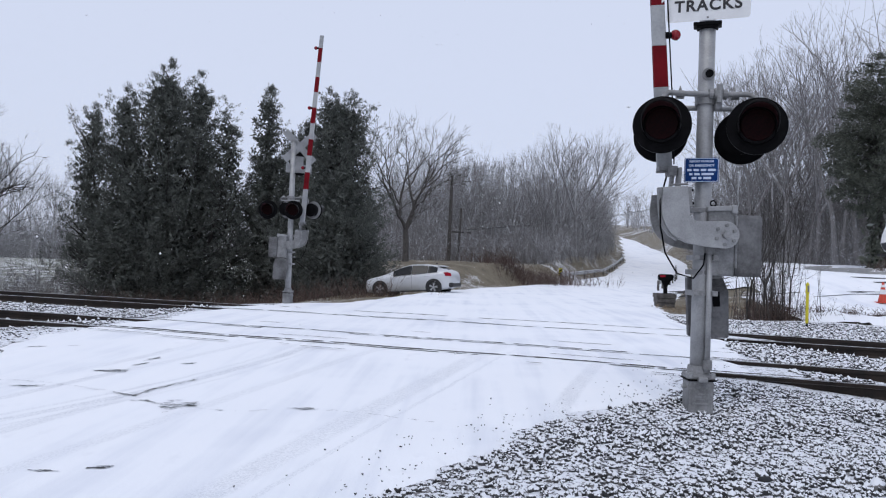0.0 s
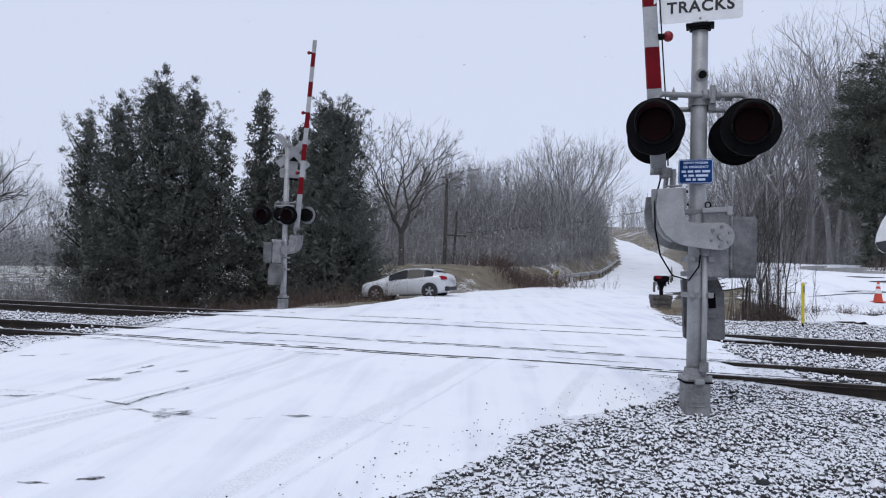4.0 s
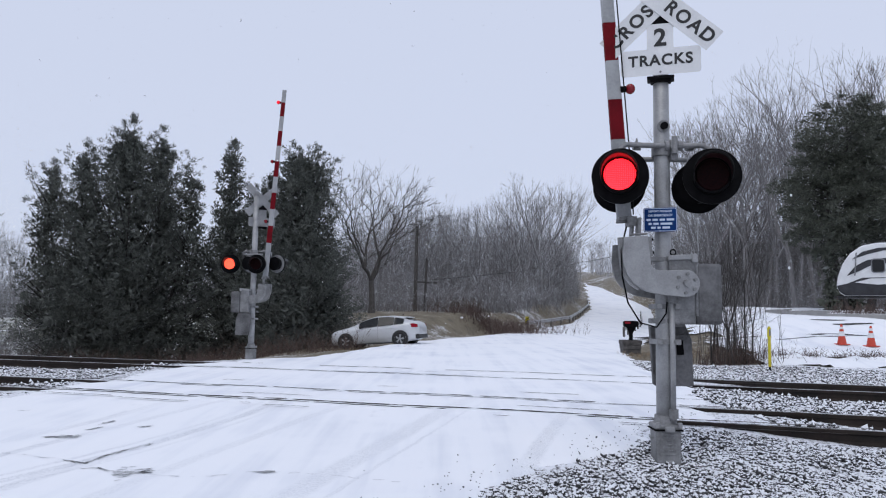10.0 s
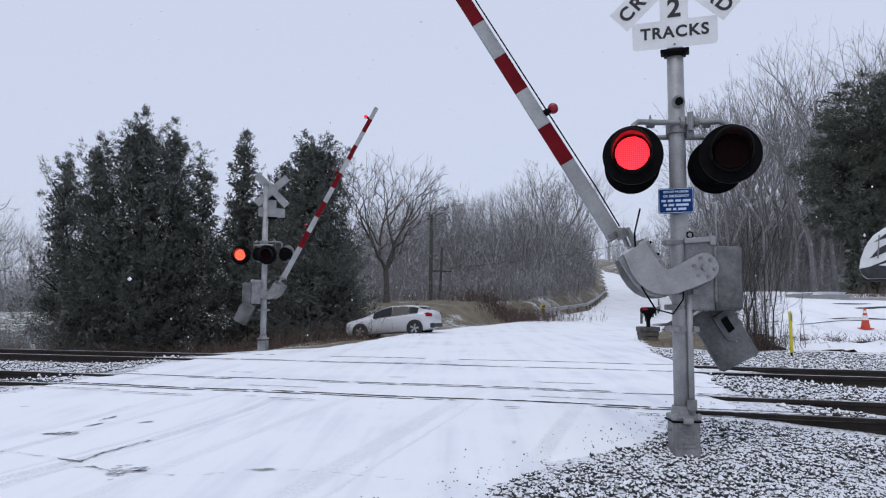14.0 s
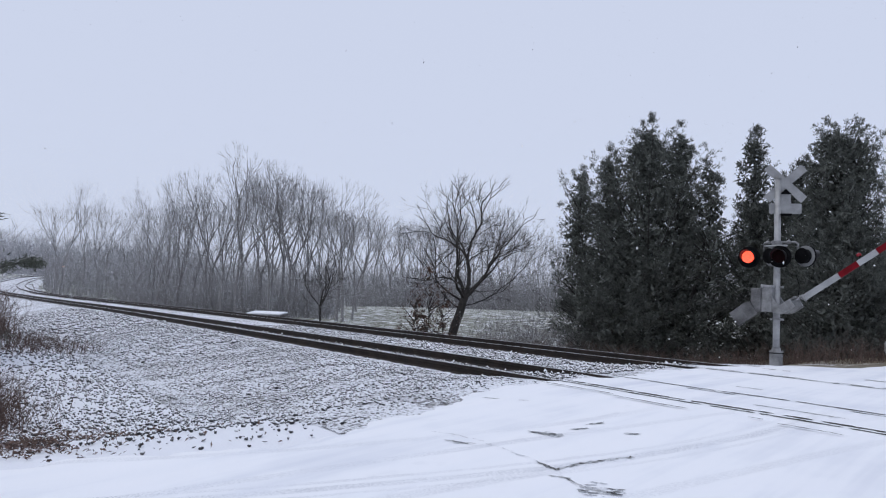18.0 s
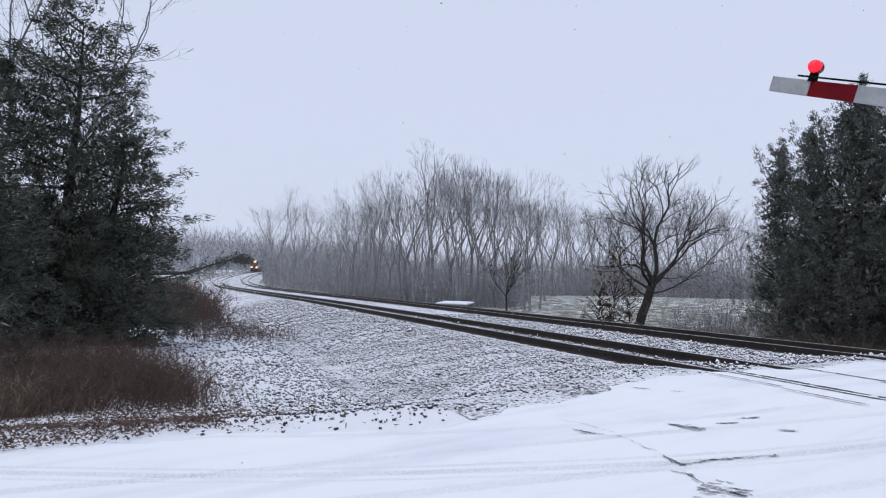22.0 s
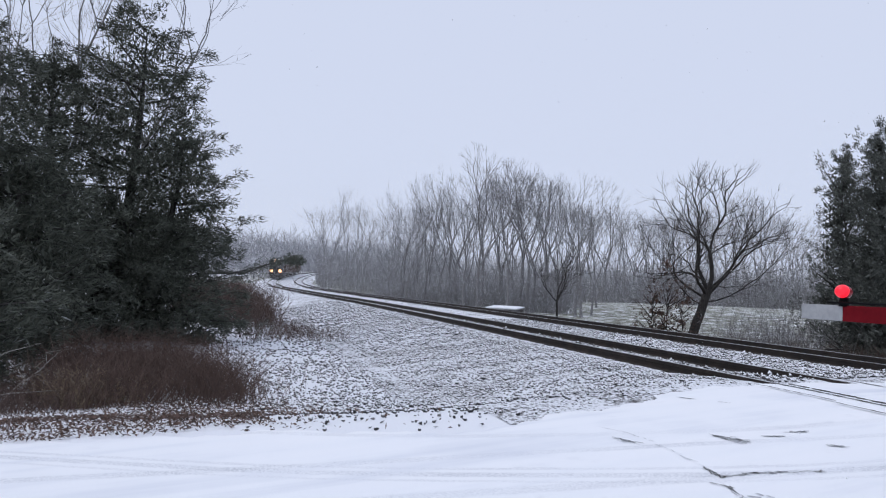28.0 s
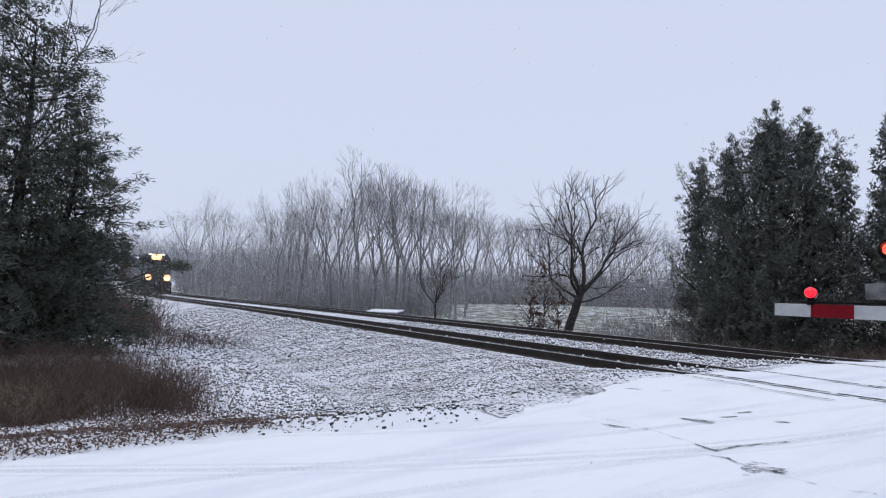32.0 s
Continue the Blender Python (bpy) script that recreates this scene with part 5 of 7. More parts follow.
def flashing_lamp(mast, m, lit_mat, side, name="warning_lamp"):
    """Black background disc, housing and visor, looking along -y; its lit lens is keyed."""
    bm = bmesh.new()
    add_cyl(bm, 0.270, 0.270, 0.022, pose(0, 0, 0, 90), 40)
    add_cyl(bm, 0.195, 0.17, 0.16, pose(0, 0.09, 0, 90), 28)
    add_cyl(bm, 0.175, 0.175, 0.075, pose(0, -0.045, 0, 90), 32)
    lamp = part(name, bm, BLACK, mast, "black background disc with round lamp housing")
    lamp.matrix_basis = m
    part("housing_back", cyl(0.262, 0.22, 0.02, pose(0, 0.022, 0, 90), 36), SIGN_BACK if not lit_mat and side in ("left", "right") and name == "warning_lamp" else BLACK, lamp, "grey back of the lamp disc")
    bm = bmesh.new()
    rim = [(0.176 * math.cos(radians(a)), 0.176 * math.sin(radians(a))) for a in range(-25, 206, 10)]
    n = len(rim)
    outer, inner = [], []
    for k, (x, z) in enumerate(rim):
        u = k / (n - 1)
        reach = -0.085 - 0.27 * math.sin(math.pi * u) ** 0.6
        outer.append((bm.verts.new((x, -0.05, z)), bm.verts.new((x * 1.02, reach, z * 1.02))))
        inner.append((bm.verts.new((x * 0.96, -0.05, z * 0.96)), bm.verts.new((x * 0.98, reach, z * 0.98))))
    for a, b, c, d in zip(outer, outer[1:], inner, inner[1:]):
        bm.faces.new((a[0], b[0], b[1], a[1]))
        bm.faces.new((c[0], c[1], d[1], d[0]))
        bm.faces.new((a[1], b[1], d[1], c[1]))
    visor = part("visor", bm, VISOR, lamp, "black half-round visor", True)
    # added layer inside the visor, tinted with the lamp's red light
    bm = bmesh.new()
    strips = [[bm.verts.new((x * 0.945, y, z * 0.945)) for y in (-0.075, -0.085 - 0.20 * math.sin(math.pi * k / (n - 1)) ** 0.6)] for k, (x, z) in enumerate(rim)]
    for a, b in zip(strips, strips[1:]):
        bm.faces.new((a[0], a[1], b[1], b[0]))
    part("visor_lining", bm, VISOR_LIGHT_RED, visor, "added inner visor layer tinted red for lamplight", True)
    bm = bmesh.new()
    add_cyl(bm, 0.153, 0.145, 0.012, pose(0, -0.088, 0, 90), 32)
    part("lens", bm, LENS_DARK, lamp, "dark red unlit lens")
    if lit_mat:
        bm = bmesh.new()
        add_cyl(bm, 0.150, 0.142, 0.012, pose(0, 0, 0, 90), 32)
        lit = part("lit_lens", bm, lit_mat, lamp, "glowing red lens of small light points")
        FLASHERS.append((lit, side))
    return lamp

def dome(r, m=None):
    bm = bmesh.new()
    bmesh.ops.create_uvsphere(bm, u_segments=16, v_segments=10, radius=r)
    bmesh.ops.scale(bm, vec=(0.95, 1, 1), verts=bm.verts)
    if m is not None:
        bmesh.ops.transform(bm, matrix=m, verts=bm.verts)
    return bm

def arc_outline(cx, cz, r, a0, a1, n):
    return [(cx + r * math.cos(radians(a0 + (a1 - a0) * k / n)), cz + r * math.sin(radians(a0 + (a1 - a0) * k / n))) for k in range(n + 1)]

def signal_mast(m, label, sign_turn, lit_front, lit_back, words, boom_len, fronts, rears, rear_turn, rear_z):
    """Flashing-light signal with gate, seen by its drivers from -y; the arm swings down towards -x."""
    mast = thing("crossing_signal", m, label, "crossing signal", "crossing signals of the road")
    # foot casting in two bolted halves
    bm = bmesh.new()
    add_box(bm, 0.238, 0.25, 0.33, pose(0, 0, 0.185), 0.03)
    add_box(bm, 0.255, 0.265, 0.06, pose(0, 0, 0.0), 0.01)
    add_box(bm, 0.262, 0.25, 0.05, pose(0, 0, 0.378), 0.02)
    add_cyl(bm, 0.115, 0.10, 0.10, pose(0, 0, 0.43), 24)
    foot = part("base_casting", bm, STEEL_OLD, mast, "cast grey metal foot", True)
    foot.data.shade_flat()
    for zz, w in ((0.30, 0.10), (0.255, 0.05), (0.215, 0.06), (0.165, 0.10), (0.125, 0.13)):
        part("rib", box(w, 0.012, 0.012, pose(0, -0.128, zz), 0.003), STEEL_OLD, foot)
    for x in (-0.105, 0.105):
        part("bolt", cyl(0.022, 0.022, 0.05, pose(x, -0.12, 0.395), 8), STEEL, foot)
        part("bolt", cyl(0.016, 0.016, 0.04, pose(x * 1.28, -0.02, 0.27, 0, 90), 8), STEEL, foot)
    part("clamp_plate", box(0.075, 0.02, 0.05, pose(0, -0.14, 0.045), 0.006), STEEL, foot)
    part("foot_clamp", box(0.272, 0.27, 0.016, pose(0, 0, 0.348), 0.006), BLACK, foot, "dark clamping joint")
    part("clamp_bolt", box(0.09, 0.05, 0.05, pose(0.0, -0.145, 0.36), 0.012), STEEL, foot)
    # pole
    part("pole", tube([(0, 0, 0.30), (0, 0, 1.2), (0, 0, 2.6), (0, 0, 4.72)], [0.083, 0.081, 0.078, 0.074], 28), STEEL, mast, "", True)
    part("pole_cap", cyl(0.085, 0.06, 0.07, pose(0, 0, 4.74), 20), STEEL_OLD, mast)
    part("conduit", tube([(0.05, -0.10, 0.42), (0.05, -0.105, 1.0), (0.045, -0.105, 1.72)], 0.026, 10), STEEL, mast, "", True)
    for z, r in ((0.50, 0.045), (1.60, 0.045)):
        part("conduit_fitting", cyl(r, r, 0.09, pose(0.05, -0.105, z), 12), STEEL_OLD, mast)
    for z in (1.18, 1.52):
        bm = bmesh.new()
        add_cyl(bm, 0.105, 0.105, 0.05, pose(0, 0, z), 24)
        add_box(bm, 0.05, 0.30, 0.05, pose(-0.09, -0.02, z), 0.008)
        add_box(bm, 0.05, 0.30, 0.05, pose(0.09, -0.02, z), 0.008)
        part("clamp", bm, STEEL_OLD, mast)
    part("weather_plug", cyl(0.032, 0.038, 0.05, pose(0.0, -0.085, 3.30, 90), 16), BLACK, mast)
    part("plug_collar", cyl(0.062, 0.062, 0.02, pose(0.0, -0.072, 3.30, 90), 16), STEEL_OLD, mast)
    # lamp crossarm
    part("crossarm", tube([(-0.44, -0.17, 2.92), (-0.44, -0.15, 3.06), (-0.39, -0.12, 3.10), (-0.15, -0.09, 3.10), (0.15, -0.09, 3.10), (0.36, -0.12, 3.10), (0.41, -0.17, 3.06), (0.41, -0.20, 2.90)], 0.027, 10), STEEL_OLD, mast, "", True)
    part("lower_crossarm", tube([(-0.28, 0.09, 3.00), (0.28, 0.09, 3.00)], 0.026, 10), STEEL, mast, "", True)
    bm = bmesh.new()
    add_box(bm, 0.09, 0.13, 0.10, pose(0.09, -0.07, 3.11), 0.025)
    add_box(bm, 0.07, 0.10, 0.20, pose(0.10, -0.05, 3.05), 0.02)
    add_cyl(bm, 0.028, 0.028, 0.17, pose(0.09, -0.13, 3.10), 10)
    add_cyl(bm, 0.05, 0.05, 0.04, pose(0.15, -0.09, 3.10, 0, 90), 12)
    add_cyl(bm, 0.05, 0.05, 0.04, pose(0.02, -0.09, 3.10, 0, 90), 12)
    add_cyl(bm, 0.10, 0.10, 0.12, pose(0, 0, 3.07), 20)
    part("junction_fitting", bm, STEEL_OLD, mast)
    for x in (-0.26, 0.26):
        part("crossarm_fitting", cyl(0.042, 0.042, 0.07, pose(x, -0.05, 3.10, 0, 90), 12), STEEL_OLD, mast)
        part("eye_bolt", cyl(0.020, 0.004, 0.06, pose(x, -0.05, 3.155), 8), STEEL_OLD, mast)
    flashing_lamp(mast, pose(fronts[0], -0.26, 2.757, 0, 0, -16), lit_front, "left")
    flashing_lamp(mast, pose(fronts[1], -0.26, 2.767, 0, 0, -16), lit_front, "right")
    flashing_lamp(mast, pose(rears[0], 0.20, rear_z, 0, 0, rear_turn), lit_back, "right", "rear_warning_lamp")
    flashing_lamp(mast, pose(rears[1], 0.20, rear_z, 0, 0, rear_turn), lit_back, "left", "rear_warning_lamp")
    # signs
    turn = pose(0 if words else -0.22, 0, 0, 0, 0, sign_turn)
    bl, bw = (0.70, 0.119) if words else (0.60, 0.105)
    x_arm = [(-bl, -bw), (bl, -bw), (bl, bw), (-bl, bw)]
    for ang, text, y in ((43, ("CROS", "SING"), -0.115), (-43, ("RAIL", "ROAD"), -0.118 - 0.006)):
        mm = turn @ pose(0, y, 4.58, 0, -ang, 0)
        blade = part("crossbuck_blade", prism(x_arm, 0.004, mm, 0.0), SIGN_WHITE if words else SIGN_BACK, mast, "white crossbuck blade" if words else "bare metal back of crossbuck blade")
        if words:
            for k, t in enumerate(text):
                lettering("letters", t, 0.182, mm @ pose(-0.385 + 0.77 * k, -0.004, 0.0), LETTER_BLACK, blade, 1.22)
    part("sign_bracket", prism([(-0.13, 0.0), (0.13, 0.0), (0.0, 0.13)], 0.05, turn @ pose(0, -0.085, 4.31)), BLACK, mast)
    mm = turn @ pose(0, -0.112, 4.185)
    plate = part("number_plate_panel", prism(rounded(0.255, 0.30, 0.02), 0.004, mm), SIGN_WHITE if words else SIGN_BACK, mast, "white sign panel with black numeral")
    mm2 = turn @ pose(0, -0.118, 3.945)
    plate2 = part("tracks_panel", prism(rounded(0.765, 0.265, 0.035), 0.004, mm2), SIGN_WHITE if words else SIGN_BACK, mast, "white sign panel with black word")
    if words:
        lettering("numeral", "2", 0.245, mm @ pose(0, -0.004, 0.0), LETTER_BLACK, plate)
        lettering("letters", "TRACKS", 0.152, mm2 @ pose(0, -0.004, 0.012), LETTER_BLACK, plate2, 1.14)
        part("rivet", cyl(0.011, 0.011, 0.006, mm2 @ pose(0, -0.004, -0.105, 90), 10), STEEL_OLD, plate2)
    part("sign_clamp", box(0.26, 0.14, 0.035, turn @ pose(0, -0.04, 3.79), 0.008), BLACK, mast)
    part("sign_clamp", box(0.20, 0.12, 0.03, turn @ pose(0, -0.04, 3.765), 0.008), BLACK, mast)
    if words:
        mm = turn @ pose(-0.02, -0.13, 2.36)
        plate = part("notice_plate", prism(rounded(0.315, 0.235, 0.015), 0.004, mm), SIGN_BLUE, mast, "small blue notice plate with pale writing")
        part("plate_border", prism(rounded(0.305, 0.225, 0.014), 0.002, mm @ pose(0, -0.003, 0)), LETTER_PALE, plate)
        part("plate_field", prism(rounded(0.295, 0.215, 0.013), 0.002, mm @ pose(0, -0.0045, 0)), SIGN_BLUE, plate)
        lettering("letters", "REPORT PROBLEM", 0.027, mm @ pose(0, -0.007, 0.082), LETTER_PALE, plate)
        lettering("letters", "OR EMERGENCY", 0.031, mm @ pose(0, -0.007, 0.042), LETTER_PALE, plate)
        for z, ws in ((0.0, (0.04, 0.05, 0.05, 0.07)), (-0.04, (0.03, 0.05, 0.11)), (-0.078, (0.045, 0.03, 0.07))):
            x = -sum(ws) / 2 - 0.008 * (len(ws) - 1)
            for w in ws:
                part("bar", box(w, 0.002, 0.021, mm @ pose(x + w / 2, -0.0065, z)), LETTER_PALE, plate)
                x += w + 0.016
    # gate mechanism
    bm = bmesh.new()
    add_box(bm, 0.255, 0.36, 0.64, pose(0.15, 0.06, 1.67), 0.02)
    mech = part("gate_mechanism", bm, STEEL_OLD, mast, "grey metal gate mechanism housing")
    part("mechanism_door", box(0.262, 0.40, 0.59, pose(0.405, 0.08, 1.645), 0.035), STAINED, mech, "dull grey box cover with stains")
    part("lid", box(0.275, 0.40, 0.05, pose(0.145, 0.06, 1.995, 0, -3), 0.012), STEEL, mech)
    part("lid_lip", box(0.055, 0.42, 0.085, pose(0.262, 0.06, 1.99), 0.012), STEEL, mech)
    bm = bmesh.new()
    for k in range(12):
        a, b = radians(30 * k), radians(30 * k + 30)
        add_tube(bm, [(0.08 + 0.028 * math.cos(a), -0.06, 2.048 + 0.028 * math.sin(a)), (0.08 + 0.028 * math.cos(b), -0.06, 2.048 + 0.028 * math.sin(b))], 0.007, 6)
    part("lifting_eye", bm, BLACK, mech)
    part("hinge", cyl(0.014, 0.014, 0.5, pose(0.285, -0.12, 1.68), 10), STEEL_OLD, mech)
    for z in (1.38, 1.98):
        part("mounting_clamp", box(0.34, 0.10, 0.05, pose(0.02, -0.03, z), 0.01), STEEL_OLD, mast)
    # gate arm: turning frame at its shaft; upright it stands at 4 degrees
    px, py, pz = 0.155, -0.20, 1.74
    outline = arc_outline(0, 0, 0.130, -96, 92, 14) + [(-0.14, 0.134), (-0.245, 0.140)] + arc_outline(-0.245, 0.215, 0.075, -92, -176, 5)[1:] + [(-0.325, 0.36), (-0.330, 0.478), (-0.558, 0.476), (-0.585, 0.31)] + [(-0.580, 0.20), (-0.553, 0.105), (-0.505, 0.03), (-0.438, -0.024), (-0.38, -0.056), (-0.322, -0.076), (-0.147, -0.112)]
    bracket = part("gate_arm", prism(outline, 0.035, None, 0.006), STEEL, mast, "curved grey gate arm support")
    bracket.location = (px, py, pz)
    b2 = [(x * 0.94 - 0.03, z * 0.96 - 0.02) for x, z in outline]
    part("back_support", prism(b2, 0.03, pose(-0.02, 0.40, 0)), STEEL_OLD, bracket, "curved grey support behind the mast")
    part("edge_flange", prism([(-0.605, 0.476), (-0.560, 0.476), (-0.588, 0.31), (-0.582, 0.20), (-0.555, 0.105), (-0.507, 0.03), (-0.440, -0.024), (-0.455, -0.036), (-0.525, 0.018), (-0.578, 0.10), (-0.605, 0.20), (-0.610, 0.33)], 0.05, pose(0, 0.03, 0)), STEEL_OLD, bracket, "dull inner edge of the support")
    part("shaft", cyl(0.035, 0.035, 0.50, pose(0, 0.18, 0, 90), 16), STEEL_OLD, bracket)
    part("shaft_nut", cyl(0.028, 0.028, 0.05, pose(0, -0.035, 0, 90), 6), BLACK, bracket)
    for k in range(6):
        a = radians(60 * k + 20)
        part("bolt", cyl(0.017, 0.017, 0.022, pose(0.092 * math.cos(a), -0.025, 0.092 * math.sin(a), 90), 8), STEEL_OLD, bracket)
    part("stiffener", box(0.05, 0.16, 0.19, pose(-0.315, 0.08, 0.375), 0.004), STEEL_OLD, bracket)
    for z in (0.315, 0.44):
        part("bolt", cyl(0.014, 0.014, 0.03, pose(-0.285, 0.03, z, 0, 90), 8), BLACK, bracket)
    # hinge between support and boom
    bm = bmesh.new()
    add_box(bm, 0.15, 0.14, 0.045, pose(-0.475, 0.22, 0.675), 0.01)
    add_box(bm, 0.028, 0.13, 0.22, pose(-0.385, 0.10, 0.555, 0, 6), 0.008)
    add_box(bm, 0.026, 0.10, 0.17, pose(-0.415, 0.22, 0.585, 0, 10), 0.008)
    add_box(bm, 0.09, 0.16, 0.09, pose(-0.43, 0.17, 0.64), 0.01)
    add_cyl(bm, 0.012, 0.012, 0.20, pose(-0.48, 0.16, 0.64, 0, 90), 8)
    add_cyl(bm, 0.010, 0.010, 0.17, pose(-0.40, 0.04, 0.50, 0, 90), 8)
    add_cyl(bm, 0.020, 0.020, 0.16, pose(-0.39, 0.20, 0.62, 90), 10)
    part("breakaway_hinge", bm, STEEL_OLD, bracket, "grey breakaway hinge")
    boom0, half = 0.69, 0.072
    edges = [0.0, 0.818] + [0.818 + (0.427 - 0.0037 * k) * k for k in range(1, 9)]
    edges = [boom0 + e * boom_len / (edges[-1] + 0.67) for e in edges + [edges[-1] + 0.353, edges[-1] + 0.67]]
    for k in range(len(edges) - 1):
        low, z = edges[k], edges[k + 1]
        w0, w1 = half * (1 - 0.25 * (low - boom0) / boom_len), half * (1 - 0.25 * (z - boom0) / boom_len)
        bm = prism([(-w0, low), (w0, low), (w1, z), (-w1, z)], 0.050, pose(-0.478, 0.24, 0), 0.004)
        red = k % 2 == 1
        part("red_stripe" if red else "white_stripe", bm, ARM_RED if red else ARM_WHITE, bracket, "dark red reflective stripe" if red else "white reflective stripe")
    part("lamp_cable", tube([(-0.478 + half * 1.05, 0.17, boom0 + 0.02)] + [(-0.478 + half * (1.08 - 0.25 * u) + 0.012, 0.17, boom0 + u * boom_len) for u in (0.1, 0.27, 0.3, 0.55, 0.6, 0.9, 0.95)], 0.007, 6), BLACK, bracket)
    for u, flash in ((0.932, False), (0.61, True), (0.288, True)):
        zz, xx = boom0 + u * boom_len, -0.478 + half * (1 - 0.25 * u)
        part("arm_lamp_base", cyl(0.034, 0.030, 0.060, pose(xx + 0.022, 0.23, zz, 0, 90), 18), BLACK, bracket, "black lamp base")
        part("arm_lamp", dome(0.053, pose(xx + 0.094, 0.23, zz)), RED_CLEAR, bracket, "dark red arm lamp")
        lit = part("arm_lamp_glow", dome(0.0500), BULB_LIT, bracket, "glowing red arm lamp")
        ARM_LAMPS.append((lit, (xx + 0.098, 0.23 + (-0.020 if words else 0.020), zz), (xx + 0.094, 0.23, zz), flash))
    # counterweight legs hang from the shaft on both sides of the pole
    for yy in (0.40,):
        leg = part("counterweight_arm", prism([(-0.02, -0.12), (0.13, -0.10), (0.10, -0.42), (-0.08, -0.42)], 0.03, pose(-0.02, yy, 0)), STEEL_OLD, bracket)
    part("counterweight", prism([(-0.255, -0.40), (0.10, -0.40), (0.155, -0.56), (0.137, -1.005), (0.12, -1.02), (-0.24, -0.995), (-0.262, -0.975)], 0.07, pose(0, 0.47, 0), 0.008), STAINED, bracket, "dark stained counterweight plate")
    part("weight_rib", prism(arc_outline(0.02, -0.72, 0.085, 180, 360, 10) + [(0.105, -0.50), (-0.065, -0.50)], 0.02, pose(0, 0.428, 0), 0.004), STAINED, bracket)
    part("weight_slot", prism([(-0.012, -0.70), (0.056, -0.70), (0.056, -0.555), (-0.012, -0.555)], 0.012, pose(0, 0.415, 0)), BLACK, bracket, "black slot of the counterweight")
    # loose cable from hinge to pole
    part("cable", tube([(-0.40, -0.17, 2.28), (-0.46, -0.19, 2.05), (-0.45, -0.20, 1.80), (-0.40, -0.20, 1.55), (-0.28, -0.19, 1.36), (-0.12, -0.17, 1.32), (-0.02, -0.14, 1.45), (0.0, -0.11, 1.56)], 0.008, 6), BLACK, mast, "black drooping cable")
    GATES.append((bracket, (px, py, pz)))
    return mast

signal_mast(pose(2.165, 7.47, place_z(2.165, 7.47) - 0.015), "grey galvanised crossing signal with crossbuck and red flashing lamps on gravel", -17, LED_NEAR, None, True, 4.53, (-0.478, 0.403), (-0.379, 0.432), 152, 2.742)
signal_mast(pose(-5.45, 21.1, place_z(-5.45, 21.1) - 0.01, 0, 0, 172), "grey crossing signal beyond the tracks, seen from its back", 38, None, LED_FAR, False, 5.4, (-0.60, 0.20), (-0.15, 0.62), 190, 2.72)

# ---- parked car ----
def loft(sections, closed=True):
    """A skin through cross-sections of equal count."""
    bm = bmesh.new()
    rings = [[bm.verts.new(p) for p in s] for s in sections]
    n = len(rings[0])
    for a, b in zip(rings, rings[1:]):
        for k in range(n if closed else n - 1):
            bm.faces.new((a[k], a[(k + 1) % n], b[(k + 1) % n], b[k]))
    if closed:
        bm.faces.new(rings[0][::-1])
        bm.faces.new(rings[-1])
    bmesh.ops.recalc_face_normals(bm, faces=bm.faces)
    return bm

def lerp_table(rows, x):
    xs = [r[0] for r in rows]
    return [float(np.interp(x, xs, [r[k] for r in rows])) for k in range(1, len(rows[0]))]

CAR_WHITE = worn("silver_car_paint", (0.52, 0.533, 0.55), (0.60, 0.612, 0.63), 1.5, 0.30, 0.25, 30, 0.01)
CAR_GLASS = glass_material("tinted_car_glass")
ALLOY = worn("alloy_wheel", (0.35, 0.36, 0.37), (0.50, 0.51, 0.52), 9, 0.35, 0.7)
TAIL_RED = plain("tail_lamp_red", (0.30, 0.008, 0.02), 0.2)
LAMP_CLEAR = plain("clear_lamp_glass", (0.6, 0.62, 0.65), 0.1)
TRIM_BLACK = worn("black_plastic_trim", (0.012, 0.012, 0.013), (0.03, 0.03, 0.032), 10, 0.55)

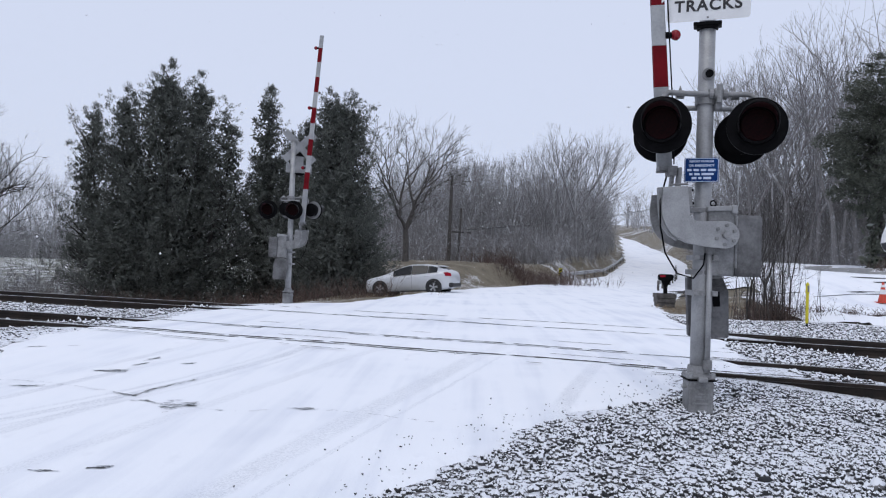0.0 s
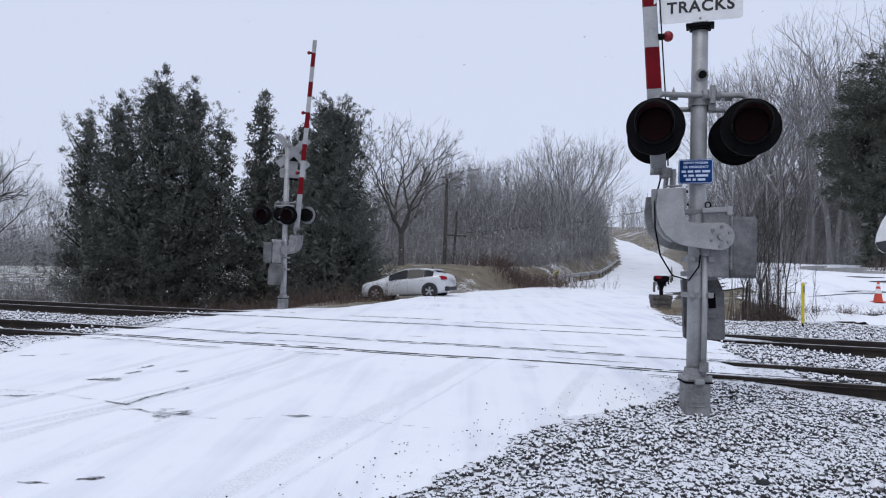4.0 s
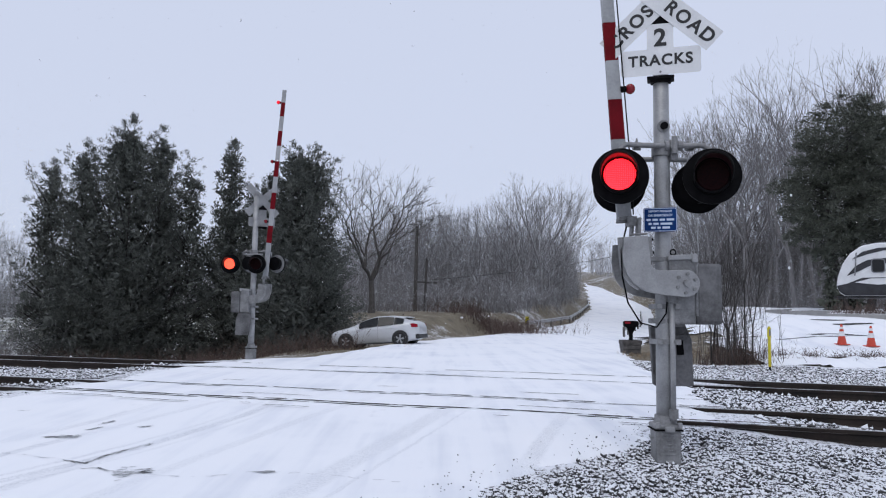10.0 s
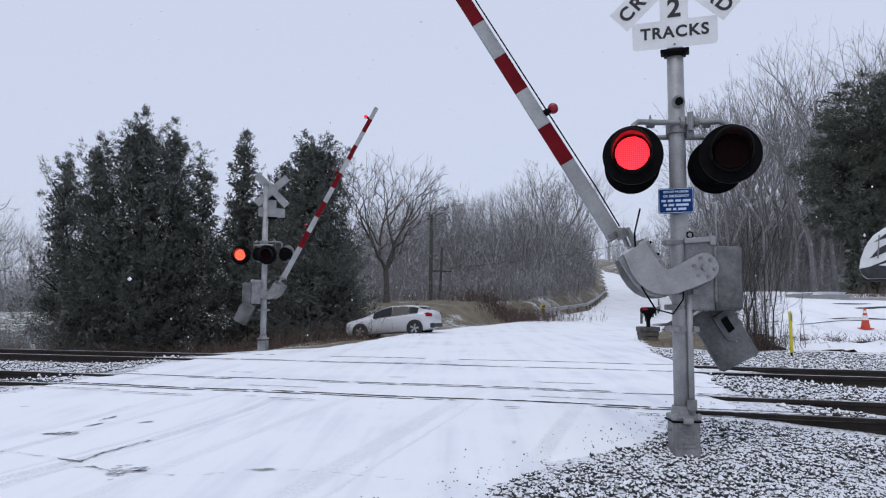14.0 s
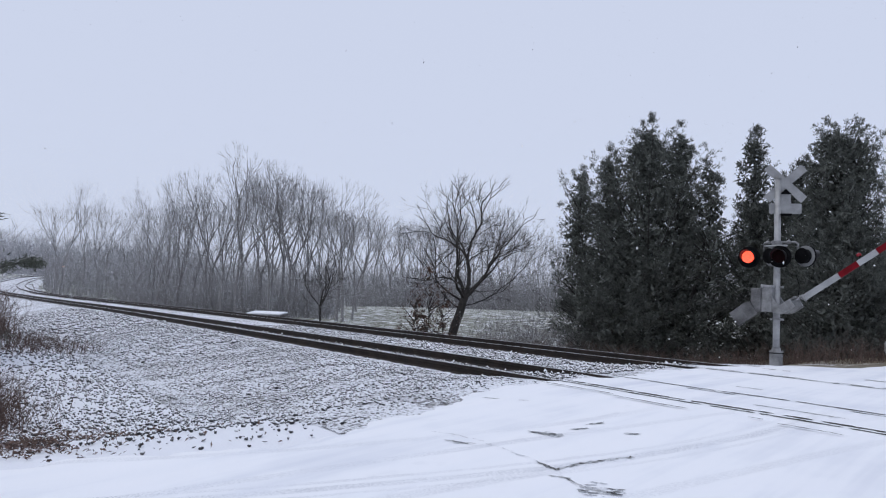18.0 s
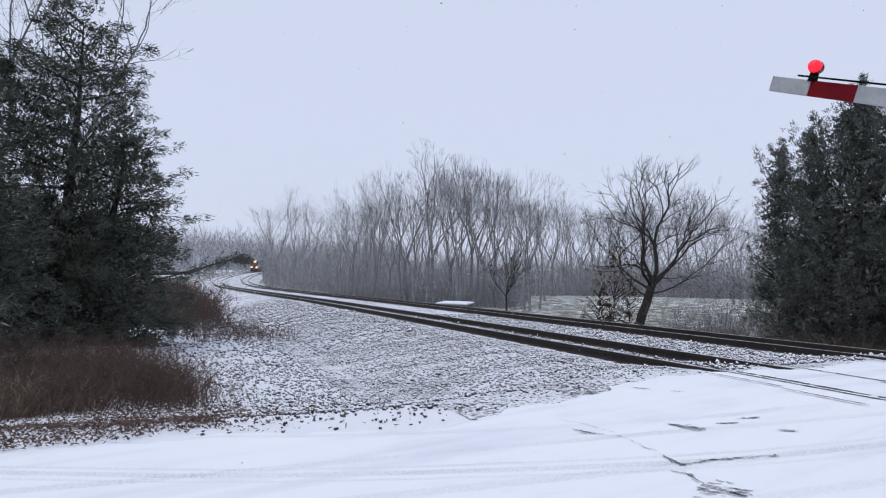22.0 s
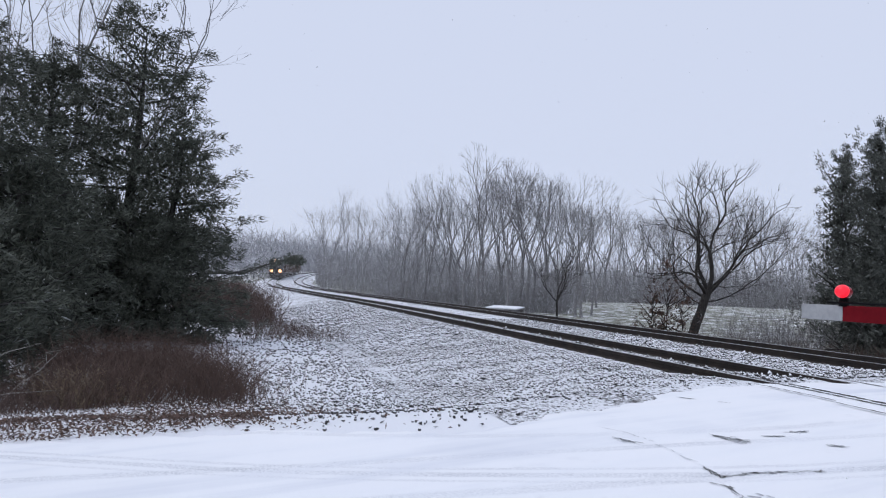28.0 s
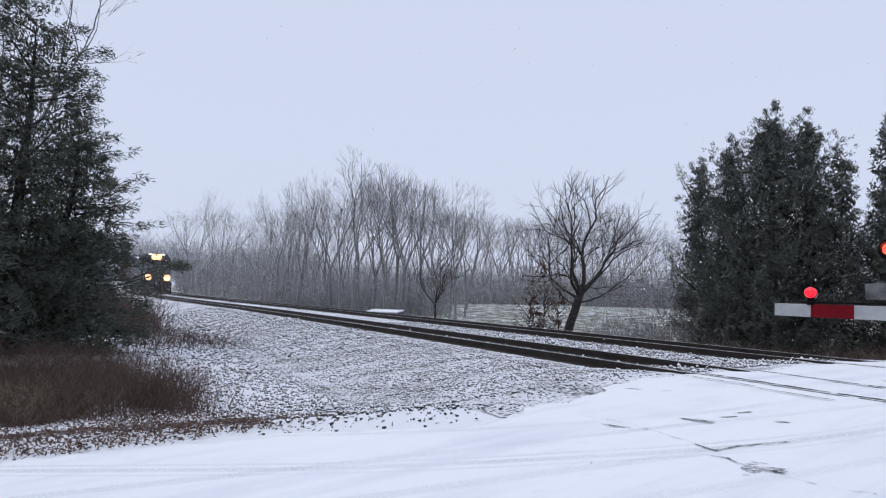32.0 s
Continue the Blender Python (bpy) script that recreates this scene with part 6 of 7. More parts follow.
def hatchback(m, label):
    """Five-door hatchback, nose towards -x, 4.45 m long, 1.8 wide, 1.47 high."""
    car = thing("car", m, label, "car")
    # x, sill z, shoulder z, half width at shoulder, roof z, half width at roof
    rows = [(-2.22, 0.32, 0.64, 0.60, 0.70, 0.54), (-2.13, 0.22, 0.73, 0.76, 0.79, 0.68), (-1.85, 0.18, 0.80, 0.85, 0.88, 0.74), (-1.35, 0.17, 0.87, 0.89, 0.97, 0.76), (-0.98, 0.17, 0.91, 0.90, 1.08, 0.70),
            (-0.35, 0.17, 0.93, 0.90, 1.35, 0.60), (0.15, 0.17, 0.95, 0.90, 1.46, 0.58), (0.75, 0.17, 0.98, 0.90, 1.445, 0.57), (1.30, 0.18, 1.02, 0.89, 1.36, 0.56), (1.72, 0.22, 1.04, 0.86, 1.21, 0.54), (1.98, 0.28, 1.04, 0.80, 1.10, 0.56), (2.15, 0.34, 0.98, 0.72, 1.02, 0.58), (2.22, 0.42, 0.86, 0.62, 0.90, 0.52)]
    secs = []
    for x in np.linspace(-2.22, 2.22, 46):
        sill, sh, hw, rz, rw = lerp_table(rows, x)
        mid = sill + (sh - sill) * 0.45
        half = [(hw * 0.86, sill), (hw * 0.97, sill + 0.10), (hw * 1.0, mid), (hw * 0.985, sh - 0.08), (hw * 0.95, sh), (rw + (hw * 0.95 - rw) * 0.45, sh + (rz - sh) * 0.5), (rw, rz - 0.05 * (rz - sh)), (rw * 0.80, rz), (0, rz + 0.012)]
        ring = [(x, y, z) for y, z in half] + [(x, -y, z) for y, z in half[::-1][1:]]
        secs.append(ring)
    body = part("body", loft(secs), CAR_WHITE, car, "pale silver painted bodywork", True)
    # side glass follows the tapering cabin
    def glass_strip(xs, side, low=0.035, high=0.10):
        pts_low, pts_high = [], []
        for x in xs:
            sill, sh, hw, rz, rw = lerp_table(rows, x)
            def at(u):
                z = sh + (rz - sh) * u
                y = (hw * 0.95) + (rw - hw * 0.95) * u
                return (x, side * (y + 0.045), z)
            pts_low.append(at(low + 0.03))
            pts_high.append(at(0.90))
        return loft([[a, b] for a, b in zip(pts_low, pts_high)], False)
    for side in (-1, 1):
        for a, b in ((-0.70, 0.22), (0.245, 1.02), (1.045, 1.50)):
            part("side_window", glass_strip(np.linspace(a, b, 7), side), CAR_GLASS, car, "dark tinted side window", True)
        part("door_seam", tube([(0.245, side * 0.905, 0.30), (0.245, side * 0.912, 0.6), (0.245, side * 0.89, 0.94)], 0.004, 5), TRIM_BLACK, body)
        part("door_seam", tube([(-0.80, side * 0.90, 0.30), (-0.80, side * 0.91, 0.6), (-0.78, side * 0.885, 0.90)], 0.004, 5), TRIM_BLACK, body)
        part("door_handle", box(0.17, 0.03, 0.03, pose(0.08, side * 0.905, 0.84), 0.01), CAR_WHITE, car)
        part("door_handle", box(0.17, 0.03, 0.03, pose(0.95, side * 0.905, 0.87), 0.01), CAR_WHITE, car)
        part("mirror", box(0.10, 0.20, 0.13, pose(-0.58, side * 0.98, 0.98), 0.035), TRIM_BLACK, car, "dark door mirror")
        part("tail_lamp", prism([(1.78, 0.86), (2.16, 0.84), (2.14, 0.98), (1.98, 1.03), (1.66, 1.00)], 0.16, pose(0, side * 0.735, 0)), TAIL_RED, car, "red tail lamp")
        part("headlamp", prism([(-2.08, 0.58), (-1.62, 0.74), (-1.75, 0.765), (-2.06, 0.68)], 0.05, pose(0, side * 0.745, 0)), LAMP_CLEAR, car, "clear headlamp")
        part("sill_trim", box(1.9, 0.04, 0.05, pose(0, side * 0.85, 0.19), 0.01), TRIM_BLACK, car)
        for x in (-1.38, 1.32):
            arch = part("wheel_arch", cyl(0.395, 0.395, 0.10, pose(x, side * 0.86, 0.355, 90), 28), TRIM_BLACK, car, "dark wheel arch")
            wheel = part("wheel", cyl(0.20, 0.20, 0.18, pose(0, 0, 0, 90), 24), TRIM_BLACK, car, "alloy wheel with dark tyre")
            wheel.location = (x, side * 0.84, 0.345)
            bm = bmesh.new()
            secs2 = []
            for k in range(28):
                a = 2 * math.pi * k / 28
                secs2.append([(r * math.cos(a), y, r * math.sin(a)) for r, y in ((0.235, -0.10), (0.325, -0.105), (0.345, -0.07), (0.345, 0.07), (0.325, 0.105), (0.235, 0.10))])
            part("tyre", loft(secs2 + [secs2[0]]), RUBBER, wheel, "", True)
            bm = bmesh.new()
            for k in range(5):
                a = 72 * k + 10
                add_box(bm, 0.045, 0.03, 0.19, pose(0, side * 0.09, 0) @ pose(0, 0, 0, 0, a + 7, 0) @ pose(0, 0, 0.115), 0.006)
                add_box(bm, 0.030, 0.03, 0.19, pose(0, side * 0.09, 0) @ pose(0, 0, 0, 0, a - 9, 0) @ pose(0, 0, 0.115), 0.006)
            add_cyl(bm, 0.05, 0.05, 0.04, pose(0, side * 0.095, 0, 90), 14)
            part("rim", bm, ALLOY, wheel)
    def windscreen(xs, low, high):
        pl, ph = [], []
        for y in np.linspace(-1, 1, 9):
            pl.append((xs[0], y * low[0], low[1] - 0.03 * y * y))
            ph.append((xs[1], y * high[0], high[1] - 0.02 * y * y))
        return loft([[a, b] for a, b in zip(pl, ph)], False)
    part("windscreen", windscreen((-1.02, -0.03), (0.72, 1.06), (0.56, 1.45)), CAR_GLASS, car, "dark windscreen")
    part("rear_window", windscreen((2.03, 1.55), (0.58, 1.08), (0.52, 1.315)), CAR_GLASS, car, "dark rear window")
    part("spoiler", box(0.26, 1.06, 0.035, pose(1.56, 0, 1.335, 0, 14), 0.012), CAR_WHITE, car, "roof spoiler")
    part("roof_aerial", prism([(0, 0), (0.12, 0), (0.12, 0.06), (0.08, 0.06)], 0.03, pose(1.18, 0, 1.44)), TRIM_BLACK, car)
    part("rear_bumper", box(0.20, 1.55, 0.22, pose(2.13, 0, 0.42), 0.06), TRIM_BLACK, car, "dark lower rear bumper")
    part("front_bumper", box(0.12, 1.25, 0.16, pose(-2.17, 0, 0.34), 0.05), TRIM_BLACK, car, "dark lower grille")
    part("snow_cover", loft([[(x, y, lerp_table(rows, x)[3] + 0.014 - 0.03 * abs(y) ** 2) for y in np.linspace(-0.50, 0.50, 8)] for x in np.linspace(0.2, 1.45, 9)], False), SNOW, car, "thin snow on the roof")
    return car

hatchback(pose(-2.95, 34.0, place_z(-2.95, 34.0) + 0.01, 0, -4.3, -14) @ Matrix.Scale(0.95, 4), "silver five-door hatchback parked on the verge beside the road")

# ---- travel trailer and lot ----
lot = sheet("parking_lot", np.arange(10.0, 44, 0.6), np.arange(22.0, 62, 0.45), lambda x, y: land_z(x, y) + 0.045 + 0.012 * np.sin(x * 0.9) * np.sin(y * 0.7), SNOW,
            lambda x, y: (x > road_right(y) + 1.6 + 0.9 * np.sin(y * 0.5)) & (y > 23.6 + 0.7 * np.sin(x * 1.1) + 0.4 * np.sin(x * 2.7)) & (x > 10.2 + 0.12 * (y - 26) + 0.4 * np.sin(y * 1.3)))
tagged(lot, "snow-covered car park beside the road", "car park", kind="structure")
rnd_l = random.Random(12)
for k in range(52):
    x, y = rnd_l.uniform(11, 25), rnd_l.uniform(26, 46)
    ln, wd = rnd_l.uniform(0.8, 3.2), rnd_l.uniform(0.04, 0.16)
    pts = []
    for j in range(14):
        w = 2 * math.pi * j / 14
        px, py = x + ln / 2 * math.cos(w) * rnd_l.uniform(0.7, 1.1), y + wd * math.sin(w) * rnd_l.uniform(0.5, 1.2)
        pts.append((px, py, float(land_z(px, py)) + 0.045 + 0.012 * math.sin(px * 0.9) * math.sin(py * 0.7) + 0.012))
    tagged(raw_mesh("bare_streak", pts, [tuple(range(14))], ASPHALT), "dark wet streak on the snowy car park", "car park", kind="structure")

bank = sheet("snow_bank", np.arange(9.6, 26, 0.22), np.arange(20.6, 25.6, 0.16),
             lambda x, y: land_z(x, y) - 0.03 + np.maximum(0, 0.24 - 0.10 * (y - 23.0 - 0.5 * np.sin(x * 0.8)) ** 2) * (0.72 + 0.28 * np.sin(x * 2.3 + y) * np.sin(x * 5.1 - y * 3.0)), SNOW,
             lambda x, y: np.abs(y - 23.0 - 0.5 * np.sin(x * 0.8)) < 1.35 + 0.3 * np.sin(x * 3.3))
tagged(bank, "low uneven bank of pushed-up snow beside the car park", "snow bank", kind="structure")
KERB = worn("pale_concrete", (0.22, 0.22, 0.215), (0.34, 0.335, 0.325), 4, 0.85, 0, 50, 0.3, snow=0.4)
for pts in ([(17.3, 33.5), (19.5, 31.5), (24, 31.0), (30, 31.6)], [(17.3, 33.5), (17.0, 36.5), (17.6, 40.5)]):
    bm = bmesh.new()
    for (x0, y0), (x1, y1) in zip(pts, pts[1:]):
        ln, an = math.hypot(x1 - x0, y1 - y0), math.degrees(math.atan2(y1 - y0, x1 - x0))
        add_box(bm, ln + 0.1, 0.16, 0.34, pose((x0 + x1) / 2, (y0 + y1) / 2, (place_z(x0, y0) + place_z(x1, y1)) / 2 + 0.10, 0, 0, an), 0.03)
    tagged(link_mesh("kerb", bm, KERB), "pale concrete kerb dusted with snow", "kerb", kind="structure")

TRAILER_WHITE = worn("trailer_white_panel", (0.62, 0.63, 0.64), (0.76, 0.77, 0.78), 2, 0.4, 0, 30, 0.03)
TRAILER_DARK = worn("trailer_charcoal_panel", (0.012, 0.013, 0.016), (0.035, 0.036, 0.042), 3, 0.4)
TRAILER_GREY = worn("trailer_grey_panel", (0.13, 0.135, 0.145), (0.22, 0.225, 0.235), 3, 0.45)

def trailer(m):
    """Travel trailer whose raked nose juts out high over its front legs, nose towards -x."""
    t = thing("travel_trailer", m, "white travel trailer with black swooping stripes under roof snow", "trailer")
    side = [(-3.30, 0.30), (-3.42, 0.62), (-3.36, 1.05), (-3.12, 1.75), (-2.75, 2.28), (-2.25, 2.62), (-1.6, 2.74), (5.0, 2.74), (5.0, -0.75), (-0.35, -0.75), (-0.55, 0.05), (-0.75, 0.10), (-3.05, 0.10)]
    part("shell", prism(side, 2.44, None, 0.05), TRAILER_WHITE, t)
    def stripe(pts, mat, name, label, y=-1.235):
        part(name, prism(pts, 0.012, pose(0, y, 0)), mat, t, label)
    stripe([(-3.06, 0.12), (-3.30, 0.32), (-3.41, 0.62), (-2.95, 0.72), (-2.25, 1.02), (5.0, 1.05), (5.0, -0.7), (-0.36, -0.7), (-0.56, 0.07), (-0.76, 0.12)], TRAILER_DARK, "lower_panel", "charcoal lower panel")
    stripe([(-2.60, 0.78), (-1.9, 0.98), (0.4, 1.0), (5.0, 1.0), (5.0, 0.86), (0.2, 0.80), (-1.6, 0.66)], TRAILER_WHITE, "white_flash", "white flash", -1.243)
    stripe([(-2.95, 1.12), (-2.55, 1.62), (-2.0, 1.92), (-1.0, 2.02), (5.0, 2.02), (5.0, 1.80), (-1.0, 1.76), (-1.9, 1.62), (-2.45, 1.32)], TRAILER_DARK, "swoosh", "black swoosh stripe")
    stripe([(-2.72, 1.95), (-2.2, 2.35), (-1.5, 2.52), (0.5, 2.56), (0.5, 2.44), (-1.3, 2.38), (-2.0, 2.2)], TRAILER_DARK, "swoosh", "black swoosh stripe")
    stripe([(-2.62, 1.12), (-2.52, 2.30), (-2.46, 2.30), (-2.56, 1.12)], TRAILER_GREY, "seam", "dark seam of the front cap", -1.245)
    stripe([(x * 1.0 - 1.55, z + 1.62) for x, z in rounded(0.62, 0.72, 0.14)], TRAILER_GREY, "window_frame", "grey window frame", -1.247)
    stripe([(x - 1.55, z + 1.62) for x, z in rounded(0.52, 0.62, 0.12)], CAR_GLASS, "window", "dark rounded window", -1.256)
    stripe([(-0.55, 0.42), (-0.55, 2.25), (0.25, 2.25), (0.25, 0.42)], TRAILER_DARK, "door", "dark entry door", -1.25)
    part("front_cap", prism([(-3.41, 0.62), (-3.35, 1.05), (-3.12, 1.72), (-3.06, 1.70), (-3.28, 1.05), (-3.33, 0.62)], 2.30, pose(-0.03, 0, 0)), TRAILER_GREY, t, "grey front cap")
    part("roof_snow", prism([(-3.05, 1.88), (-2.74, 2.30), (-2.24, 2.65), (-1.6, 2.78), (5.0, 2.80), (5.0, 2.74), (-1.6, 2.72), (-2.22, 2.60), (-2.70, 2.24)], 2.36, None, 0.01), SNOW, t, "snow lying on roof and front")
    part("roof_unit", box(0.9, 0.7, 0.28, pose(-0.5, 0, 2.92), 0.06), TRAILER_WHITE, t, "white rooftop unit")
    for x in (1.6, 2.5):
        for y in (-1.05, 1.05):
            part("wheel", cyl(0.36, 0.36, 0.24, pose(x, y, -1.05, 90), 24), RUBBER, t)
    for x, y in ((-0.75, -1.0), (-0.75, 1.0), (4.6, -1.0), (4.6, 1.0)):
        part("jack_leg", cyl(0.04, 0.05, 1.75, pose(x, y, -0.62), 10), TRAILER_WHITE, t, "pale landing leg")
    part("nose_underside", box(2.2, 2.2, 0.10, pose(-1.95, 0, 0.06), 0.02), TRIM_BLACK, t, "dark underside of the nose")
    part("hitch_frame", box(1.4, 0.12, 0.14, pose(-2.9, 0, 0.06), 0.02), TRIM_BLACK, t)
    return t

trailer(pose(22.80, 35.93, 2.42, 0, 0, -30) @ Matrix.Scale(0.96, 4))

ORANGE = worn("traffic_cone_orange", (0.46, 0.045, 0.022), (0.60, 0.065, 0.03), 5, 0.5)
CONE_WHITE = worn("cone_white_collar", (0.62, 0.62, 0.63), (0.75, 0.75, 0.76), 6, 0.45)

def cone(m):
    c = thing("traffic_cone", m, "orange traffic cone with white collar on the snow", "traffic cone", "cones in the car park")
    part("base", box(0.40, 0.40, 0.04, pose(0, 0, 0.02), 0.012), ORANGE, c)
    part("body", cyl(0.155, 0.035, 0.70, pose(0, 0, 0.39), 24), ORANGE, c)
    part("collar", cyl(0.118, 0.083, 0.17, pose(0, 0, 0.40), 24), CONE_WHITE, c)
    part("collar", cyl(0.068, 0.052, 0.09, pose(0, 0, 0.61), 24), CONE_WHITE, c)
    return c

first_cone = cone(pose(14.5, 27.2, place_z(14.5, 27.2) + 0.05))
copy_thing(first_cone, pose(15.45, 27.0, place_z(15.45, 27.0) + 0.05, 0, 0, 20))

YELLOW = worn("yellow_plastic", (0.50, 0.42, 0.015), (0.66, 0.57, 0.03), 5, 0.5)
mk = thing("marker_post", pose(9.0, 20.7, place_z(9.0, 20.7) - 0.02), "yellow plastic utility marker post in the gravel", "marker post")
part("stake", cyl(0.028, 0.028, 0.30, pose(0, 0, 0.10), 10), BLACK, mk, "dark stake")
part("tube", cyl(0.040, 0.038, 0.92, pose(0, 0, 0.62), 18), YELLOW, mk)
part("head", cyl(0.052, 0.046, 0.26, pose(0, 0, 1.10), 18), YELLOW, mk, "wider yellow head")
part("cap", cyl(0.044, 0.012, 0.05, pose(0, 0, 1.25), 18), YELLOW, mk)
part("label_panel", box(0.045, 0.004, 0.18, pose(0, -0.053, 1.10), 0.001), TRAILER_GREY, mk, "dull grey label panel")

WEATHERED = worn("weathered_planks", (0.045, 0.042, 0.040), (0.12, 0.11, 0.105), 6, 0.85, 0, 40, 0.4)
pl = thing("planter_post", pose(7.08, 28.35, place_z(7.08, 28.35)), "weathered wooden planter box holding a dark letter box post", "planter")
for k in range(3):
    bm = bmesh.new()
    w = 0.58 + 0.05 * k
    for s in (-1, 1):
        add_box(bm, w, 0.05, 0.165, pose(0, s * w / 2, 0.09 + 0.17 * k), 0.008)
        add_box(bm, 0.05, w, 0.165, pose(s * w / 2, 0, 0.09 + 0.17 * k), 0.008)
    part("plank_course", bm, WEATHERED, pl)
part("soil", box(0.58, 0.58, 0.04, pose(0, 0, 0.45)), worn("snowy_soil", (0.03, 0.024, 0.018), (0.07, 0.055, 0.045), 8, 0.9, snow=0.5), pl)
part("post", box(0.13, 0.13, 0.62, pose(0.02, 0, 0.72), 0.01), BLACK, pl)
part("brace", prism([(-0.18, 0.30), (0.20, 0.30), (0.05, 0.0), (-0.05, 0.0)], 0.10, pose(0.02, 0, 0.74)), BLACK, pl)
part("letter_box", prism(rounded(0.55, 0.24, 0.09), 0.22, pose(0.02, 0, 1.12), 0.01), BLACK, pl, "dark rounded letter box")
part("flag", box(0.20, 0.012, 0.08, pose(-0.12, -0.118, 1.17), 0.004), TAIL_RED, pl, "red flag")

# ---- guardrails, poles and wires ----
GALV = worn("galvanised_beam", (0.26, 0.265, 0.27), (0.40, 0.405, 0.41), 3, 0.5, 0.4, 30, 0.1, snow=0.3)
def guardrail(ys, edge, off, label):
    g = thing("guardrail", pose(0, 0, 0), label, "guardrail", "guardrails of the road")
    pts = [(float(edge(y)) + off, y, float(land_z(float(edge(y)) + off, y))) for y in ys]
    secs = []
    for i, (x, y, z) in enumerate(pts):
        a, b = pts[max(i - 1, 0)], pts[min(i + 1, len(pts) - 1)]
        d = Vector((b[0] - a[0], b[1] - a[1], 0)).normalized()
        s = Vector((d.y, -d.x, 0))
        secs.append([(x + s.x * o, y + s.y * o, z + 0.42 + h) for o, h in ((0, 0), (0.06, 0.05), (0.06, 0.10), (0.0, 0.155), (0.06, 0.21), (0.06, 0.26), (0, 0.31), (-0.02, 0.31), (0.03, 0.24), (-0.02, 0.155), (0.03, 0.08), (-0.02, 0.0))])
    part("beam", loft(secs), GALV, g, "corrugated steel beam")
    for x, y, z in pts[::2]:
        part("post", box(0.12, 0.14, 0.95, pose(x, y, z + 0.22), 0.01), WEATHERED, g)
    return g

guardrail(np.arange(58, 122, 1.95), road_left, -0.35, "galvanised guardrail along the bend of the far road")
guardrail(np.arange(46, 92, 1.95), road_right, -1.3, "galvanised guardrail at the outer edge of the far road")
mkp = thing("object_marker", pose(6.6, 59.3, place_z(6.6, 59.3)), "yellow and black striped marker at the guardrail end", "road sign")
part("post", box(0.05, 0.05, 1.1, pose(0, 0, 0.5), 0.005), STEEL_OLD, mkp)
part("panel", box(0.30, 0.01, 0.60, pose(0, -0.035, 0.66), 0.002), YELLOW, mkp)
for k in range(3):
    part("stripe", prism([(-0.15, -0.07), (0.15, 0.10), (0.15, 0.22), (-0.15, 0.05)], 0.004, pose(0, -0.043, 0.34 + 0.19 * k)), BLACK, mkp)

POLE_WOOD = bark_material("weathered_pole_wood", (0.035, 0.032, 0.030), (0.095, 0.088, 0.082), 0.15)
def utility_pole(x, y, h, r, lean, arm):
    p = thing("utility_pole", pose(x, y, place_z(x, y) - 0.1, 0, lean), "dark weathered wooden utility pole", "utility pole", "utility poles along the road")
    part("pole", tube([(0, 0, 0), (0, 0, h * 0.5), (0, 0, h)], [r, r * 0.88, r * 0.72], 12), POLE_WOOD, p)
    if arm:
        part("crossarm", box(1.9, 0.10, 0.12, pose(0, -0.14, h * 0.56), 0.01), POLE_WOOD, p)
        for s in (-0.85, -0.4, 0.4, 0.85):
            part("insulator", cyl(0.035, 0.025, 0.12, pose(s, -0.14, h * 0.56 + 0.11), 8), STEEL_OLD, p)
    return p

utility_pole(-2.45, 60, 7.2, 0.17, 0.5, False)
utility_pole(-1.75, 62, 4.6, 0.13, 2, True)
utility_pole(13.4, 108, 8.6, 0.15, 0, True)
WIRE = plain("dark_wire", (0.02, 0.02, 0.022), 0.6)
for dz, dx in ((0.0, 0.0), (0.05, 0.85)):
    a, b = Vector((-1.75 + dx, 61.9, place_z(-1.75, 62) + 2.65 + dz)), Vector((32, 96, 12.2 + dz))
    pts = [tuple(a.lerp(b, k / 12) - Vector((0, 0, 0.9 * math.sin(math.pi * k / 12)))) for k in range(13)]
    tagged(link_mesh("overhead_wire", tube(pts, 0.012, 4), WIRE), "thin dark overhead wire", "wire", "overhead wires")
lp = thing("street_lamp", pose(16.5, 48, place_z(16.5, 48)), "slim grey street lamp post by the wood", "street lamp")
part("post", tube([(0, 0, 0), (0, 0, 5.9)], [0.06, 0.045], 8), STEEL, lp)
part("head", cyl(0.10, 0.14, 0.22, pose(0, 0, 5.95), 12), STEEL_OLD, lp)
part("globe", cyl(0.07, 0.04, 0.12, pose(0, 0, 5.80), 12), TRAILER_WHITE, lp)

# ---- small buildings and odds and ends beyond the tracks ----
bare_tree("bare_tree", pose(-47.2, 42.2, place_z(-47.2, 42.2)), fork_tree(41, 6.4, 0.09, 0.25, 0.62, 6, 0.04, 0.10, first=4, side=1.8, keep=0.72, thin=0.008), BARK_DARK, "small bare tree with level twigs beside the shed")
hut = thing("low_shed", pose(-48.2, 37.6, place_z(-48.2, 37.6), 0, 0, 35), "low grey shed with a snow-covered roof", "shed")
part("wall", box(2.4, 1.8, 1.1, pose(0, 0, 0.45), 0.02), WEATHERED, hut)
part("roof", box(2.7, 2.1, 0.08, pose(0, 0, 1.04, 4), 0.01), TRAILER_GREY, hut)
part("roof_snow", box(2.66, 2.06, 0.09, pose(0, 0, 1.12, 4), 0.03), SNOW, hut, "even snow on the roof")
logp = thing("fallen_log", pose(-19.0, 32.5, place_z(-19, 32.5)), "dark fallen log lying in the rough grass", "log")
part("trunk", tube([(-3.4, 0.2, 0.2), (-1.2, 0.0, 0.34), (1.4, -0.1, 0.42), (3.2, 0.1, 0.30)], [0.10, 0.16, 0.19, 0.12], 9), BARK_DARK, logp)
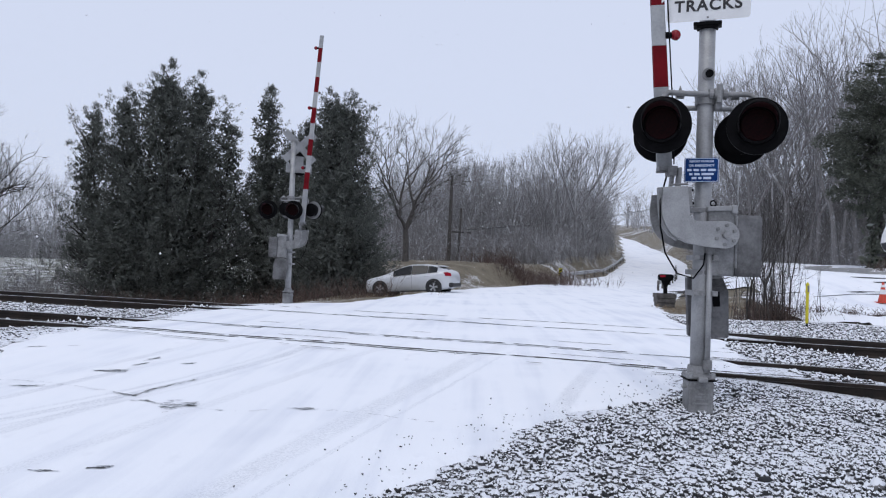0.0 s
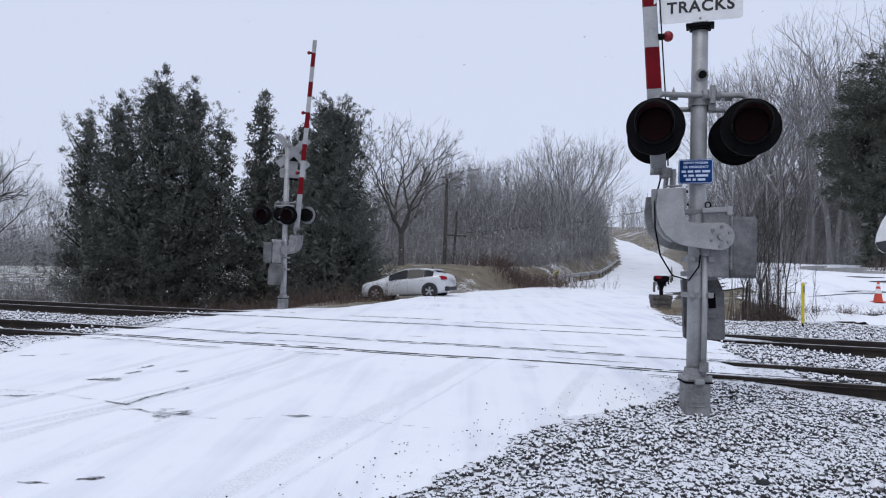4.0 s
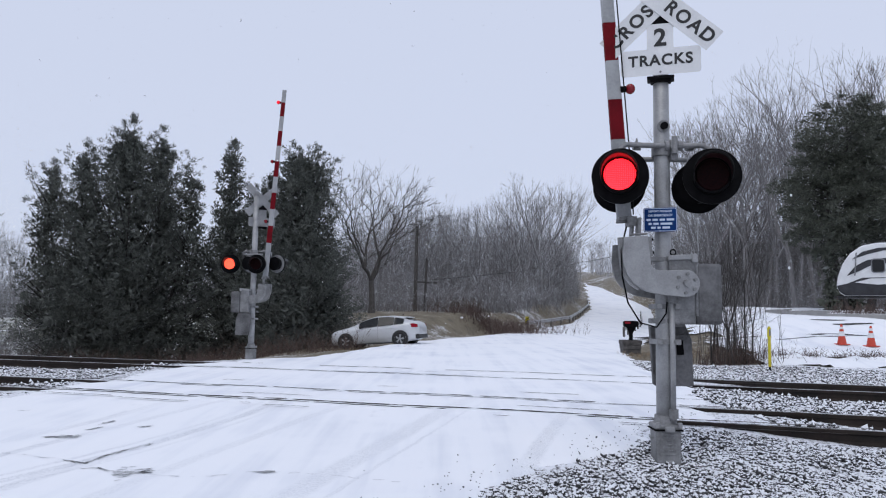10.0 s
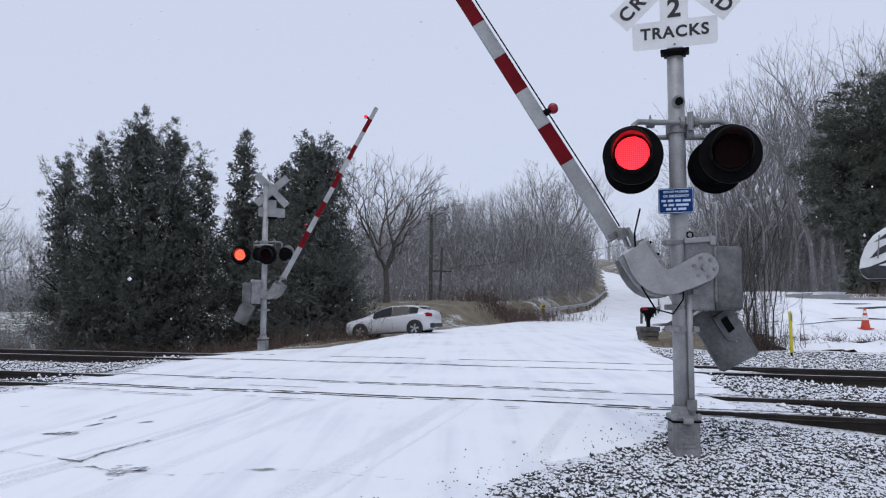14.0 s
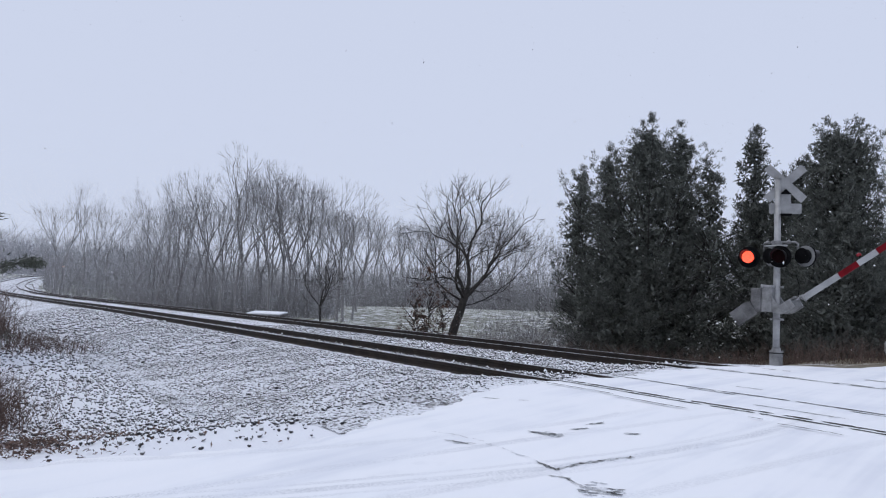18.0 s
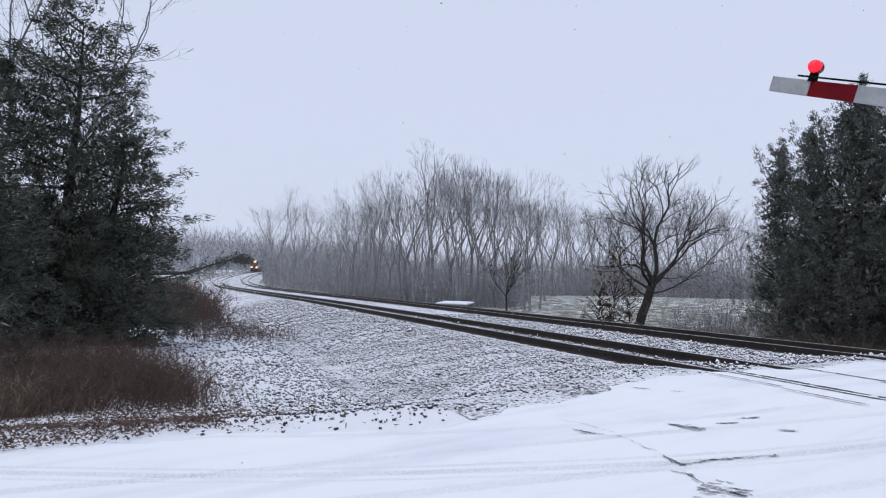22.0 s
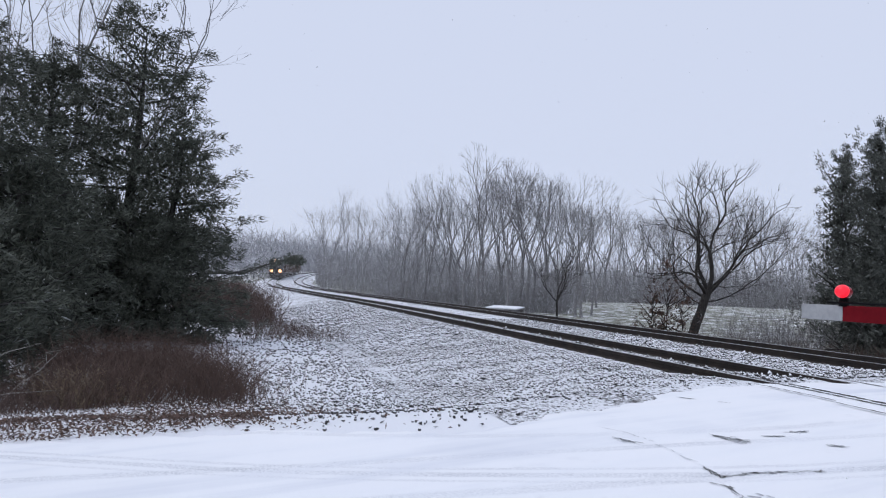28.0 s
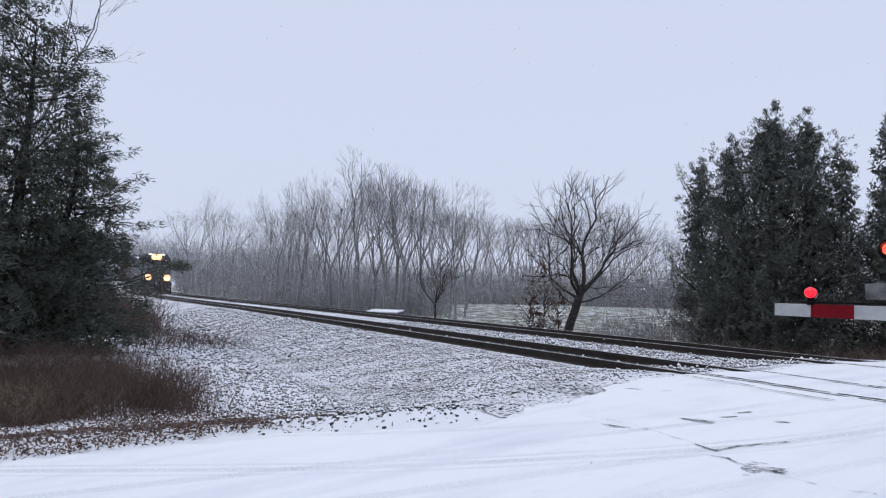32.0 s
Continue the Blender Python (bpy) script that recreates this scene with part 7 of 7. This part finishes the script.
part("branch", tube([(0.4, 0, 0.4), (0.9, 0.3, 0.7), (1.8, 0.4, 0.8)], [0.06, 0.04, 0.015], 6), BARK_DARK, logp)

# ---- evergreen and saplings right of the road ----
SPREAD = [(0.0, 0.0), (0.34, 0.0), (0.38, 0.75), (0.5, 1.0), (0.68, 0.95), (0.85, 0.7), (0.95, 0.45), (1.0, 0.1)]
evergreen("pine_tree", pose(24.6, 44.6, place_z(24.6, 44.6)), 51, [(0, 0, 13.4, 4.2, SPREAD), (3.4, 0.8, 12.6, 3.6, SPREAD), (-1.6, -0.5, 9.8, 2.6, SPREAD)],
          "tall dark pine with flat layered crown behind the trailer", PINE_LEAF, 4.0, 0.26, 0.022, 10, 18, lift=8, flat=0.22, trunk_r=0.26, core=5.0, fluff=0.34)
sap = [fork_tree(300 + k, h, 0.035, 0.3, 0.36, 5, 0.14, 0.08, first=3, side=1.2, keep=0.74, thin=0.006) for k, h in enumerate((4.6, 3.8, 5.2))]
for k, (x, y) in enumerate(((8.6, 22.6), (8.9, 23.1), (9.2, 22.8), (9.1, 23.5), (8.4, 23.4), (9.5, 23.0), (8.2, 22.9), (8.8, 24.0))):
    bare_tree("sapling", pose(x, y, place_z(x, y), 0, 0, 47 * k) @ Matrix.Scale(0.8 + 0.06 * (k % 5), 4), sap[k % 3], BARK_DARK, "slender bare sapling beside the railway gravel", "saplings beside the gravel")

# ---- brush, grass and litter ----
def around(cx, cy, sx, sy):
    return lambda rng, n: np.column_stack([rng.normal(cx, sx, n), rng.normal(cy, sy, n)])

def boxed(x0, x1, y0, y1):
    return lambda rng, n: np.column_stack([rng.uniform(x0, x1, n), rng.uniform(y0, y1, n)])

thicket("brush", 110, around(8.95, 22.9, 0.45, 0.3), 1.6, 5.2, BARK, "tall thin bare shoots round the saplings", 85, 0.10, 0.010)
thicket("brush", 420, around(9.0, 22.9, 0.7, 0.4), 0.3, 1.2, BRUSH, "bare brown brush round the saplings", 71, 0.35, 0.008)
thicket("brush", 1500, around(3.6, 50.5, 2.0, 1.4), 0.3, 1.5, BRUSH, "brown tangled brush on the grassy bank", 72, 0.35, 0.014)
thicket("brush", 4200, boxed(-33, -3.5, 30.5, 36.5), 0.3, 1.3, BRUSH, "dark brown brush at the foot of the cedars", 73, 0.4, 0.010)
thicket("brush", 700, around(-22.5, 35.5, 1.6, 1.0), 0.8, 3.2, BARK_FAR, "thin grey brush in the field", 75, 0.25, 0.012)
def clumped(centres, spread):
    """Stems gathered in clumps of uneven size."""
    def f(rng, n):
        c = np.array(centres)
        w = rng.uniform(0.3, 1.0, len(c))
        k = rng.choice(len(c), n, p=w / w.sum())
        return c[k] + rng.normal(0, spread, (n, 2)) * rng.uniform(0.4, 1.3, (len(c), 1))[k]
    return f

rnd_b = random.Random(5)
edge_clumps = [(rnd_b.uniform(-16.0, -11.0), rnd_b.uniform(3.3, 5.8)) for _ in range(34)]
thicket("brush", 6500, clumped(edge_clumps, 0.42), 0.30, 1.10, BRUSH_RED, "reddish brown brush at the wood's edge", 76, 0.42, 0.006)
thicket("brush", 1500, clumped([(rnd_b.uniform(-12.4, -10.6), rnd_b.uniform(-2.5, 3.0)) for _ in range(16)], 0.40), 0.15, 0.6, BRUSH, "brown brush below the pines", 77, 0.45, 0.006)
thicket("brush", 6000, lambda rng, n: (lambda x: np.column_stack([x, rail_y(x) - rng.uniform(5.5, 10.5, n)]))(rng.uniform(-80, -30, n)), 0.5, 2.3, BRUSH, "dark brown brush along the foot of the embankment", 84, 0.4, 0.016)
thicket("brush", 1400, boxed(-34, -22, 9.2, 12.5), 0.2, 0.9, BRUSH, "brown brush along the ditch", 78, 0.4, 0.010)
thicket("dry_grass", 700, clumped([(-11.2, 3.4), (-11.9, 3.2), (-11.6, 3.4), (-11.3, 4.0)], 0.26), 0.2, 0.75, STRAW, "pale dry grass tuft at the wood's edge", 79, 0.5, 0.005)
thicket("dry_grass", 900, boxed(-5.4, -1.4, 30.0, 32.2), 0.06, 0.26, STRAW, "dry grass poking through snow beside the car", 80, 0.4, 0.008)
thicket("brush", 700, boxed(18.3, 25, 33.0, 36.5), 0.3, 1.0, BRUSH, "dark low brush in the kerbed bed", 83, 0.4, 0.012)
thicket("dry_grass", 500, boxed(6.3, 9.5, 24.5, 27.5), 0.06, 0.3, STRAW, "dry grass by the planter", 81, 0.4, 0.008)

thicket("brush", 900, lambda rng, n: clumped([(11.6, 23.6), (12.6, 23.2), (13.6, 23.8), (14.5, 23.0), (16.0, 23.5), (17.4, 23.1), (10.6, 23.4)], 0.25)(rng, n), 0.15, 0.5, BRUSH, "dark brown brush poking out of the snow bank", 82, 0.6, 0.010)

def litter(name, count, place, size, mat, label, seed):
    rng = np.random.default_rng(seed)
    xy = place(rng, count)
    keep = xy[:, 0] < road_left(xy[:, 1]) - 0.05 if xy[0, 0] < 0 else xy[:, 0] > -99
    xy = xy[keep]
    n = len(xy)
    p = np.column_stack([xy, land_z(xy[:, 0], xy[:, 1]) + rng.uniform(0.03, 0.07, n)])
    d = rng.normal(0, 1, (n, 3)) * [1, 1, 0.45]
    d /= np.linalg.norm(d, axis=1, keepdims=True)
    s = np.cross(d, rng.normal(0, 0.35, (n, 3)) + [0, 0, 1])
    s /= np.linalg.norm(s, axis=1, keepdims=True)
    ln, w = size * rng.uniform(0.6, 1.4, (n, 1)), size * rng.uniform(0.25, 0.5, (n, 1))
    v = np.stack([p - d * ln, p + s * w + [0, 0, 0.01], p + d * ln, p - s * w], 1).reshape(-1, 3)
    return tagged(fast_mesh(name, v, np.arange(len(v)).reshape(-1, 4), mat), label, "leaves", kind="stuff")

litter("fallen_leaves", 24000, lambda rng, n: np.column_stack([-6.75 - rng.gamma(1.9, 0.95, n), rng.uniform(-4.5, 4.9, n)]), 0.024, BROWN_LEAF, "brown fallen leaves along the road edge", 91)
litter("fallen_leaves", 3600, lambda rng, n: np.column_stack([rng.normal(-9.6, 1.5, n), rng.normal(5.0, 0.7, n)]), 0.026, BROWN_LEAF, "brown fallen leaves in the ditch", 92)

DEAD_PALE = bark_material("pale_dead_wood", (0.20, 0.185, 0.17), (0.42, 0.40, 0.37), 0.25)
db = thing("fallen_branch", pose(-10.9, 2.3, place_z(-10.9, 2.3) + 0.03) @ Matrix.Scale(0.75, 4), "pale dead branch leaning in the brush", "branch")
part("limb", tube([(0.5, 0.3, 0.0), (0.3, 0.2, 0.35), (0.1, -0.1, 0.7), (-0.3, 0.3, 1.0), (-0.6, 0.9, 1.15)], [0.011, 0.010, 0.008, 0.006, 0.003], 6), DEAD_PALE, db)
part("limb", tube([(0.6, -1.6, 0.02), (0.2, -0.6, 0.16), (-0.1, 0.4, 0.3), (-0.2, 1.2, 0.32)], [0.011, 0.010, 0.008, 0.003], 6), DEAD_PALE, db)
part("twig", tube([(0.2, 0.1, 0.5), (0.3, -0.3, 0.62), (0.2, -0.6, 0.7)], [0.006, 0.005, 0.002], 5), DEAD_PALE, db)
part("twig", tube([(0.1, -0.1, 0.7), (0.1, -0.4, 0.85)], [0.009, 0.003], 5), DEAD_PALE, db)

rnd_t = random.Random(33)
for k in range(7):                                # dead stems lying and leaning in the brush
    bx, by = rnd_t.uniform(-12.2, -10.4), rnd_t.uniform(-1.5, 4.0)
    stem = thing("fallen_branch", pose(bx, by, place_z(bx, by) + 0.04, 0, 0, rnd_t.uniform(0, 360)), "thin pale dead branch lying in the brush", "branch", "dead branches at the wood's edge")
    h = rnd_t.uniform(0.15, 0.8)
    main = [Vector((u * 1.3, 0.12 * math.sin(3 * u + k), h * u + 0.05 * math.sin(5 * u))) for u in (0, 0.3, 0.6, 1.0)]
    part("limb", tube(main, [0.010, 0.009, 0.006, 0.002], 5), DEAD_PALE, stem)
    for j in range(3):
        a = main[1 + j % 2].lerp(main[2 + j % 2], 0.4)
        part("twig", tube([a, a + Vector((0.15, rnd_t.uniform(-0.25, 0.25), 0.14)), a + Vector((0.28, rnd_t.uniform(-0.4, 0.4), 0.22))], [0.005, 0.003, 0.0015], 4), DEAD_PALE, stem)

# ---- train ----
LOCO_DARK = worn("grimy_dark_loco_paint", (0.018, 0.020, 0.026), (0.050, 0.052, 0.060), 1.2, 0.5, 0, 12, 0.1)
LOCO_FRAME = worn("grimy_black_frame", (0.010, 0.010, 0.010), (0.030, 0.028, 0.026), 2, 0.7)
BOARD_LIT = plain("lit_number_board", (0.8, 0.8, 0.8), 0.4, 0, (1.0, 0.95, 0.9), 1.3)
WAGON = worn("rusty_wagon_paint", (0.055, 0.034, 0.026), (0.12, 0.075, 0.058), 1.0, 0.7, 0, 10, 0.2)

def wheelset(parent, x, r=0.5):
    w = part("wheelset", cyl(0.09, 0.09, 1.7, pose(0, 0, 0, 90), 12), LOCO_FRAME, parent)
    w.location = (x, 0, r)
    for y in (-0.755, 0.755):
        part("wheel", cyl(r, r, 0.13, pose(0, y, 0, 90), 28), LOCO_FRAME, w)

def locomotive():
    """Six-axle freight engine, nose at x = 0 pointing +x."""
    t = thing("locomotive", pose(0, 0, 0), "dark diesel freight locomotive with three bright headlights", "locomotive")
    part("frame", box(21.6, 3.0, 0.42, pose(-11.0, 0, 1.30), 0.05), LOCO_FRAME, t)
    part("nose", loft([[(x, y, z) for y, z in ((-w, 1.5), (w, 1.5), (w, h - 0.25), (w * 0.82, h), (-w * 0.82, h), (-w, h - 0.25))] for x, w, h in ((-0.35, 1.05, 3.0), (-0.55, 1.28, 3.15), (-2.0, 1.35, 3.25))]), LOCO_DARK, t, "blunt dark nose")
    part("cab", loft([[(x, y, z) for y, z in ((-1.5, 1.5), (1.5, 1.5), (1.5, 4.0), (1.15, h), (-1.15, h), (-1.5, 4.0))] for x, h in ((-1.9, 4.40), (-2.2, 4.62), (-4.6, 4.62))]), LOCO_DARK, t, "dark cab")
    for y in (-0.75, 0.75):
        part("cab_window", box(0.06, 0.85, 0.55, pose(-1.92, y, 3.72, 0, -6), 0.03), CAR_GLASS, t, "dark cab window")
        part("number_board", box(0.06, 0.42, 0.20, pose(-2.0, y * 0.85, 4.47), 0.02), BOARD_LIT, t, "glowing white number board")
        # ditch light disc made wider than the lamp to show its glare
        part("ditch_light", cyl(0.34, 0.34, 0.10, pose(-0.18, y * 1.28, 1.95, 0, 90), 20), LAMP_WARM, t, "bright ditch light")
        part("handrail", tube([(-0.2, y * 1.9, 1.3), (-0.2, y * 1.9, 2.45), (-0.35, y * 1.3, 2.75)], 0.025, 6), STEEL, t)
        part("side_window", box(1.0, 0.05, 0.6, pose(-3.2, y * 2.02, 3.75), 0.03), CAR_GLASS, t)
    # headlight discs enlarged too, their glare put into the size
    for y in (-0.14, 0.14):
        part("headlight", cyl(0.32, 0.32, 0.08, pose(-1.83, y * 1.6, 4.22, 0, 90), 18), LAMP_WARM, t, "bright headlight")
    part("hood", box(14.6, 1.9, 2.9, pose(-12.0, 0, 2.95), 0.12), LOCO_DARK, t)
    part("radiator_wing", box(4.2, 2.9, 0.8, pose(-18.2, 0, 4.1), 0.10), LOCO_DARK, t)
    part("plow", prism([(0.05, 0.15), (0.30, 0.18), (-0.05, 1.1), (-0.30, 1.1)], 2.9, None, 0.02), LOCO_FRAME, t, "steel pilot plow")
    part("coupler", box(0.55, 0.28, 0.30, pose(0.15, 0, 0.92), 0.05), LOCO_FRAME, t)
    part("door_panel", box(0.03, 0.55, 0.9, pose(-0.34, 0.45, 2.2), 0.01), LOCO_FRAME, t)
    part("emblem", box(0.02, 0.22, 0.34, pose(-0.335, -0.02, 1.35), 0.004), TRAILER_WHITE, t, "small pale plate")
    for x0 in (-3.0, -17.0):
        part("truck", box(4.6, 2.5, 0.45, pose(x0 - 1.9, 0, 0.75), 0.06), LOCO_FRAME, t)
        for k in range(3):
            wheelset(t, x0 - 1.9 * k)
    part("fuel_tank", box(5.0, 2.6, 0.8, pose(-10.8, 0, 0.75), 0.15), LOCO_FRAME, t)
    return t

def wagon():
    t = thing("freight_wagon", pose(0, 0, 0), "rust-brown covered hopper wagon behind the locomotive", "wagon", "wagons of the train")
    part("body", loft([[(x, y, z) for y, z in ((-1.0, 1.2), (1.0, 1.2), (1.5, 1.9), (1.5, 4.3), (1.0, 4.6), (-1.0, 4.6), (-1.5, 4.3), (-1.5, 1.9))] for x in (-0.8, -1.3, -15.2, -15.7)]), WAGON, t)
    for k in range(9):
        for y in (-1.53, 1.53):
            part("rib", box(0.12, 0.06, 2.5, pose(-1.8 - 1.6 * k, y, 3.1), 0.01), WAGON, t)
    part("sill", box(16.4, 2.4, 0.3, pose(-8.2, 0, 1.1), 0.03), LOCO_FRAME, t)
    for x0 in (-1.8, -13.2):
        for k in range(2):
            wheelset(t, x0 - 1.75 * k, 0.42)
    return t

engine = locomotive()
TRAIN = [(engine, 0.0)]
first_wagon = wagon()
TRAIN.append((first_wagon, 22.6))
for k in range(3):
    TRAIN.append((copy_thing(first_wagon, pose(0, 0, 0)), 22.6 + 16.8 * (k + 1)))

# ---- falling snow ----
def flake_material():
    """Loose ice that light passes through as well as off."""
    m, nt, b = nodes_of("snowflake")
    b.inputs["Base Color"].default_value = (0.92, 0.93, 0.95, 1)
    b.inputs["Roughness"].default_value, b.inputs["Specular IOR Level"].default_value = 0.9, 0.1
    glow, mix, out = nt.nodes.new("ShaderNodeBsdfTranslucent"), nt.nodes.new("ShaderNodeMixShader"), nt.nodes["Material Output"]
    glow.inputs["Color"].default_value = (0.96, 0.97, 0.98, 1)
    mix.inputs[0].default_value = 0.55
    nt.links.new(b.outputs[0], mix.inputs[1])
    nt.links.new(glow.outputs[0], mix.inputs[2])
    nt.links.new(mix.outputs[0], out.inputs["Surface"])
    return m

FLAKE = flake_material()
def flakes(count, x0, x1, y0, y1, z0, z1, size, seed):
    rng = np.random.default_rng(seed)
    c = np.column_stack([rng.uniform(x0, x1, count), rng.uniform(y0, y1, count), rng.uniform(z0, z1, count)])
    v = OCT_V[None] * rng.uniform(0.5, 1.3, (count, 1, 3)) * size * rng.lognormal(0, 0.4, (count, 1, 1)) + c[:, None]
    f = (np.arange(count)[:, None, None] * 6 + OCT_F[None]).reshape(-1, 3)
    ob = fast_mesh("snowfall", v.reshape(-1, 3), f, FLAKE)
    return tagged(ob, "loose snowflakes drifting down through the air", "snow", kind="stuff")

def snow_veil(count, a0, a1, d0, d1, z0, z1, size, seed):
    """Dense snowfall farther off: flat flakes between two bearings and two distances."""
    rng = np.random.default_rng(seed)
    a, d = np.radians(rng.uniform(a0, a1, count)), np.sqrt(rng.uniform(d0 ** 2, d1 ** 2, count))
    c = np.column_stack([-np.sin(a) * d, np.cos(a) * d, rng.uniform(z0, z1, count)])
    e1 = rng.normal(0, 1, (count, 3))
    e1 /= np.linalg.norm(e1, axis=1, keepdims=True)
    e2 = np.cross(e1, rng.normal(0, 1, (count, 3)))
    e2 /= np.linalg.norm(e2, axis=1, keepdims=True)
    r = (size * (0.4 + 0.6 * d / 80) * rng.uniform(0.8, 1.2, count))[:, None]
    v = np.stack([c + e1 * r, c - e1 * r * 0.5 + e2 * r * 0.87, c - e1 * r * 0.5 - e2 * r * 0.87], 1)
    ob = fast_mesh("snowfall", v.reshape(-1, 3), np.arange(count * 3).reshape(-1, 3), FLAKE)
    return tagged(ob, "dense snowfall greying the woods", "snow", kind="stuff")

FALLS = [(flakes(2600, -28, 26, 0.8, 24, -1, 46, 0.0075, 201), (-0.35, 0.05, -1.30)), (flakes(2600, -26, 30, 0.9, 26, -1, 38, 0.0065, 202), (-0.60, -0.04, -1.05)),
         (flakes(7000, -70, 45, 14, 75, -1, 45, 0.015, 203), (-0.40, 0.0, -0.95)), (snow_veil(640000, -44, 84, 50, 110, -2.5, 16, 0.023, 204), (-0.04, 0.0, -0.10))]

# ---- what moves ----
def motions():
    # half periods of the alternating lamps, from the first flash on
    switches = [6.55, 7.45] + [8.15 + 0.683 * k for k in range(36)]
    for lit, side in FLASHERS:
        rows, state = [(0.0, pose(0, LIT_IN, 0))], LIT_IN
        for k, t in enumerate(switches):
            if t > 31.9:
                break
            want = LIT_OUT if (k % 2 == 0) == (side == "left") else LIT_IN
            if want != state:
                rows += [(t - 0.034, pose(0, state, 0)), (t, pose(0, want, 0))]
                state = want
        rows.append((32.0, pose(0, state, 0)))
        walk(lit, rows)
    for lit, out, hidden, flash in ARM_LAMPS:
        rows, state = [(0.0, pose(*hidden) @ Matrix.Scale(1, 4)), (6.51, pose(*hidden))], hidden
        for k, t in enumerate(switches):
            if t > 31.9:
                break
            want = out if (not flash or k % 2 == 1) else hidden
            if want != state:
                rows += [(t - 0.034, pose(*state)), (t, pose(*want))]
                state = want
        rows.append((32.0, pose(*state)))
        walk(lit, rows)
    fall = [(0, 4), (10.6, 4), (11.0, 6.5), (11.5, 11.3), (12.0, 16.9), (12.5, 21.9), (13.0, 25.5), (13.5, 28.8), (14.5, 34.0), (15.5, 38.6), (16, 41.0), (17, 48.0), (18, 52.9), (19, 57.7),
            (20, 62.4), (21, 67.5), (22, 71.9), (23, 76.2), (24, 80.0), (24.5, 81.7), (25.5, 84.7), (26.5, 87.7), (27.0, 89.3), (27.4, 89.9), (32, 89.9)]
    far_fall = [(0, 4), (10.75, 4), (11.0, 4.4), (11.5, 8.2), (12.0, 13.2), (12.5, 18.3), (13.0, 23.0), (13.5, 26.4), (14.5, 32.0), (15.5, 37.8), (16, 41.0), (17, 48.3), (18, 55.6), (19, 62.5),
                (21, 72.0), (22, 77.0), (23, 81.6), (24, 85.6), (25, 88.6), (25.6, 89.6), (32, 89.6)]
    for (bracket, (px, py, pz)), rows in zip(GATES, (fall, far_fall)):
        walk(bracket, [(t, pose(px, py, pz, 0, -a, 0)) for t, a in rows])
    # the train rolls in along the near track
    line = [(x - 0.0, *line_point(float(x), GAUGE / 2)[:2]) for x in np.arange(-20, -600, -2.0)]
    xs, ys = np.array([p[1] for p in line]), np.array([p[2] for p in line])
    run = np.concatenate([[0], np.cumsum(np.hypot(np.diff(xs), np.diff(ys)))])
    front0 = float(np.interp(79.7, -xs, run))
    for vehicle, back in TRAIN:
        rows = []
        for k in range(17):
            t = 2.0 * k
            s = front0 + 21.5 * (32 - t) + back
            s = min(s, run[-1] - 60 + back * 0.1)
            x, y = float(np.interp(s, run, xs)), float(np.interp(s, run, ys))
            x2, y2 = float(np.interp(s + 14, run, xs)), float(np.interp(s + 14, run, ys))
            rows.append((t, pose(x, y, float(rail_z(x)), 0, 0, math.degrees(math.atan2(y - y2, x - x2)))))
        walk(vehicle, rows)
    for snow, (vx, vy, vz) in FALLS:
        walk(snow, [(0, pose(0, 0, 0)), (8, pose(vx * 8 + 0.2, vy * 8, vz * 8)), (16, pose(vx * 16 - 0.2, vy * 16, vz * 16)), (24, pose(vx * 24 + 0.2, vy * 24, vz * 24)), (32, pose(vx * 32, vy * 32, vz * 32))])

motions()
